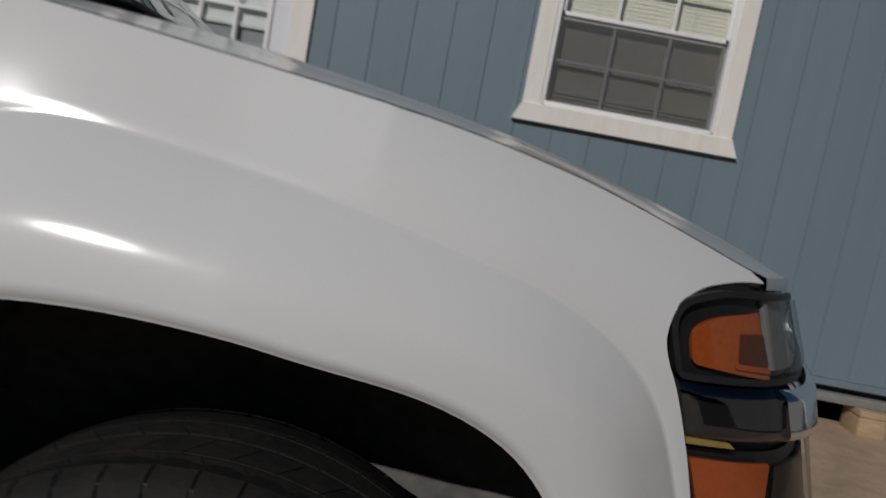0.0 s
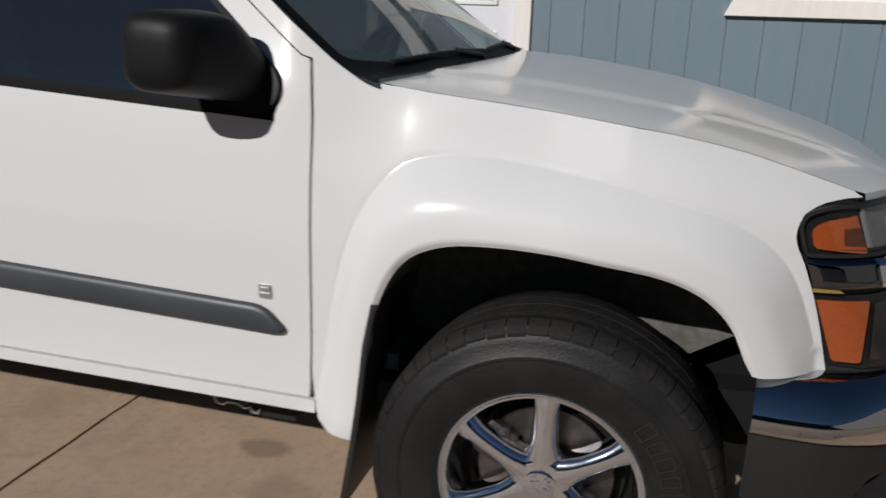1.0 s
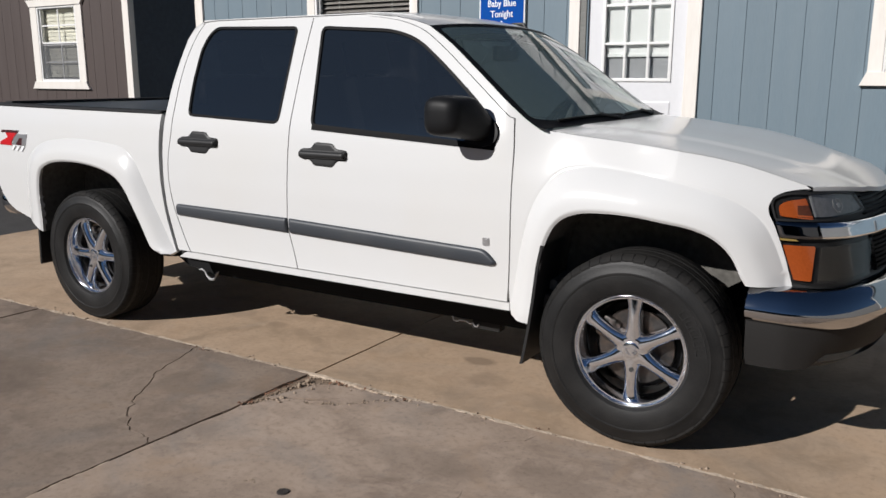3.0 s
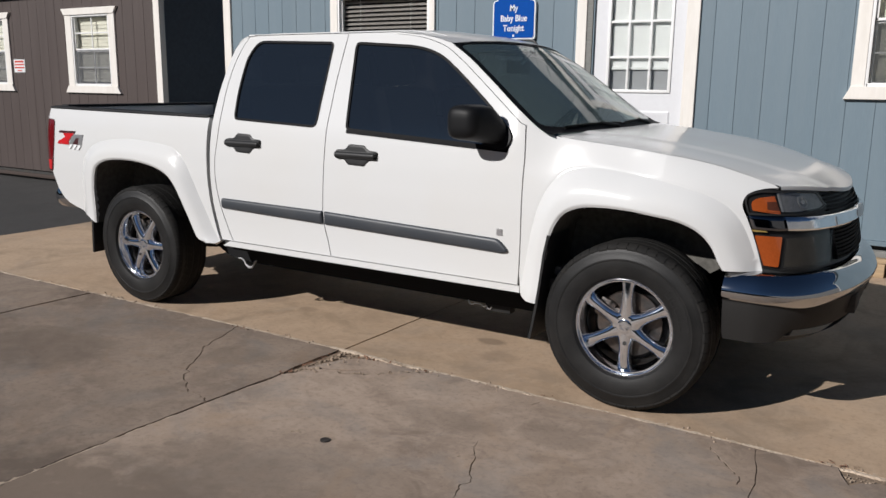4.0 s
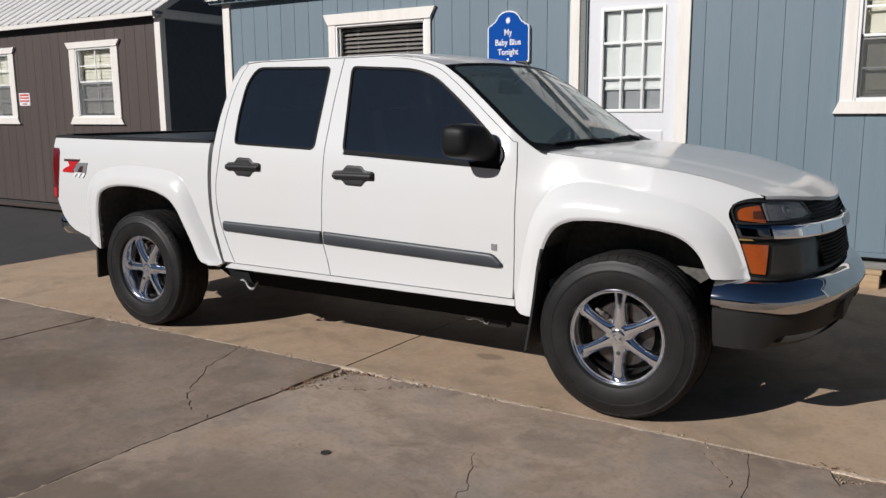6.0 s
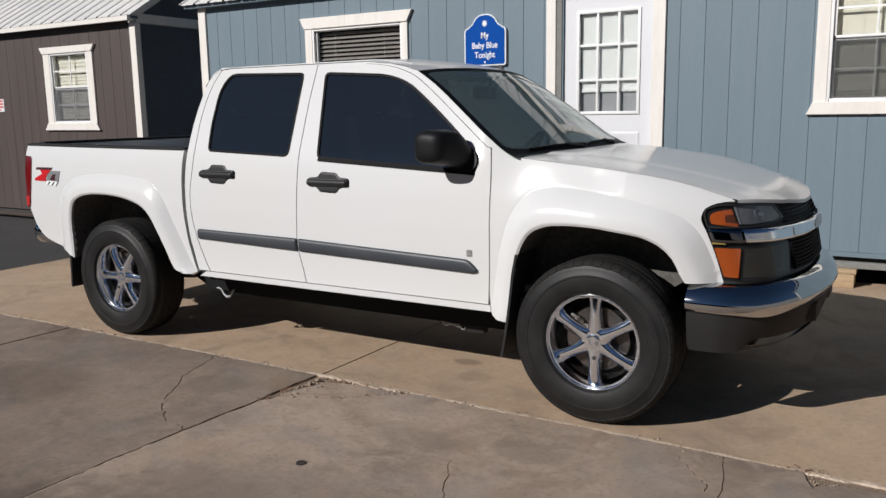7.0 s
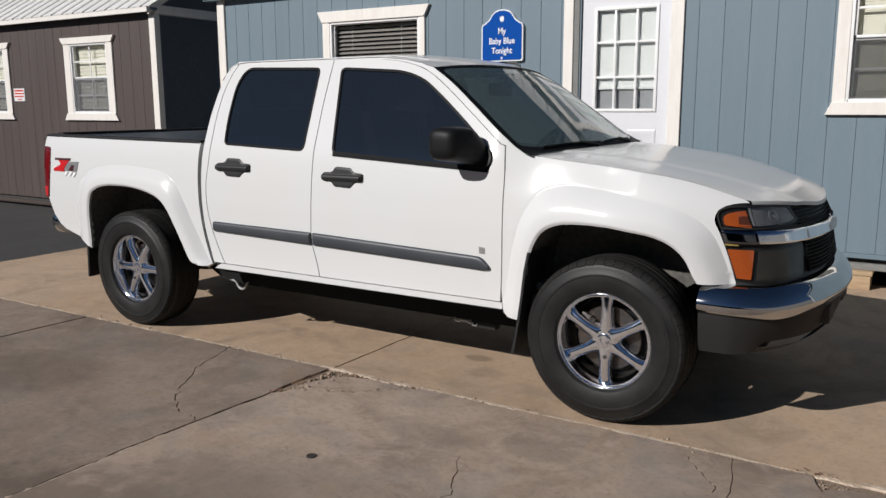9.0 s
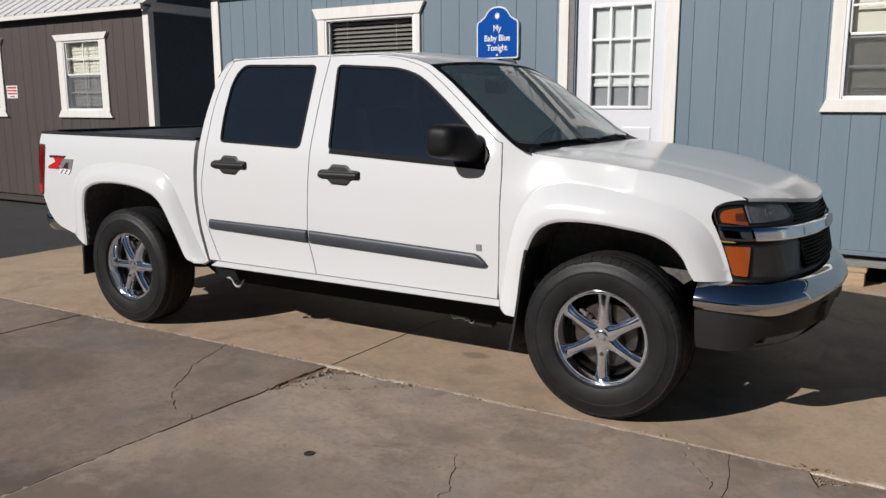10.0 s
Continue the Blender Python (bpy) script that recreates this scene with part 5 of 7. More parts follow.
def rub_strip(s, line):
    """A rounded strip along the door, from its closed outline of (x, z)."""
    x0, x1 = min(p[0] for p in line), max(p[0] for p in line)
    cut = lambda x: [p[1] + (q[1] - p[1]) * (x - p[0]) / (q[0] - p[0]) for p, q in zip(line, line[1:] + line[:1]) if p[0] != q[0] and min(p[0], q[0]) <= x <= max(p[0], q[0])]
    bm = bmesh.new()
    rows = []
    for i in range(81):
        e = i / 80
        x = x0 + (x1 - x0) * (0.0005 + 0.999 * (0.5 - 0.5 * math.cos(math.pi * e)))
        zs = cut(x)
        lo, hi = min(zs), max(zs)
        end = min(1.0, (min(x - x0, x1 - x) + 0.0005) / 0.012)
        rows.append([bm.verts.new((x, YC + s * (half(x, lo + (hi - lo) * v) + (h if h < 0 else 0.003 + (h - 0.003) * math.sqrt(end))), lo + (hi - lo) * v)) for v, h in STRIP])
    for p, q in zip(rows, rows[1:]):
        for k in range(len(STRIP) - 1):
            f = (p[k], q[k], q[k + 1], p[k + 1])
            bm.faces.new(f if s < 0 else f[::-1])
    for r in (rows[0][::-1], rows[-1]):
        bm.faces.new(r if s > 0 else r[::-1])
    return bm


def side_glass(s, door, outline, name="side_window"):
    ring = inset(outline, 0.010)
    flank("window_seal", inset(outline, -0.003), SEAL, door, [ring], off=0.0015, step=0.025, lip=0.012, s=s)
    flank(name, inset(outline, 0.004), TINT, door, off=-0.006, step=0.06, lip=0.0, s=s, label="dark tinted side window")


def door_handle(s, door, cx, cz):
    poly = fillet([(cx + x, cz + z) for x, z in HANDLE], 0.012, 3)
    h = panel("handle_cup", poly, bulge(s, poly, 0.006, 0.012), BLACK_TRIM, door, step=0.007, lip=0.006, label="black moulded handle recess", flip=1 if s < 0 else -1)
    bar = [(cx - 0.135, cz - 0.019), (cx + 0.135, cz - 0.017), (cx + 0.135, cz + 0.019), (cx - 0.135, cz + 0.019)]
    poly = fillet(bar, 0.016, 4)
    panel("door_handle", poly, bulge(s, poly, 0.020, 0.017, 0.008), BLACK_TRIM, door, step=0.006, lip=0.01, label="black pull handle", flip=1 if s < 0 else -1)


for s in (-1, 1):
    f = flank("front_fender", fender, WHITE, s=s, step=0.013 if s < 0 else 0.03, lip=0.03, lines=[between(ARCH_F, CREST_F, FC, u) for u in (0.03, 0.06, 0.09, 0.12, 0.18, 0.26, 0.36, 0.46, 0.56, 0.7, 0.85, 0.95, 0.98, 1.0, 1.02, 1.05, 1.1)])
    d = flank("front_door", front_door, WHITE, holes=[WIN_F], s=s)
    side_glass(s, d, WIN_F)
    part("door_molding", rub_strip(s, MOLD_F), GREY_TRIM, d, "dark grey rub strip", smooth=50)
    door_handle(s, d, -1.472, 1.040)
    em = fillet(rect(-0.640, -0.610, 0.713, 0.745), 0.003, 2)
    panel("emblem", em, on_side(s, 0.003), BADGE_GREY, d, step=0.02, lip=0.004, label="small square silver badge", flip=1 if s < 0 else -1)
    for k in range(2):
        flank("emblem_bar", rect(-0.636, -0.614, 0.718 + 0.013 * k, 0.726 + 0.013 * k), BADGE_GREY, d, off=0.0042, step=0.03, lip=0.001, s=s)
    d = flank("rear_door", rear_door, WHITE, holes=[WIN_R], s=s)
    side_glass(s, d, WIN_R)
    part("door_molding", rub_strip(s, MOLD_R), GREY_TRIM, d, "dark grey rub strip", smooth=50)
    door_handle(s, d, -2.281, 1.062)
    flank("cab_corner", quarter, WHITE, s=s, step=0.03, lip=0.02)
    flank("windshield_pillar", PILLAR, WHITE, s=s, step=0.02, lip=0.01)
    b = flank("bed_side", bed, WHITE, s=s, step=0.026, lip=0.03, lines=[between(ARCH_R, CREST_R, RC, u) for u in (0.03, 0.06, 0.09, 0.12, 0.18, 0.26, 0.36, 0.46, 0.56, 0.7, 0.85, 0.95, 0.98, 1.0, 1.02, 1.05, 1.1)])
    # belt seal under the windows
    flank("belt_seal", [(-1.55, 1.150), (-0.60, 1.100), (-0.60, 1.116), (-1.55, 1.168)], SEAL, d.parent, off=0.004, step=0.04, lip=0.006, s=s)
    # white sill with its step, black rocker under it
    flank("sill", [(-2.47, 0.452), (-0.515, 0.452), (-0.515, 0.483), (-2.415, 0.483)], WHITE, off=0.006, s=s, step=0.04)
    panel("rocker", [(-2.44, 0.425), (-0.52, 0.425), (-0.515, 0.470), (-2.46, 0.470)], on_side(s, -0.04), MATT_BLACK, truck, step=0.05, lip=0.03, flip=1 if s < 0 else -1)
    # dark pressing behind the panel gaps
    panel("inner_panel", [(-2.56, 0.46), (-0.50, 0.46), (-0.50, 1.10), (-2.56, 1.13)], on_side(s, -0.03), UNDER, truck, step=0.08, lip=0.0, flip=1 if s < 0 else -1)
    panel("door_lining", [(-2.50, 0.55), (-0.56, 0.55), (-0.58, 1.08), (-2.45, 1.13)], on_side(s, -0.06), CLOTH, truck, step=0.1, lip=0.0, flip=-1 if s < 0 else 1)
    for x0, x1 in ((-1.73, -1.63),):
        panel("inner_pillar", rect(x0, x1, 1.10, 1.65), on_side(s, -0.02), UNDER, truck, step=0.06, lip=0.0, flip=1 if s < 0 else -1)
    panel("inner_pillar", [(-2.53, 1.10), (-2.44, 1.10), (-2.44, 1.64), (-2.52, 1.58)], on_side(s, -0.02), UNDER, truck, step=0.06, lip=0.0, flip=1 if s < 0 else -1)
    # off-road badge on the bed: red and silver shapes
    at = lambda pts: [(-4.035 + 0.292 * u, 0.945 + 0.122 * v) for u, v in pts]
    flank("badge_stripe", at([(0.05, 0.87), (0.66, 0.88), (0.69, 1.0), (0.07, 0.99)]), BADGE_DARK, b, off=0.004, step=0.05, lip=0.005, s=s, label="dark red stripe")
    flank("badge_figure", at([(0.22, 0.86), (0.64, 0.87), (0.52, 0.66), (0.43, 0.40), (0.45, 0.25), (0.0, 0.26), (0.03, 0.40), (0.30, 0.64)]), BADGE_RED, b, off=0.0045, step=0.05, lip=0.005, s=s, label="red slanted figure")
    flank("badge_figure", at([(0.46, 0.30), (0.54, 0.64), (0.64, 0.82), (0.99, 0.83), (0.93, 0.26), (0.80, 0.27), (0.84, 0.64), (0.72, 0.63), (0.60, 0.30)]), BADGE_GREY, b, off=0.0045, step=0.05, lip=0.005, s=s, label="silver figure")
    flank("badge_figure", at([(0.61, 0.30), (0.73, 0.62), (0.835, 0.63), (0.795, 0.28)]), BADGE_DARK, b, off=0.0035, step=0.05, lip=0.004, s=s)
    for k in range(3):
        flank("badge_mark", at([(0.44 + 0.16 * k, 0.05 - 0.02 * k), (0.50 + 0.16 * k, 0.03 - 0.02 * k), (0.60 + 0.16 * k, 0.24), (0.53 + 0.16 * k, 0.26)]), SIGN_WHITE, b, off=0.006, step=0.05, lip=0.004, s=s)
    # tail lamp wrapping the corner
    lamp = [(-4.19, 0.79), (-4.115, 0.787), (-4.098, 0.86), (-4.078, 1.0), (-4.078, 1.134), (-4.17, 1.139)]
    lamp = fillet(lamp, 0.02, 3)
    lamp_ob = panel("tail_lamp", lamp, lambda x, z, s=s: (x, YC + s * (half(max(x, -4.15), z) + 0.006 - 6.0 * max(0.0, -4.12 - x) ** 2), z), RED_LENS, truck, step=0.02, lip=0.05, label="red tail lamp wrapping the corner", flip=1 if s < 0 else -1)
    low_red = fillet([(-4.175, 0.80), (-4.118, 0.797), (-4.106, 0.862), (-4.170, 0.866)], 0.01, 3)
    panel("lower_lens", low_red, lambda x, z, s=s: (x, YC + s * (half(max(x, -4.15), z) + 0.0085 - 6.0 * max(0.0, -4.12 - x) ** 2), z), BADGE_RED, lamp_ob, step=0.02, lip=0.004, label="brighter red lower lens", flip=1 if s < 0 else -1)
    flank("roof_rail", [(-2.44, 1.636), (-1.36, 1.636), (-1.22, 1.622), (-1.20, 1.650), (-1.36, 1.672), (-2.42, 1.672)], WHITE, off=-0.006, step=0.05, lip=0.0, s=s)
    # wheel wells
    for arch, c in ((ARCH_F, FC), (ARCH_R, RC)):
        bm = bmesh.new()
        cols = []
        for x, z in arch[::3] + [arch[-1]]:
            dx, dz = x - c[0], z - c[1]
            k = 1.02
            w = half(x, z) - 0.022
            cols.append([bm.verts.new((c[0] + dx * k, YC + s * y, c[1] + dz * k)) for y in (w, w - 0.06, 0.64, 0.56)])
        for p, q in zip(cols, cols[1:]):
            for i in range(3):
                bm.faces.new((p[i], q[i], q[i + 1], p[i + 1]))
        hub = bm.verts.new((c[0], YC + s * 0.50, c[1] - 0.05))
        for p, q in zip(cols, cols[1:]):
            bm.faces.new((p[3], q[3], hub))
        part("wheel_well", bm, WELL, truck)
    # mud flaps
    bm = bmesh.new()
    for y0, y1 in ((0.66, 0.885),):
        prof = [(-0.428, 0.255), (-0.418, 0.30), (-0.398, 0.42), (-0.384, 0.52), (-0.368, 0.66), (-0.350, 0.75)]
        g = [[bm.verts.new((x + o, YC + s * y, z)) for x, z in prof] for o, y in ((0, y0), (0, y1), (-0.012, y1), (-0.012, y0))]
        for i in range(4):
            a, b2 = g[i], g[(i + 1) % 4]
            for j in range(len(prof) - 1):
                bm.faces.new((a[j], b2[j], b2[j + 1], a[j + 1]))
        bm.faces.new([g[i][0] for i in range(4)])
    part("mud_flap", bm, BLACK_TRIM, truck)
    bm = boxes(((-3.675, YC + s * 0.60, 0.27), (-3.655, YC + s * 0.865, 0.60)), bevel=0.008)
    for v in bm.verts:
        v.co.x += (0.47 - v.co.z) * -0.05
    part("mud_flap", bm, BLACK_TRIM, truck)

# roof
RAILX = [-2.595, -2.525, -2.480, -2.425, -2.34, -1.36, -1.20, -1.10, -1.02, -0.95]
RAILZ = [1.46, 1.545, 1.618, 1.660, 1.668, 1.668, 1.650, 1.630, 1.606, 1.58]


def roof_at(u, v):
    sgn = 2 * v - 1
    a = abs(sgn)
    x0 = -2.512 - 0.035 * (1 - a ** 2)
    x1 = -1.015 + 0.072 * (1 - a ** 2.2)
    k = u
    x = x0 + (x1 - x0) * k
    zr = float(np.interp(x0 + (-1.015 - x0) * k, RAILX, RAILZ))
    w = half(-1.5, zr) + 0.002
    crown = 0.026 * (1 - a ** 2.6)
    drop = 0.10 * max(0.0, k - 0.72) ** 2 * (1 - a ** 2) + 0.7 * max(0.0, 0.10 - k) * (1 - a ** 2) * 0.4
    return (x, YC + sgn * w, zr + crown - drop)


roof = part("roof", sheet(48, 40, roof_at), WHITE, truck, smooth=60)
for s in (-1, 1):
    pts = [roof_at(u / 20 * 0.86 + 0.06, 0.5 + s * 0.425) for u in range(21)]
    part("roof_ditch_strip", tube([(x, y, z + 0.001) for x, y, z in pts], 0.0025, 6), WHITE, roof)
p0 = Vector(roof_at(0.93, 0.86))
part("antenna", tube([p0 + Vector((0, 0, -0.005)), p0 + Vector((-0.02, 0, 0.022)), p0 + Vector((-0.09, 0, 0.028))], [0.012, 0.010, 0.004], 8), BLACK_TRIM, roof)


# windshield, black border and cowl
def screen_at(u, v):
    sgn = 2 * u - 1
    a = abs(sgn)
    i = v * (len(A_EDGE) - 1)
    ax = float(np.interp(i, range(len(A_EDGE)), [p[0] for p in A_EDGE]))
    az = float(np.interp(i, range(len(A_EDGE)), [p[1] for p in A_EDGE]))
    k = (az - 1.189) / 0.415
    mid = -0.328 - 0.624 * k + 0.05 * k * (1 - k)
    e = a ** 2.2
    lift = (0.020 * v * v + 0.006) * (1 - a ** 2.4)
    return Vector((ax * e + mid * (1 - e), YC + sgn * (half(min(ax, -0.62), az) - 0.004), az + lift))


def screen_map(x, z):
    return screen_at(min(1, max(0, x)), min(1, max(0, z)))


def uv_panel(name, outline, mat, parent, holes=(), off=0.0, step=0.05, lip=0.0, label=""):
    def lay(x, z):
        e = 0.01
        p = screen_map(x, z)
        n = (screen_map(min(x + e, 1), z) - screen_map(max(x - e, 0), z)).cross(screen_map(x, min(z + e, 1)) - screen_map(x, max(z - e, 0))).normalized()
        return p + n * off
    return panel(name, outline, lay, mat, parent, holes, step, lip, label)


shield = uv_panel("windshield", rect(0.0, 1.0, 0.0, 1.0), SCREEN, truck, step=0.05, label="clear sloping windshield")
inner = fillet([(0.022, 0.30), (0.12, 0.235), (0.88, 0.235), (0.978, 0.30), (0.978, 0.955), (0.022, 0.955)], [0.04, 0.1, 0.1, 0.04, 0.05, 0.05])
uv_panel("black_border", rect(0.0, 1.0, 0.0, 1.0), SEAL, shield, holes=[inner], off=0.002, step=0.04)
top_band = [(0.02, 0.955), (0.98, 0.955), (0.98, 0.85), (0.75, 0.885), (0.5, 0.89), (0.25, 0.885), (0.02, 0.85)]
uv_panel("sun_band", top_band, thin_glass("sun_band_glass", (0.10, 0.13, 0.13)), shield, off=-0.003, step=0.05)


def cowl_x(a):
    return -0.395 + 0.072 * (1 - a ** 2.2)


part("cowl", sheet(40, 5, lambda u, v: (cowl_x(abs(2 * u - 1)) - 0.02 + v * 0.085, YC + (2 * u - 1) * (0.742 - 0.02 * v), 1.172 + 0.008 * (1 - (2 * u - 1) ** 2) - 0.014 * v)), BLACK_TRIM, truck)
for s0, s1, vv in ((0.10, 0.47, 0.225), (0.50, 0.80, 0.225)):
    blade = [screen_at(s0 + (s1 - s0) * k / 10, vv + 0.03 * math.sin(k / 10 * 3.1)) + Vector((0.004, 0, 0.005)) for k in range(11)]
    w = part("wiper_blade", tube(blade, 0.0065, 6), SEAL, truck)
    mid = blade[6]
    piv = screen_at(s1 - 0.04, 0.10) + Vector((0.004, 0, 0.006))
    part("wiper_arm", tube([piv, piv + Vector((-0.01, 0, 0.006)), mid + Vector((0.002, 0, 0.007)), mid], [0.010, 0.008, 0.006, 0.005], 6), BLACK_TRIM, w)


# hood: nearly flat across, falling away to the nose
HOOD_X = [-0.40, -0.20, 0.0, 0.15, 0.27, 0.40, 0.50, 0.60, 0.68, 0.73, 0.78]
HOOD_Z = [1.195, 1.181, 1.154, 1.131, 1.111, 1.086, 1.062, 1.034, 1.004, 0.981, 0.950]
_hx = np.linspace(-0.40, 0.78, 119)
_hz = np.interp(_hx, HOOD_X, HOOD_Z)
for _ in range(3):
    _hz[3:-3] = np.convolve(_hz, np.ones(7) / 7, "valid")


def hood_at(u, v):
    sgn = 2 * v - 1
    a = abs(sgn)
    x0 = -0.385 + 0.072 * (1 - a ** 2.2)
    x1 = 0.556 + 0.194 * (1 - a ** 2.2)
    x = x0 + (x1 - x0) * u
    xs = -0.385 + 0.941 * u
    w = half(xs, float(np.interp(xs, SX, SZ))) - 0.0008
    zc, zs = float(np.interp(x, _hx, _hz)), float(np.interp(x, SX, SZ))
    t = min(1.0, max(0.0, (0.74 - 0.16 * u - a) / 0.06))
    dome = 0.007 * t * t * (3 - 2 * t) * (1 - 0.4 * u) + 0.012 * (1 - a ** 7) * min(1.0, 0.35 + 2.5 * u) * min(1.0, 2.0 * (1 - u))
    return (x, YC + sgn * w, zc + (zs - zc) * a ** 3 + dome)


hood = part("hood", sheet(44, 56, hood_at), WHITE, truck, smooth=60)


def lip_at(u, v):
    x, y, z = hood_at(1.0, v)
    k = 1 - 0.2 * abs(2 * v - 1) ** 9
    return (x + k * 0.003 * math.sin(u * 1.57), y, z - (0.004 + 0.012 * k) * u)


part("hood_lip", sheet(3, 56, lip_at), WHITE, hood, smooth=60)
for s in (-1, 1):
    part("hood_gap", tube([(x, YC + s * (half(x, z) - 0.005), z - 0.0045) for x, z in SEAM if -0.38 < x < 0.54], 0.004, 6), WHITE, truck)

# front end: a bowed surface from corner to corner
NOSE = [(0.435, -0.712), (0.50, -0.696), (0.56, -0.662), (0.61, -0.605), (0.655, -0.52), (0.705, -0.39), (0.755, -0.21), (0.78, 0.03)]
NOSE = curve_through(NOSE + [(x, 2 * YC - y) for x, y in NOSE[-2::-1]], 10)
NL = np.r_[0, np.cumsum([math.hypot(q[0] - p[0], q[1] - p[1]) for p, q in zip(NOSE, NOSE[1:])])]
NU = float(NL[-1])
NX, NY = [p[0] for p in NOSE], [p[1] for p in NOSE]


def nose(off=0.0):
    def lay(u, z):
        def at(q):
            x, y = float(np.interp(q, NL, NX)), float(np.interp(q, NL, NY))
            c = abs(y - YC) / 0.742
            return Vector((x + (0.12 + 0.23 * c) * (0.95 - z) - 0.45 * max(0.0, z - 0.90) * (1 - c), y, z))
        p = at(u)
        t = at(min(u + 0.01, NU)) - at(max(u - 0.01, 0))
        n = Vector((t.y, -t.x, 0)).normalized()
        return p + n * off
    return lay


def front(name, poly, mat, parent=None, holes=(), off=0.0, step=0.03, lip=0.02, label="", s=-1, r=0.0):
    if r:
        poly = fillet(poly, r, 4)
    if s > 0:
        poly = [(NU - u, z) for u, z in poly]
        holes = [[(NU - u, z) for u, z in h] for h in holes]
    return panel(name, poly, nose(off), mat, parent or truck, holes, step, lip, label)


TOPZ = lambda u: float(np.interp(min(u, NU - u), [0, 0.05, 0.11, 0.22, 0.34, 0.5, 0.93], [0.985, 1.000, 1.005, 1.008, 1.000, 0.986, 0.974]))
grille_shell = front("grille_shell", [(0.0, 0.672), (NU, 0.672), (NU, 0.950), (NU - 0.010, 0.976), (NU - 0.028, 0.994), (NU - 0.06, 1.002)] + [(u, TOPZ(u)) for u in np.linspace(NU - 0.1, 0.1, 24).tolist()] + [(0.06, 1.002), (0.028, 0.994), (0.010, 0.976), (0.0, 0.950)], BLACK_TRIM, off=-0.022, lip=0.03)
for s in (-1, 1):
    # upper headlamp: amber corner, clear main lens
    U = [(0.004, 0.902), (0.006, 0.980), (0.075, 1.002), (0.26, 0.998), (0.415, 0.986), (0.458, 0.922), (0.40, 0.908), (0.22, 0.902)]
    U = fillet(U, [0.014, 0.052, 0.03, 0.05, 0.012, 0.012, 0.04, 0.04], 8)
    lamp = front("headlamp", U, SMOKE, off=-0.012, step=0.03, lip=0.01, s=s, label="wraparound headlamp with amber corner")
    rim = inset(U, 0.007)
    front("lamp_surround", U, BLACK_TRIM, lamp, [rim], off=-0.001, step=0.02, lip=0.012, s=s)
    signal = front("turn_signal", fillet([(0.026, 0.919), (0.029, 0.954), (0.062, 0.971), (0.132, 0.980), (0.138, 0.907)], [0.008, 0.02, 0.02, 0.003, 0.003], 6), AMBER, lamp, off=-0.004, step=0.015, lip=0.006, s=s, label="amber turn signal lens")
    front("bulb_shade", fillet([(0.086, 0.925), (0.094, 0.956), (0.133, 0.957), (0.136, 0.922)], 0.003, 3), AMBER_SHADE, signal, off=-0.0025, step=0.02, lip=0.001, s=s)
    front("signal_rib", [(0.080, 0.919), (0.136, 0.915), (0.136, 0.918), (0.080, 0.922)], AMBER, signal, off=-0.001, step=0.02, lip=0.003, s=s)
    front("reflector", [(0.150, 0.916), (0.22, 0.914), (0.39, 0.918), (0.436, 0.928), (0.404, 0.974), (0.26, 0.989), (0.150, 0.991)], REFLECTOR, lamp, off=-0.009, step=0.03, lip=0.004, s=s)
    front("reflector_rib", [(0.149, 0.917), (0.156, 0.917), (0.158, 0.988), (0.151, 0.989)], BADGE_GREY, lamp, off=-0.005, step=0.03, lip=0.004, s=s)
    round_at = lambda f: [(0.285 + f * 0.034 * math.cos(a), 0.950 + f * 0.026 * math.sin(a)) for a in np.linspace(0, 6.28, 20)[:-1].tolist()]
    front("bulb_ring", round_at(1.0), REFLECTOR, lamp, [round_at(0.7)], off=-0.006, step=0.01, lip=0.003, s=s)
    front("bulb", round_at(0.30), BADGE_GREY, lamp, off=-0.005, step=0.01, lip=0.004, s=s)
    front("lamp_lens", [(0.137, 0.915), (0.22, 0.914), (0.39, 0.916), (0.443, 0.927), (0.408, 0.978), (0.26, 0.991), (0.137, 0.994)], LENS, lamp, off=0.003, step=0.04, lip=0.0, s=s)
    # lower lamp: amber marker and smoked clear part
    Lw = [(0.006, 0.688), (0.075, 0.682), (0.385, 0.690), (0.462, 0.826), (0.13, 0.826), (0.004, 0.828)]
    low = front("lower_lamp", Lw, SMOKE, off=-0.014, step=0.03, lip=0.01, s=s, label="smoked lower lamp with amber marker")
    front("side_marker", fillet([(0.011, 0.700), (0.068, 0.697), (0.118, 0.818), (0.008, 0.820)], 0.006, 3), AMBER, low, off=-0.003, step=0.015, lip=0.006, s=s, label="amber marker lens")
    front("reflector", [(0.095, 0.700), (0.36, 0.706), (0.425, 0.812), (0.14, 0.810)], LOW_BOWL, low, off=-0.008, step=0.04, lip=0.003, s=s)
    front("lamp_lens", [(0.082, 0.692), (0.378, 0.698), (0.448, 0.818), (0.130, 0.818)], LENS, low, off=0.002, step=0.05, lip=0.0, s=s)
    front("lamp_edge", [(0.004, 0.836), (0.062, 0.835), (0.056, 0.841), (0.004, 0.843)], GOLD, low, off=0.002, step=0.03, lip=0.004, s=s)
# chrome bar across the grille with a plain emblem plate
bar_lo = lambda u: float(np.interp(min(u, NU - u), [0.13, 0.30, 0.48, NU / 2], [0.846, 0.838, 0.834, 0.838]))


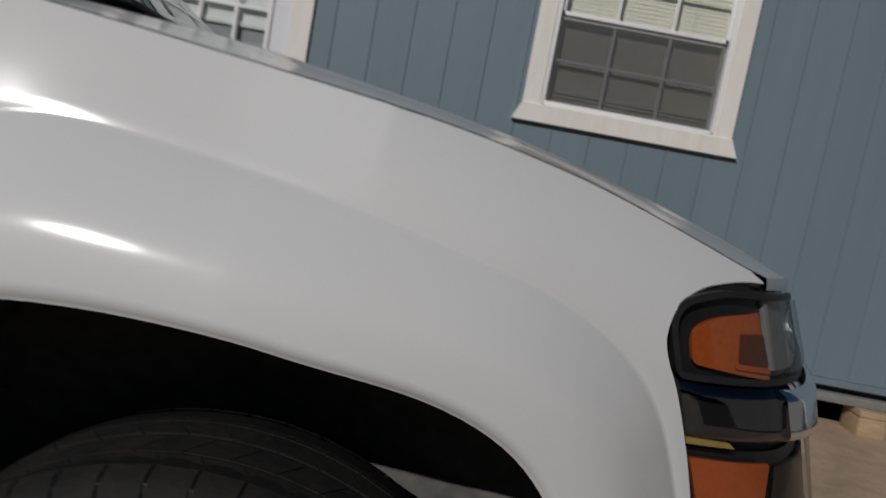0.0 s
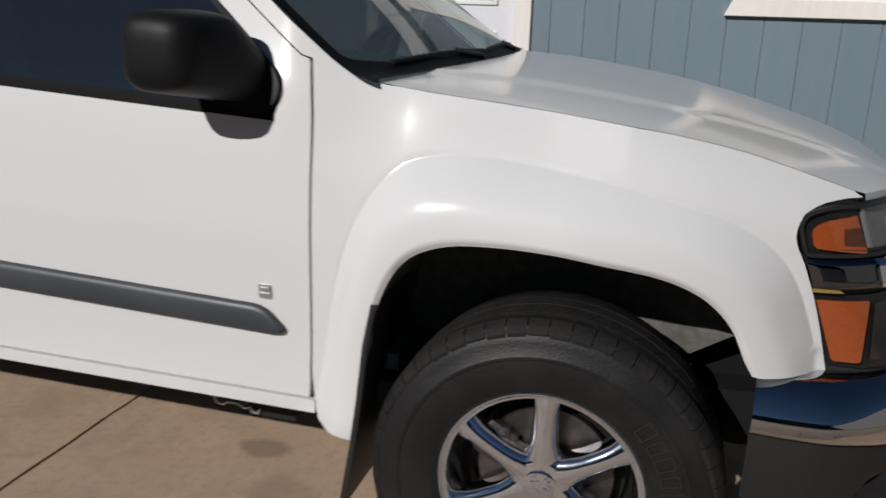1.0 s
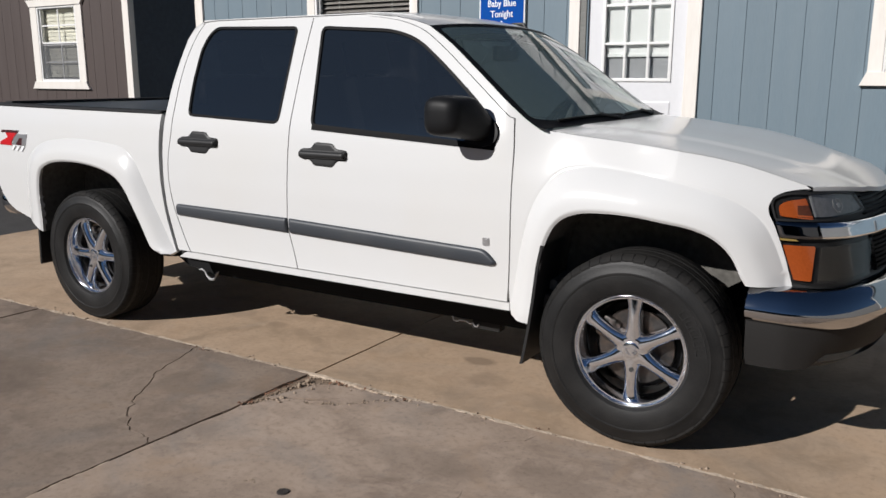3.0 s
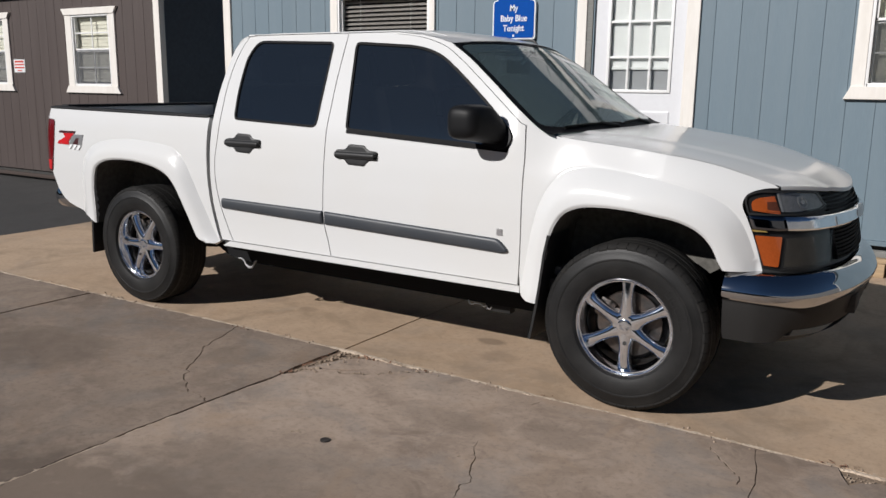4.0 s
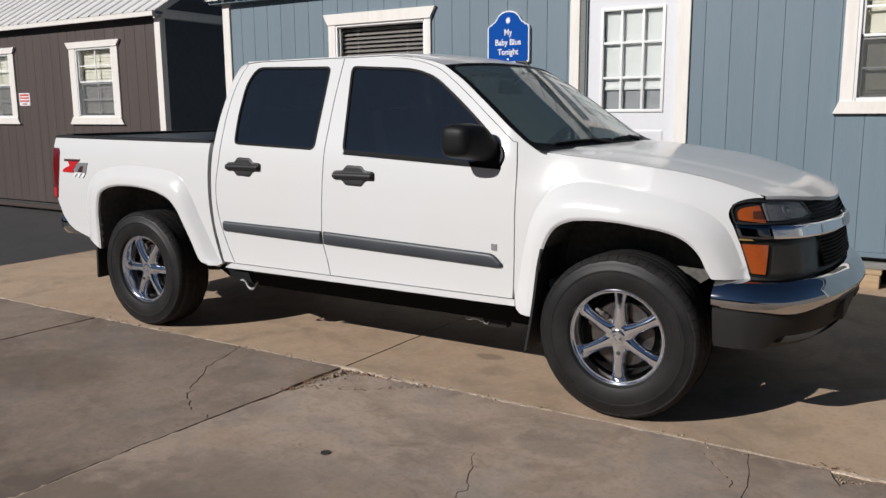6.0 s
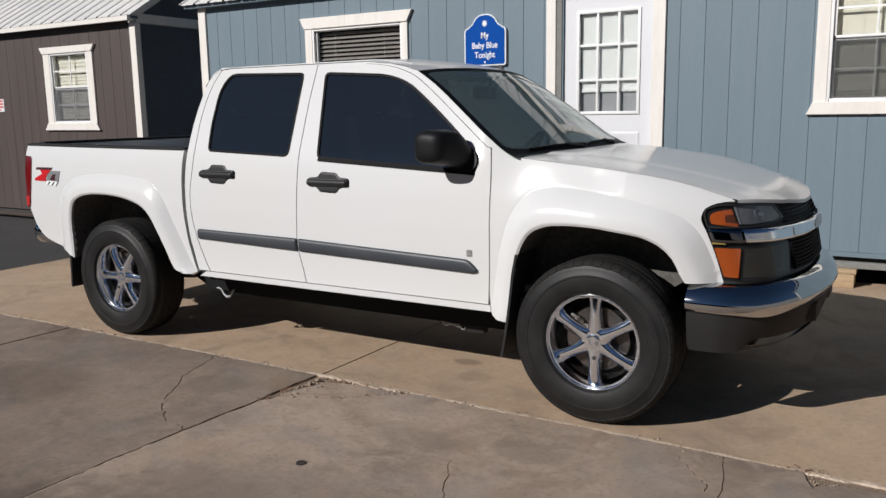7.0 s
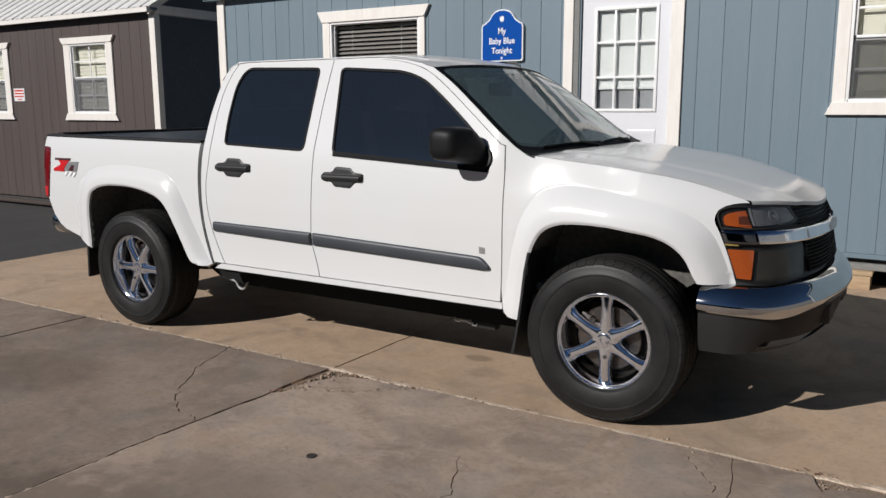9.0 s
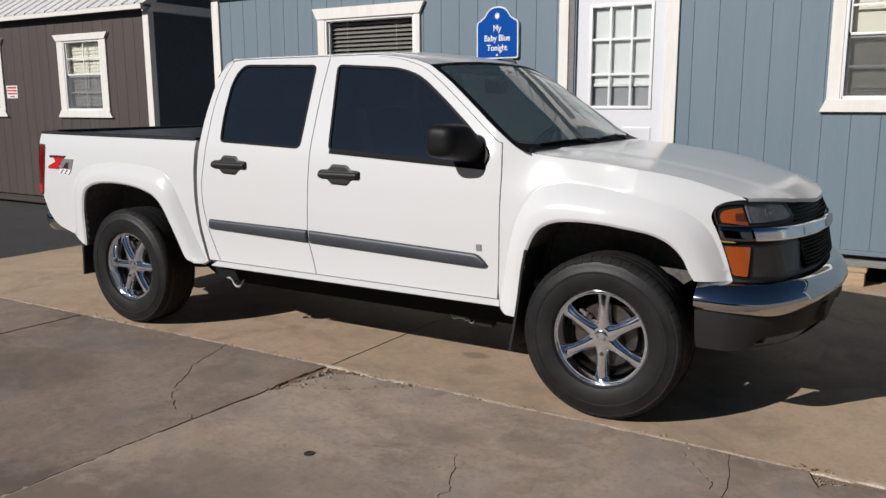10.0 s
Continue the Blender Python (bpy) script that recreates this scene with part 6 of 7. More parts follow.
def bar_at(u, v):
    q = 0.006 + (NU - 0.012) * u
    k = min(q, NU - q)
    prof = float(np.interp(v, [0, 0.06, 0.16, 0.84, 0.94, 1.0], [0.0, 0.009, 0.012, 0.012, 0.009, 0.0]))
    swell = float(np.interp(k, [0.006, 0.02, 0.139, 0.148], [0.25, 0.5, 0.5, 1.0]))
    return nose(0.002 * swell - 0.004 * (1 - swell) + prof * swell)(q, bar_lo(q) - 0.004 + v * 0.057)


BAR_END = 0.14 / NU
bar = part("grille_bar", sheet(90, 10, lambda u, v: bar_at(BAR_END + (1 - 2 * BAR_END) * u, v)), BRIGHT_CHROME, truck, "broad chrome bar across the grille", smooth=60)
# bar ends in darker chrome: the dark reflection is painted in
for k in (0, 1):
    part("bar_end", sheet(20, 10, lambda u, v: bar_at(k * (1 - BAR_END) + BAR_END * u, v)), DARK_REFLECT_CHROME, bar, "chrome bar end, dark reflection put into its colour", smooth=60)
for u in (0.47, NU - 0.47):
    front("bar_clip", rect(u - 0.006, u + 0.010, 0.842, 0.878), BADGE_GREY, bar, off=0.0155, step=0.02, lip=0.006, s=-1)
front("grille_emblem", fillet([(NU / 2 - 0.12, 0.848), (NU / 2 - 0.05, 0.838), (NU / 2 + 0.05, 0.838), (NU / 2 + 0.12, 0.848), (NU / 2 + 0.12, 0.878), (NU / 2 + 0.05, 0.890), (NU / 2 - 0.05, 0.890), (NU / 2 - 0.12, 0.878)], 0.006), BADGE_GREY, bar, off=0.0165, step=0.03, lip=0.010)
# grille mesh: crossing slats above and under the bar
for z in (0.905, 0.920, 0.935, 0.950, 0.965):
    front("grille_slat", [(u, z - 0.003) for u in np.linspace(0.46, NU - 0.46, 20).tolist()] + [(u, z + 0.003) for u in np.linspace(NU - 0.46, 0.46, 20).tolist()], MATT_BLACK, grille_shell, off=-0.004, step=0.06, lip=0.014)
for z in np.linspace(0.70, 0.825, 9).tolist():
    front("grille_slat", [(u, z - 0.0035) for u in np.linspace(0.47, NU - 0.47, 20).tolist()] + [(u, z + 0.0035) for u in np.linspace(NU - 0.47, 0.47, 20).tolist()], MATT_BLACK, grille_shell, off=-0.004, step=0.06, lip=0.014)
for u in np.linspace(0.48, NU - 0.48, 32).tolist():
    front("grille_slat", rect(u - 0.003, u + 0.003, 0.70, 0.828), MATT_BLACK, grille_shell, off=-0.006, step=0.08, lip=0.012)

# front bumper: chrome blade over a dark valance
BUMP = [(0.395, -0.795), (0.47, -0.797), (0.56, -0.782), (0.68, -0.705), (0.775, -0.58), (0.845, -0.40), (0.885, -0.15), (0.893, 0.03)]
BUMP = curve_through(BUMP + [(x, 2 * YC - y) for x, y in BUMP[-2::-1]], 8)
BL = np.r_[0, np.cumsum([math.hypot(q[0] - p[0], q[1] - p[1]) for p, q in zip(BUMP, BUMP[1:])])]
BUU = float(BL[-1])


def bump_at(u, off, z):
    q = u * BUU
    at = lambda k: Vector((float(np.interp(k, BL, [p[0] for p in BUMP])), float(np.interp(k, BL, [p[1] for p in BUMP])), 0))
    t = at(min(q + 0.01, BUU)) - at(max(q - 0.01, 0))
    n = Vector((t.y, -t.x, 0)).normalized()
    p = at(q) + n * off
    return (p.x, p.y, z)


CH = [(-0.12, 0.674), (-0.075, 0.672), (-0.048, 0.663), (-0.024, 0.641), (-0.008, 0.615), (0.0, 0.594), (-0.002, 0.580), (-0.010, 0.563), (-0.022, 0.553), (-0.04, 0.55)]
CHP = curve_through(CH, 3)


def chrome_at(u, v):
    i = v * (len(CHP) - 1)
    off = float(np.interp(i, range(len(CHP)), [p[0] for p in CHP]))
    z = float(np.interp(i, range(len(CHP)), [p[1] for p in CHP]))
    k = min(u, 1 - u) * BUU
    dip = -0.018 * math.exp(-((k - 0.36) / 0.16) ** 2) * max(0.0, (0.66 - z) / 0.1)
    return bump_at(u, off, z + dip)


bumper = part("front_bumper", sheet(90, len(CHP) - 1, chrome_at), CHROME, truck, "polished chrome front bumper", smooth=60)


def valance_at(u, v):
    k = min(u, 1 - u) * BUU
    low = 0.378 + 0.055 * min(1.0, max(0.0, (k - 0.24) / 0.08))
    z = 0.556 + (low - 0.556) * v
    return bump_at(u, -0.026 - 0.030 * v ** 1.5, z)


part("valance", sheet(80, 8, valance_at), VALANCE, bumper, "dark grey plastic valance", smooth=50)
part("valance_lip", sheet(60, 3, lambda u, v: bump_at(0.03 + 0.94 * u, -0.075 - 0.05 * v, 0.40 - 0.035 * v)), UNDER, bumper)
for u in (0.62, 0.38):
    x, y, z = bump_at(u, -0.035, 0.52)
    part("tow_hook_opening", boxes(((x - 0.05, y - 0.09, 0.455), (x + 0.012, y + 0.09, 0.535)), bevel=0.008), UNDER, bumper)
part("bumper_step", sheet(50, 2, lambda u, v: bump_at(0.12 + 0.76 * u, -0.085 - 0.06 * v, 0.6745 + 0.004 * v)), BLACK_TRIM, bumper)

# bed: inner walls, black rail caps, floor, tailgate, rear bumper
for s in (-1, 1):
    cap = bmesh.new()
    prof = [(0.003, -0.003), (0.004, 0.006), (-0.003, 0.012), (-0.05, 0.015), (-0.075, 0.010), (-0.078, -0.02)]
    rows = []
    for x in np.linspace(-4.15, -2.582, 14).tolist():
        zt = 1.196 + (1.212 - 1.196) * (-2.548 - x) / 1.6
        w = half(x, zt)
        rows.append([cap.verts.new((x, YC + s * (w + a), zt + b)) for a, b in prof])
    for p, q in zip(rows, rows[1:]):
        for i in range(len(prof) - 1):
            cap.faces.new((p[i], q[i], q[i + 1], p[i + 1]))
    part("bed_rail_cap", cap, LINER, truck, "black plastic bed rail cap")
    part("bed_wall", boxes(((-4.13, YC + s * 0.70, 0.74), (-3.70, YC + s * 0.735, 1.20)), ((-3.70, YC + s * 0.70, 0.935), (-2.66, YC + s * 0.735, 1.20)), ((-2.66, YC + s * 0.70, 0.74), (-2.58, YC + s * 0.735, 1.20))), LINER, truck, smooth=None)
    y0, y1 = sorted((YC + s * 0.420, YC + s * 0.699))
    yi0, yi1 = sorted((YC + s * 0.420, YC + s * 0.434))
    part("bed_wheel_housing", boxes(((-3.70, y0, 0.938), (-2.66, y1, 0.950)), ((-3.70, yi0, 0.752), (-2.66, yi1, 0.936)), ((-3.714, y0, 0.752), (-3.702, y1, 0.950)), ((-2.658, y0, 0.752), (-2.646, y1, 0.950))), LINER, truck, "black wheel housing in the bed", smooth=None)
part("bed_floor", boxes(((-4.13, YC - 0.72, 0.72), (-3.70, YC + 0.72, 0.75)), ((-3.70, YC - 0.435, 0.72), (-2.66, YC + 0.435, 0.75)), ((-2.66, YC - 0.72, 0.72), (-2.58, YC + 0.72, 0.75))), LINER, truck, smooth=None)
part("bed_front_wall", boxes(((-2.615, YC - 0.76, 0.50), (-2.585, YC + 0.76, 1.20)), bevel=0.006), WHITE, truck)
gate = part("tailgate", boxes(((-4.19, YC - 0.66, 0.70), (-4.13, YC + 0.66, 1.215)), bevel=0.012), WHITE, truck)
part("tailgate_handle", boxes(((-4.205, YC - 0.09, 1.08), (-4.188, YC + 0.09, 1.13)), bevel=0.006), BLACK_TRIM, gate)
part("tailgate_cap", boxes(((-4.195, YC - 0.67, 1.216), (-4.125, YC + 0.67, 1.232)), bevel=0.005), LINER, gate)
RB = curve_through([(-4.00, -0.715), (-4.14, -0.722), (-4.225, -0.712), (-4.29, -0.665), (-4.325, -0.50), (-4.335, 0.03)], 6)
RB = RB + [(x, 2 * YC - y) for x, y in RB[-2::-1]]


def rear_at(u, v):
    i = u * (len(RB) - 1)
    x, y = float(np.interp(i, range(len(RB)), [p[0] for p in RB])), float(np.interp(i, range(len(RB)), [p[1] for p in RB]))
    k = 1 - 0.03 * (2 * v - 1) ** 2
    return (x * (1 - 0.006 * (2 * v - 1) ** 2), YC + (y - YC) * k, 0.660 - 0.135 * v)


part("rear_bumper", sheet(50, 8, rear_at), CHROME, truck, "chrome rear step bumper", smooth=60)
part("bumper_pad", boxes(((-4.315, YC - 0.68, 0.656), (-4.10, YC + 0.68, 0.674)), bevel=0.006), LINER, truck)

# cab back wall with its window
def back_at(u, z):
    return (-2.560 + 0.13 * max(0.0, z - 1.2) ** 1.3 + 0.03 * (u - YC) ** 2, u, z)


bw = [(YC - 0.775, 1.10), (YC + 0.775, 1.10), (YC + 0.77, 1.20), (YC + 0.63, 1.57), (YC + 0.52, 1.64), (YC - 0.52, 1.64), (YC - 0.63, 1.57), (YC - 0.77, 1.20)]
rw = fillet([(YC - 0.60, 1.24), (YC + 0.60, 1.24), (YC + 0.53, 1.60), (YC - 0.53, 1.60)], 0.06)
panel("cab_back", bw, back_at, WHITE, truck, [rw], step=0.06, flip=-1)
panel("rear_window", inset(rw, -0.004), lambda u, z: tuple(Vector(back_at(u, z)) + Vector((0.012, 0, 0))), TINT, truck, step=0.1, lip=0.0, label="tinted cab rear window", flip=-1)

# door mirrors
for s in (-1, 1):
    bm = bmesh.new()
    bmesh.ops.create_cube(bm, size=1.0)
    bmesh.ops.subdivide_edges(bm, edges=bm.edges, cuts=7, use_grid_fill=True)
    for v in bm.verts:
        c = v.co * 2
        n4 = (abs(c.x) ** 4 + abs(c.y) ** 4 + abs(c.z) ** 4) ** 0.25
        q = c * (max(abs(c.x), abs(c.y), abs(c.z)) / n4) if n4 else c
        v.co = Vector((-0.738 + q.x * 0.080 - 0.018 * q.y, YC + s * (0.915 + q.y * 0.098), 1.236 + q.z * 0.080 * (1 - 0.12 * max(0.0, q.x))))
    bmesh.ops.create_uvsphere(bm, u_segments=24, v_segments=16, radius=1.0, matrix=pose(-0.664, YC + s * 0.785, 1.178) @ Matrix.Diagonal((0.055, 0.042, 0.050, 1)))
    shell = bmesh.new()
    cloud = [shell.verts.new(v.co) for v in bm.verts]
    bm.free()
    bmesh.ops.convex_hull(shell, input=cloud)
    bmesh.ops.delete(shell, geom=[v for v in shell.verts if not v.link_faces], context="VERTS")
    mir = part("door_mirror", shell, MIRROR_BLACK, truck, "black plastic door mirror", smooth=70)
    sail = fillet([(-0.735, 1.128), (-0.640, 1.112), (-0.597, 1.130), (-0.584, 1.172), (-0.610, 1.212), (-0.705, 1.292), (-0.735, 1.30)], [0.01, 0.03, 0.03, 0.02, 0.02, 0.01, 0.01])
    panel("mirror_base", sail, on_side(s, 0.012), MIRROR_BLACK, mir, step=0.03, lip=0.02, flip=1 if s < 0 else -1)
    gl2 = boxes(((-0.818, YC + s * 0.868, 1.188), (-0.810, YC + s * 0.972, 1.285)), bevel=0.003)
    part("mirror_glass", gl2, CHROME, mir)

# ---- wheels ----
def tread_tyre():
    R = 0.375
    prof = [(-0.085, 0.214), (-0.105, 0.219), (-0.118, 0.229), (-0.125, 0.250), (-0.1275, 0.285), (-0.1265, 0.30), (-0.1285, 0.302), (-0.1285, 0.308), (-0.126, 0.311), (-0.1225, 0.335), (-0.117, 0.350), (-0.107, 0.3650), (-0.09, 0.3712)]
    prof = prof + [(0.0, 0.3722)] + [(-y, r) for y, r in prof[::-1]]
    carcass = finish("tyre", lathe(prof, 96), RUBBER, 32)
    bm = bmesh.new()
    for ring, (y0, y1, n, skew, ph) in enumerate(((-0.088, -0.050, 52, 0.010, 0.0), (-0.045, -0.005, 48, -0.012, 0.4), (0.005, 0.045, 48, 0.012, 0.1), (0.050, 0.088, 52, -0.010, 0.5))):
        for k in range(n):
            a0, a1 = 2 * math.pi * (k + ph) / n, 2 * math.pi * (k + ph + 0.965) / n
            vs = []
            for y in (y0, y1):
                sk = skew * (1 if y == y1 else -1) / R
                for a in (a0 + sk, a1 + sk):
                    for r in (0.365, R - 0.006 * (y / 0.09) ** 2):
                        vs.append(bm.verts.new((r * math.cos(a), y, r * math.sin(a))))
            for q in ((0, 1, 3, 2), (4, 6, 7, 5), (1, 5, 7, 3), (0, 4, 5, 1), (2, 3, 7, 6)):
                bm.faces.new([vs[i] for i in q])
    for s in (-1, 1):
        for k in range(52):
            a0, a1 = 2 * math.pi * k / 52, 2 * math.pi * (k + 0.935) / 52
            long = (0.345, 0.350, 0.347)[k % 3]
            lo = []
            for a in (a0, a1):
                for y, r in ((0.084, 0.3745), (0.100, 0.3708), (0.1120, 0.3635), (0.1188, 0.3550), (0.1183, long)):
                    lo.append(bm.verts.new((r * math.cos(a), s * y, r * math.sin(a))))
                for y, r in ((0.1160, long - 0.002), (0.104, 0.356), (0.084, 0.362)):
                    lo.append(bm.verts.new((r * math.cos(a), s * y, r * math.sin(a))))
            for i in range(7):
                bm.faces.new((lo[i], lo[i + 1], lo[i + 9], lo[i + 8]))
            bm.faces.new(lo[:8])
            bm.faces.new(lo[8:][::-1])
    return carcass, finish("tread", bm, TREAD, 32)


def rim_mesh():
    prof = [(-0.092, 0.222), (-0.099, 0.2215), (-0.1035, 0.2192), (-0.1045, 0.2160), (-0.1030, 0.2135), (-0.0970, 0.2122), (-0.0905, 0.2105), (-0.0955, 0.2075), (-0.0950, 0.2035), (-0.086, 0.2005), (-0.072, 0.1975), (-0.056, 0.1935), (-0.030, 0.1885)]
    return finish("wheel", lathe(prof, 96), BRIGHT_CHROME, 50)


def spoke_mesh(ang):
    bm = bmesh.new()
    rows = []
    for k in range(11):
        t = k / 10
        r = 0.035 + t * 0.170
        w = 0.027 + 0.013 * (max(0.0, t - 0.7) / 0.3) ** 2 + 0.017 * (max(0.0, 0.45 - t) / 0.45) ** 2
        y = -0.083 + 0.009 * t * t - 0.003 * math.sin(t * math.pi)
        out = [(w * a, 0.026 * (1 - math.sqrt(1 - a * a))) for a in (0.22, 0.45, 0.66, 0.83, 0.95)] + [(w, 0.05)]
        sec = [(-a, y + h) for a, h in out[::-1]] + [(0, y)] + [(a, y + h) for a, h in out]
        rows.append([bm.verts.new((r * math.cos(ang) - a * math.sin(ang), b, r * math.sin(ang) + a * math.cos(ang))) for a, b in sec])
    for p, q in zip(rows, rows[1:]):
        for i in range(12):
            bm.faces.new((p[i], q[i], q[i + 1], p[i + 1]))
    return finish("spoke", bm, BRIGHT_CHROME, 34)


(TYRE, TREADS), RIM = tread_tyre(), rim_mesh()
BARREL = finish("rim_barrel", lathe([(-0.030, 0.1885), (-0.01, 0.185), (0.03, 0.182), (0.09, 0.192), (0.10, 0.215)], 64), STEEL, 40)
SPOKES = [spoke_mesh(radians(90 + 60 * k)) for k in range(6)]
HUB = finish("hub", lathe([(-0.050, 0.074), (-0.066, 0.069), (-0.0765, 0.060), (-0.0810, 0.050), (-0.0820, 0.042), (-0.0822, 0.030)], 48), BRIGHT_CHROME, 40)
CAP = lathe([(-0.0875, 0.001), (-0.0873, 0.022), (-0.0868, 0.029), (-0.0850, 0.0325), (-0.080, 0.034)], 40)
rr = random.Random(2)
for k in range(26):
    a, r = rr.uniform(0, 6.28), 0.024 * math.sqrt(rr.random())
    bmesh.ops.create_icosphere(CAP, subdivisions=1, radius=rr.uniform(0.003, 0.005), matrix=Matrix.Translation((r * math.cos(a), -0.0865, r * math.sin(a))))
CAP = finish("hub_cap", CAP, BRIGHT_CHROME, 40)
NUT = finish("lug_hole", lathe([(-0.0872, 0.0005), (-0.0872, 0.0085), (-0.083, 0.010)], 14), UNDER, 40)
DISC = finish("brake_disc", lathe([(-0.02, 0.06), (-0.02, 0.148), (-0.005, 0.148), (0.005, 0.06)], 48), STEEL, 30)
BACKP = finish("brake_backing", lathe([(0.012, 0.02), (0.012, 0.172), (0.02, 0.172)], 40), MATT_BLACK, 30)
CALIPER = boxes(((-0.045, -0.045, 0.085), (0.045, 0.03, 0.160)), bevel=0.012)
bmesh.ops.transform(CALIPER, matrix=pose(0, 0, 0, 0, -62), verts=CALIPER.verts)
add_box(CALIPER, (-0.10, -0.048, 0.07), (-0.075, -0.03, 0.10), 0.006)
CALIPER = finish("brake_caliper", CALIPER, STEEL, 35)
LETTER = bmesh.new()
for k, (a, w) in enumerate(((10, 6), (18, 5), (26, 6), (34, 5), (42, 6))):
    for r in (0.254, 0.291):
        for j in range(4):
            a0, a1 = radians(a + w * j / 4 - w / 2), radians(a + w * (j + 1) / 4 - w / 2)
            vs = [LETTER.verts.new((q * math.cos(b), y, q * math.sin(b))) for b in (a0, a1) for q in (r, r + 0.0035) for y in (-0.1292,)]
            LETTER.faces.new((vs[0], vs[1], vs[3], vs[2]))
    for b in (radians(a - w / 2), radians(a + w / 2 - 0.6)):
        vs = [LETTER.verts.new((q * math.cos(c), -0.1293, q * math.sin(c))) for c in (b, b + radians(0.7)) for q in (0.2575, 0.291)]
        LETTER.faces.new((vs[0], vs[1], vs[3], vs[2]))
LETTER = finish("sidewall_marking", LETTER, material("pale_tyre_rubber", (0.0165, 0.0165, 0.0165), 0.6, vary=0.3, grain=200, spec=0.3), None)
for x, s, roll in ((0.0, -1, 0), (-3.2, -1, 30), (0.0, 1, 20), (-3.2, 1, 40)):
    wh = new("wheel", RIM)
    wh.parent = truck
    wh.matrix_basis = Matrix.Translation((x, YC + s * 0.75, 0.3745)) @ pose(0, 0, 0, 0, 0, 0 if s < 0 else 180) @ pose(0, 0, 0, 0, roll, 0)
    tagged(wh, "six-spoke chrome wheel with a worn all-terrain tyre")
    for me, lab in [(TYRE, "black all-terrain tyre"), (BARREL, "dull rim barrel"), (HUB, ""), (CAP, ""), (DISC, "rusty brake disc"), (BACKP, ""), (CALIPER, ""), (LETTER, "")] + [(m, "") for m in SPOKES]:
        ob = new(me.name.split(".")[0], me)
        ob.parent = wh
        if lab:
            tagged(ob, lab)
        if me is TYRE:
            tread = new("tread", TREADS)
            tread.parent = ob
            tagged(tread, "dusty worn tread blocks", kind="stuff")
    ob = new("valve_stem", NUT)
    ob.parent = wh
    ob.location = (0.006, -0.0005, -0.075)

# ---- chassis ----
for s in (-1, 1):
    rail = bmesh.new()
    rows = []
    for x, lo, hi in ((-4.15, 0.46, 0.57), (-3.55, 0.50, 0.61), (-3.05, 0.49, 0.61), (-2.72, 0.32, 0.46), (-2.55, 0.292, 0.425), (-0.55, 0.288, 0.415), (-0.30, 0.36, 0.50), (0.62, 0.42, 0.54)):
        rows.append([rail.verts.new((x, YC + s * y, z)) for y, z in ((0.47, lo), (0.56, lo), (0.56, hi), (0.47, hi))])
    for p, q in zip(rows, rows[1:]):
        for k in range(4):
            rail.faces.new((p[k], q[k], q[(k + 1) % 4], p[(k + 1) % 4]))
    rail.faces.new(rows[0])
    rail.faces.new(rows[-1][::-1])
    part("frame_rail", rail, MATT_BLACK, truck, smooth=20)
part("floor_pan", boxes(((-2.58, YC - 0.78, 0.47), (-0.35, YC + 0.78, 0.53)), bevel=0.01), UNDER, truck)
part("bed_underside", boxes(((-4.1, YC - 0.435, 0.66), (-2.6, YC + 0.435, 0.70))), UNDER, truck)
part("engine_bay", boxes(((-0.36, YC - 0.45, 0.33), (0.62, YC + 0.45, 0.95)), bevel=0.03), MATT_BLACK, truck)
part("rear_axle", tube([(-3.2, YC - 0.62, 0.372), (-3.2, YC - 0.15, 0.372), (-3.2, YC - 0.10, 0.372), (-3.2, YC + 0.10, 0.372), (-3.2, YC + 0.15, 0.372), (-3.2, YC + 0.62, 0.372)], [0.04, 0.04, 0.12, 0.12, 0.04, 0.04], 16), UNDER, truck)
part("front_axle", tube([(0.0, YC - 0.62, 0.372), (0, YC - 0.2, 0.36), (0, YC + 0.2, 0.36), (0, YC + 0.62, 0.372)], [0.035, 0.05, 0.05, 0.035], 12), UNDER, truck)
part("fuel_tank", boxes(((-2.45, YC - 0.02, 0.28), (-1.40, YC + 0.42, 0.50)), bevel=0.04), UNDER, truck)
part("gearbox", boxes(((-1.35, YC - 0.17, 0.27), (-0.35, YC + 0.17, 0.50)), bevel=0.05), UNDER, truck)
part("crossmember", boxes(((-1.38, YC - 0.46, 0.29), (-1.28, YC + 0.46, 0.40)), bevel=0.01), UNDER, truck)
part("exhaust_pipe", tube([(-0.4, YC - 0.25, 0.40), (-1.3, YC - 0.30, 0.37), (-1.5, YC - 0.32, 0.37), (-2.1, YC - 0.32, 0.37), (-2.3, YC - 0.34, 0.40), (-2.9, YC - 0.36, 0.56), (-3.4, YC - 0.36, 0.58), (-4.0, YC - 0.50, 0.50)], [0.028, 0.028, 0.08, 0.08, 0.028, 0.028, 0.028, 0.028], 14), STEEL, truck)
for s in (-1, 1):
    part("leaf_spring", tube([(-2.60, YC + s * 0.50, 0.44), (-2.9, YC + s * 0.50, 0.36), (-3.2, YC + s * 0.50, 0.335), (-3.5, YC + s * 0.50, 0.38), (-3.85, YC + s * 0.50, 0.50)], 0.022, 8), UNDER, truck)
    part("spring_hanger", boxes(((-2.66, YC + s * 0.47, 0.39), (-2.56, YC + s * 0.54, 0.48)), bevel=0.01), STEEL, truck)
    if s < 0:
        part("hanger_bracket", tube([(x, YC + s * 0.60, z) for x, z in ((-2.590, 0.318), (-2.566, 0.322), (-2.545, 0.312), (-2.530, 0.288), (-2.505, 0.272), (-2.478, 0.274), (-2.462, 0.292), (-2.452, 0.312), (-2.436, 0.322))], [0.004, 0.006, 0.004, 0.006, 0.009, 0.008, 0.005, 0.007, 0.003], 8), GALVANIZED, truck, "bent dull steel hanger bracket")
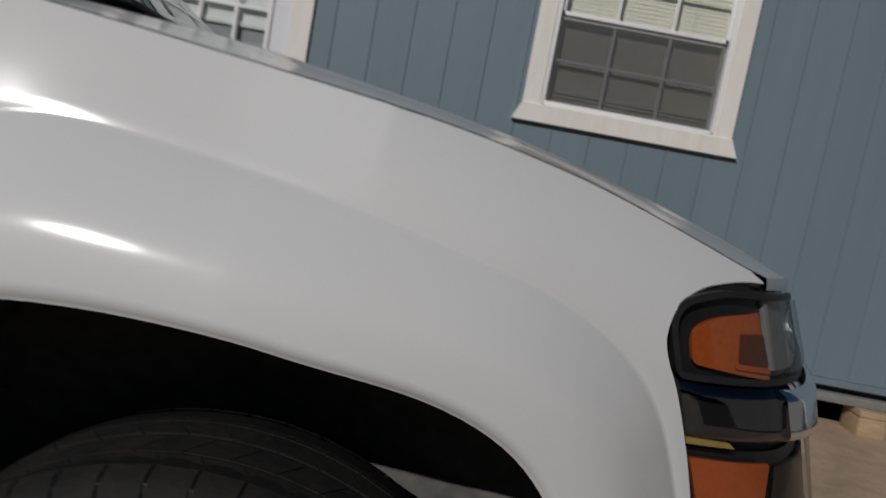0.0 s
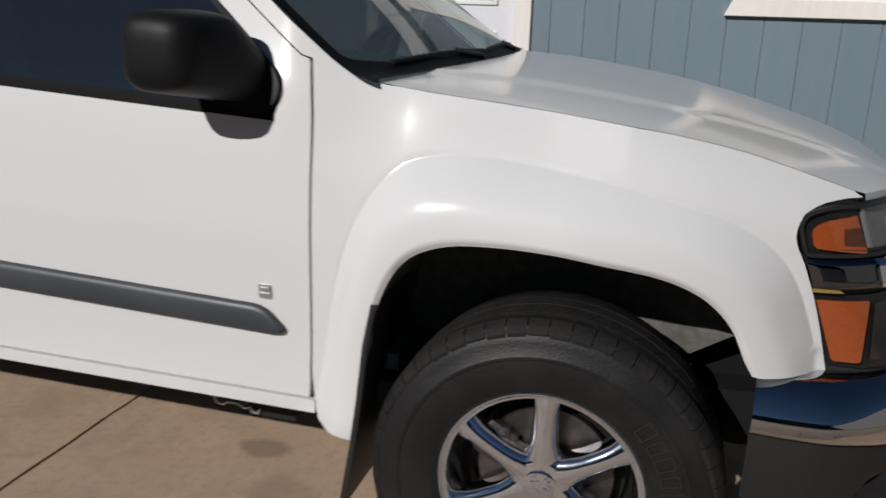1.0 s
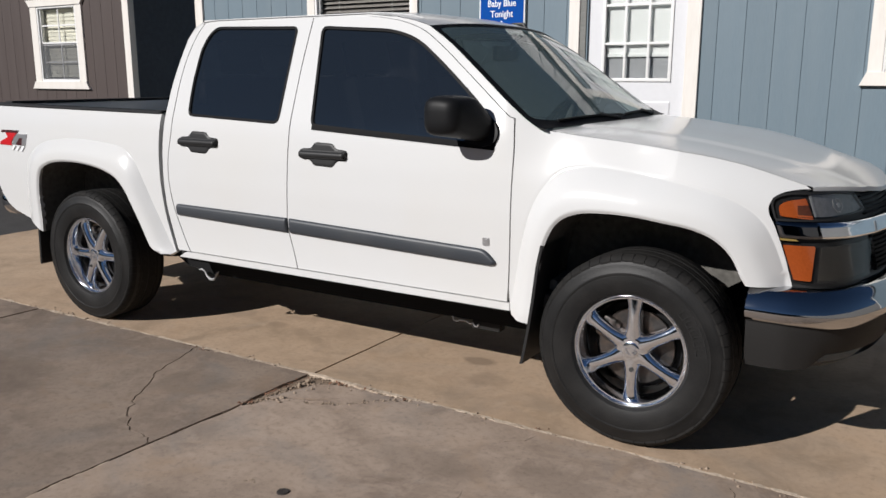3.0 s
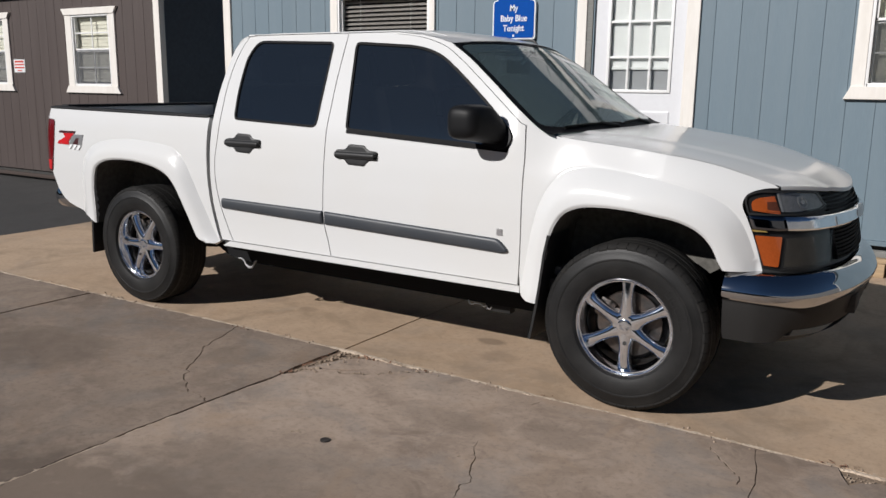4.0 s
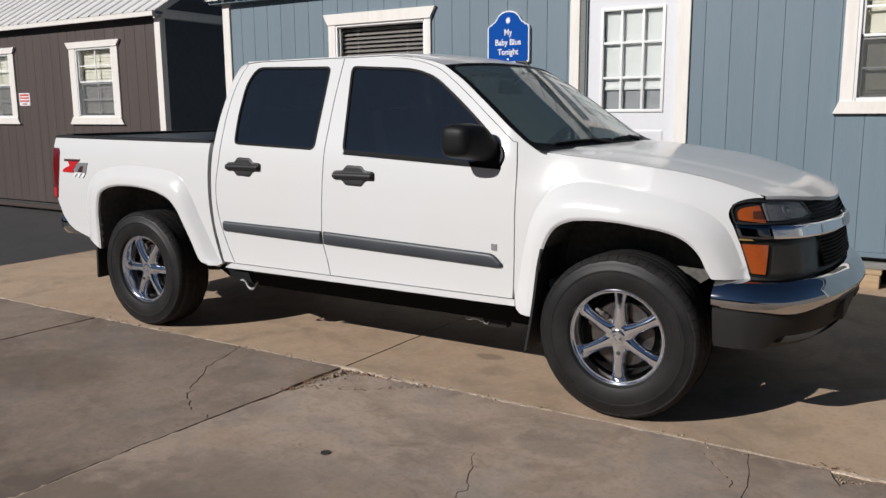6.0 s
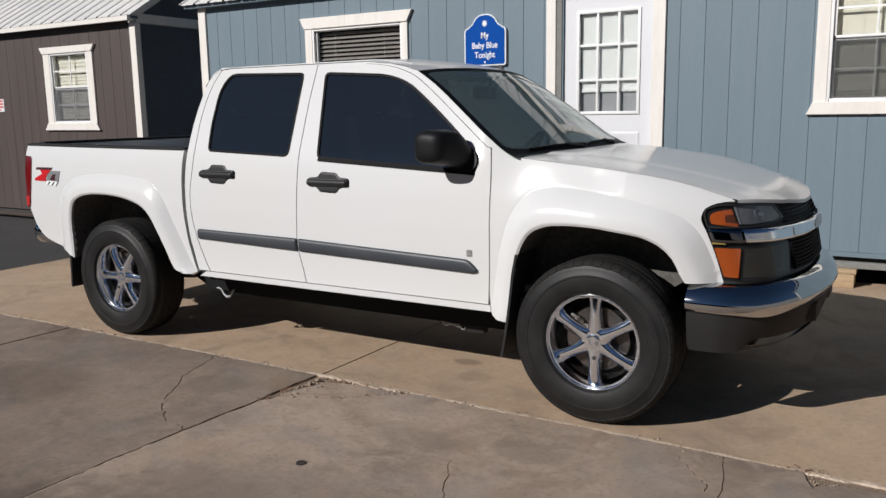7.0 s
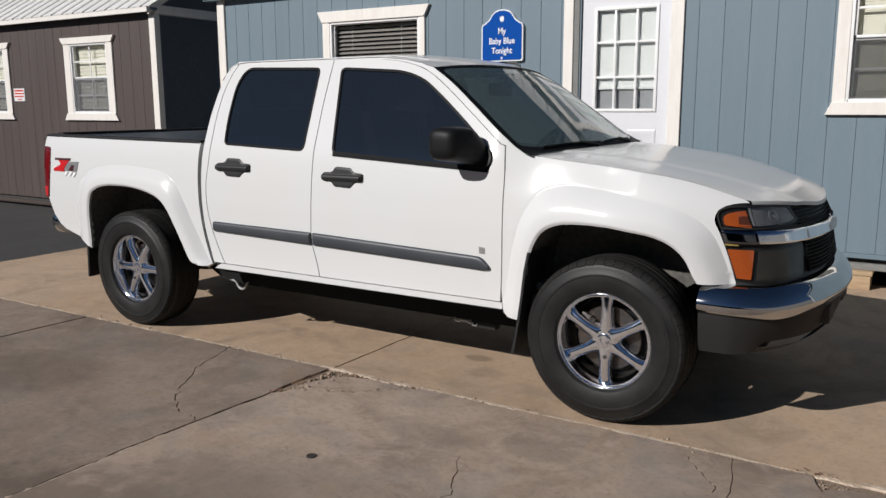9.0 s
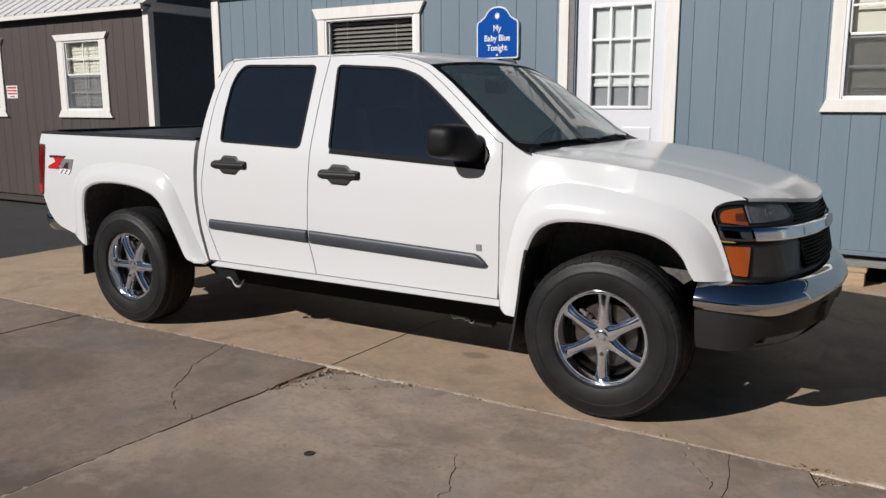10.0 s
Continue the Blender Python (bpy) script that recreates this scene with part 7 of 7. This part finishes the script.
part("step_bracket", boxes(((-0.845, YC - 0.556, 0.250), (-0.70, YC - 0.50, 0.292)), bevel=0.006), VALANCE, truck)
part("wire_clip", tube([(x, YC - 0.562, z) for x, z in ((-0.945, 0.293), (-0.938, 0.274), (-0.918, 0.271), (-0.905, 0.281), (-0.868, 0.280), (-0.852, 0.270), (-0.835, 0.277), (-0.828, 0.263), (-0.812, 0.261), (-0.806, 0.275))], 0.0035, 6), BADGE_GREY, truck, "small bright wire clip under the sill")

# ---- cab interior ----
part("dashboard", sheet(30, 10, lambda u, v: (-0.41 - 0.36 * v + 0.07 * (1 - (2 * u - 1) ** 2) * (1 - v), YC + (2 * u - 1) * 0.71, 1.155 + 0.02 * math.sin(v * 3.1) - 0.25 * max(0.0, v - 0.8) / 0.2 * 0.8)), DASH, truck)
part("cab_floor", boxes(((-2.55, YC - 0.74, 0.54), (-0.35, YC + 0.74, 0.58))), DASH, truck)
part("headliner", sheet(10, 10, lambda u, v: (-2.48 + 1.42 * u, YC + (2 * v - 1) * 0.585, 1.605 + 0.035 * (1 - (2 * v - 1) ** 2))), CLOTH, truck)
for x, n in ((-1.18, 2), (-2.05, 1)):
    for k in range(n):
        y = YC + ((-0.36, 0.36)[k] if n == 2 else 0)
        w = 0.24 if n == 2 else 0.62
        seat = part("seat", boxes(((x - 0.22, y - w, 0.60), (x + 0.27, y + w, 0.82)), bevel=0.05), CLOTH, truck)
        bm = bmesh.new()
        add_box(bm, (-0.07, -w, 0.0), (0.07, w, 0.62), 0.05, pose(x - 0.20, y, 0.78, 0, -14))
        part("backrest", bm, CLOTH, seat)
        for hy in ((0,) if n == 2 else (-0.36, 0.36)):
            bm = bmesh.new()
            add_box(bm, (-0.05, -0.13, 0.64), (0.05, 0.13, 0.82), 0.04, pose(x - 0.20, y + hy, 0.78, 0, -14))
            part("headrest", bm, CLOTH, seat)
m = pose(-0.86, YC + 0.36, 1.10, 0, -62, 0)
ring = bmesh.new()
pts = [m @ Vector((0.185 * math.cos(a), 0.185 * math.sin(a), 0)) for a in np.linspace(0, 2 * math.pi, 41).tolist()]
tube(pts, 0.014, 8, ring)
wheel_s = part("steering_wheel", ring, MATT_BLACK, truck, "dark steering wheel")
bm = bmesh.new()
for a in (0, 180, 270):
    tube([m @ Vector((0, 0, 0.02)), m @ Vector((0.18 * math.cos(radians(a + 90)), 0.18 * math.sin(radians(a + 90)), 0))], [0.035, 0.014], 8, bm)
part("wheel_spokes", bm, MATT_BLACK, wheel_s)
part("rear_view_mirror", boxes(((-0.955, YC - 0.19, 1.462), (-0.925, YC + 0.05, 1.535)), bevel=0.014), MATT_BLACK, truck)
part("mirror_stem", tube([(-0.93, YC - 0.06, 1.52), (-0.885, YC - 0.02, 1.585)], 0.012, 8), DASH, truck)
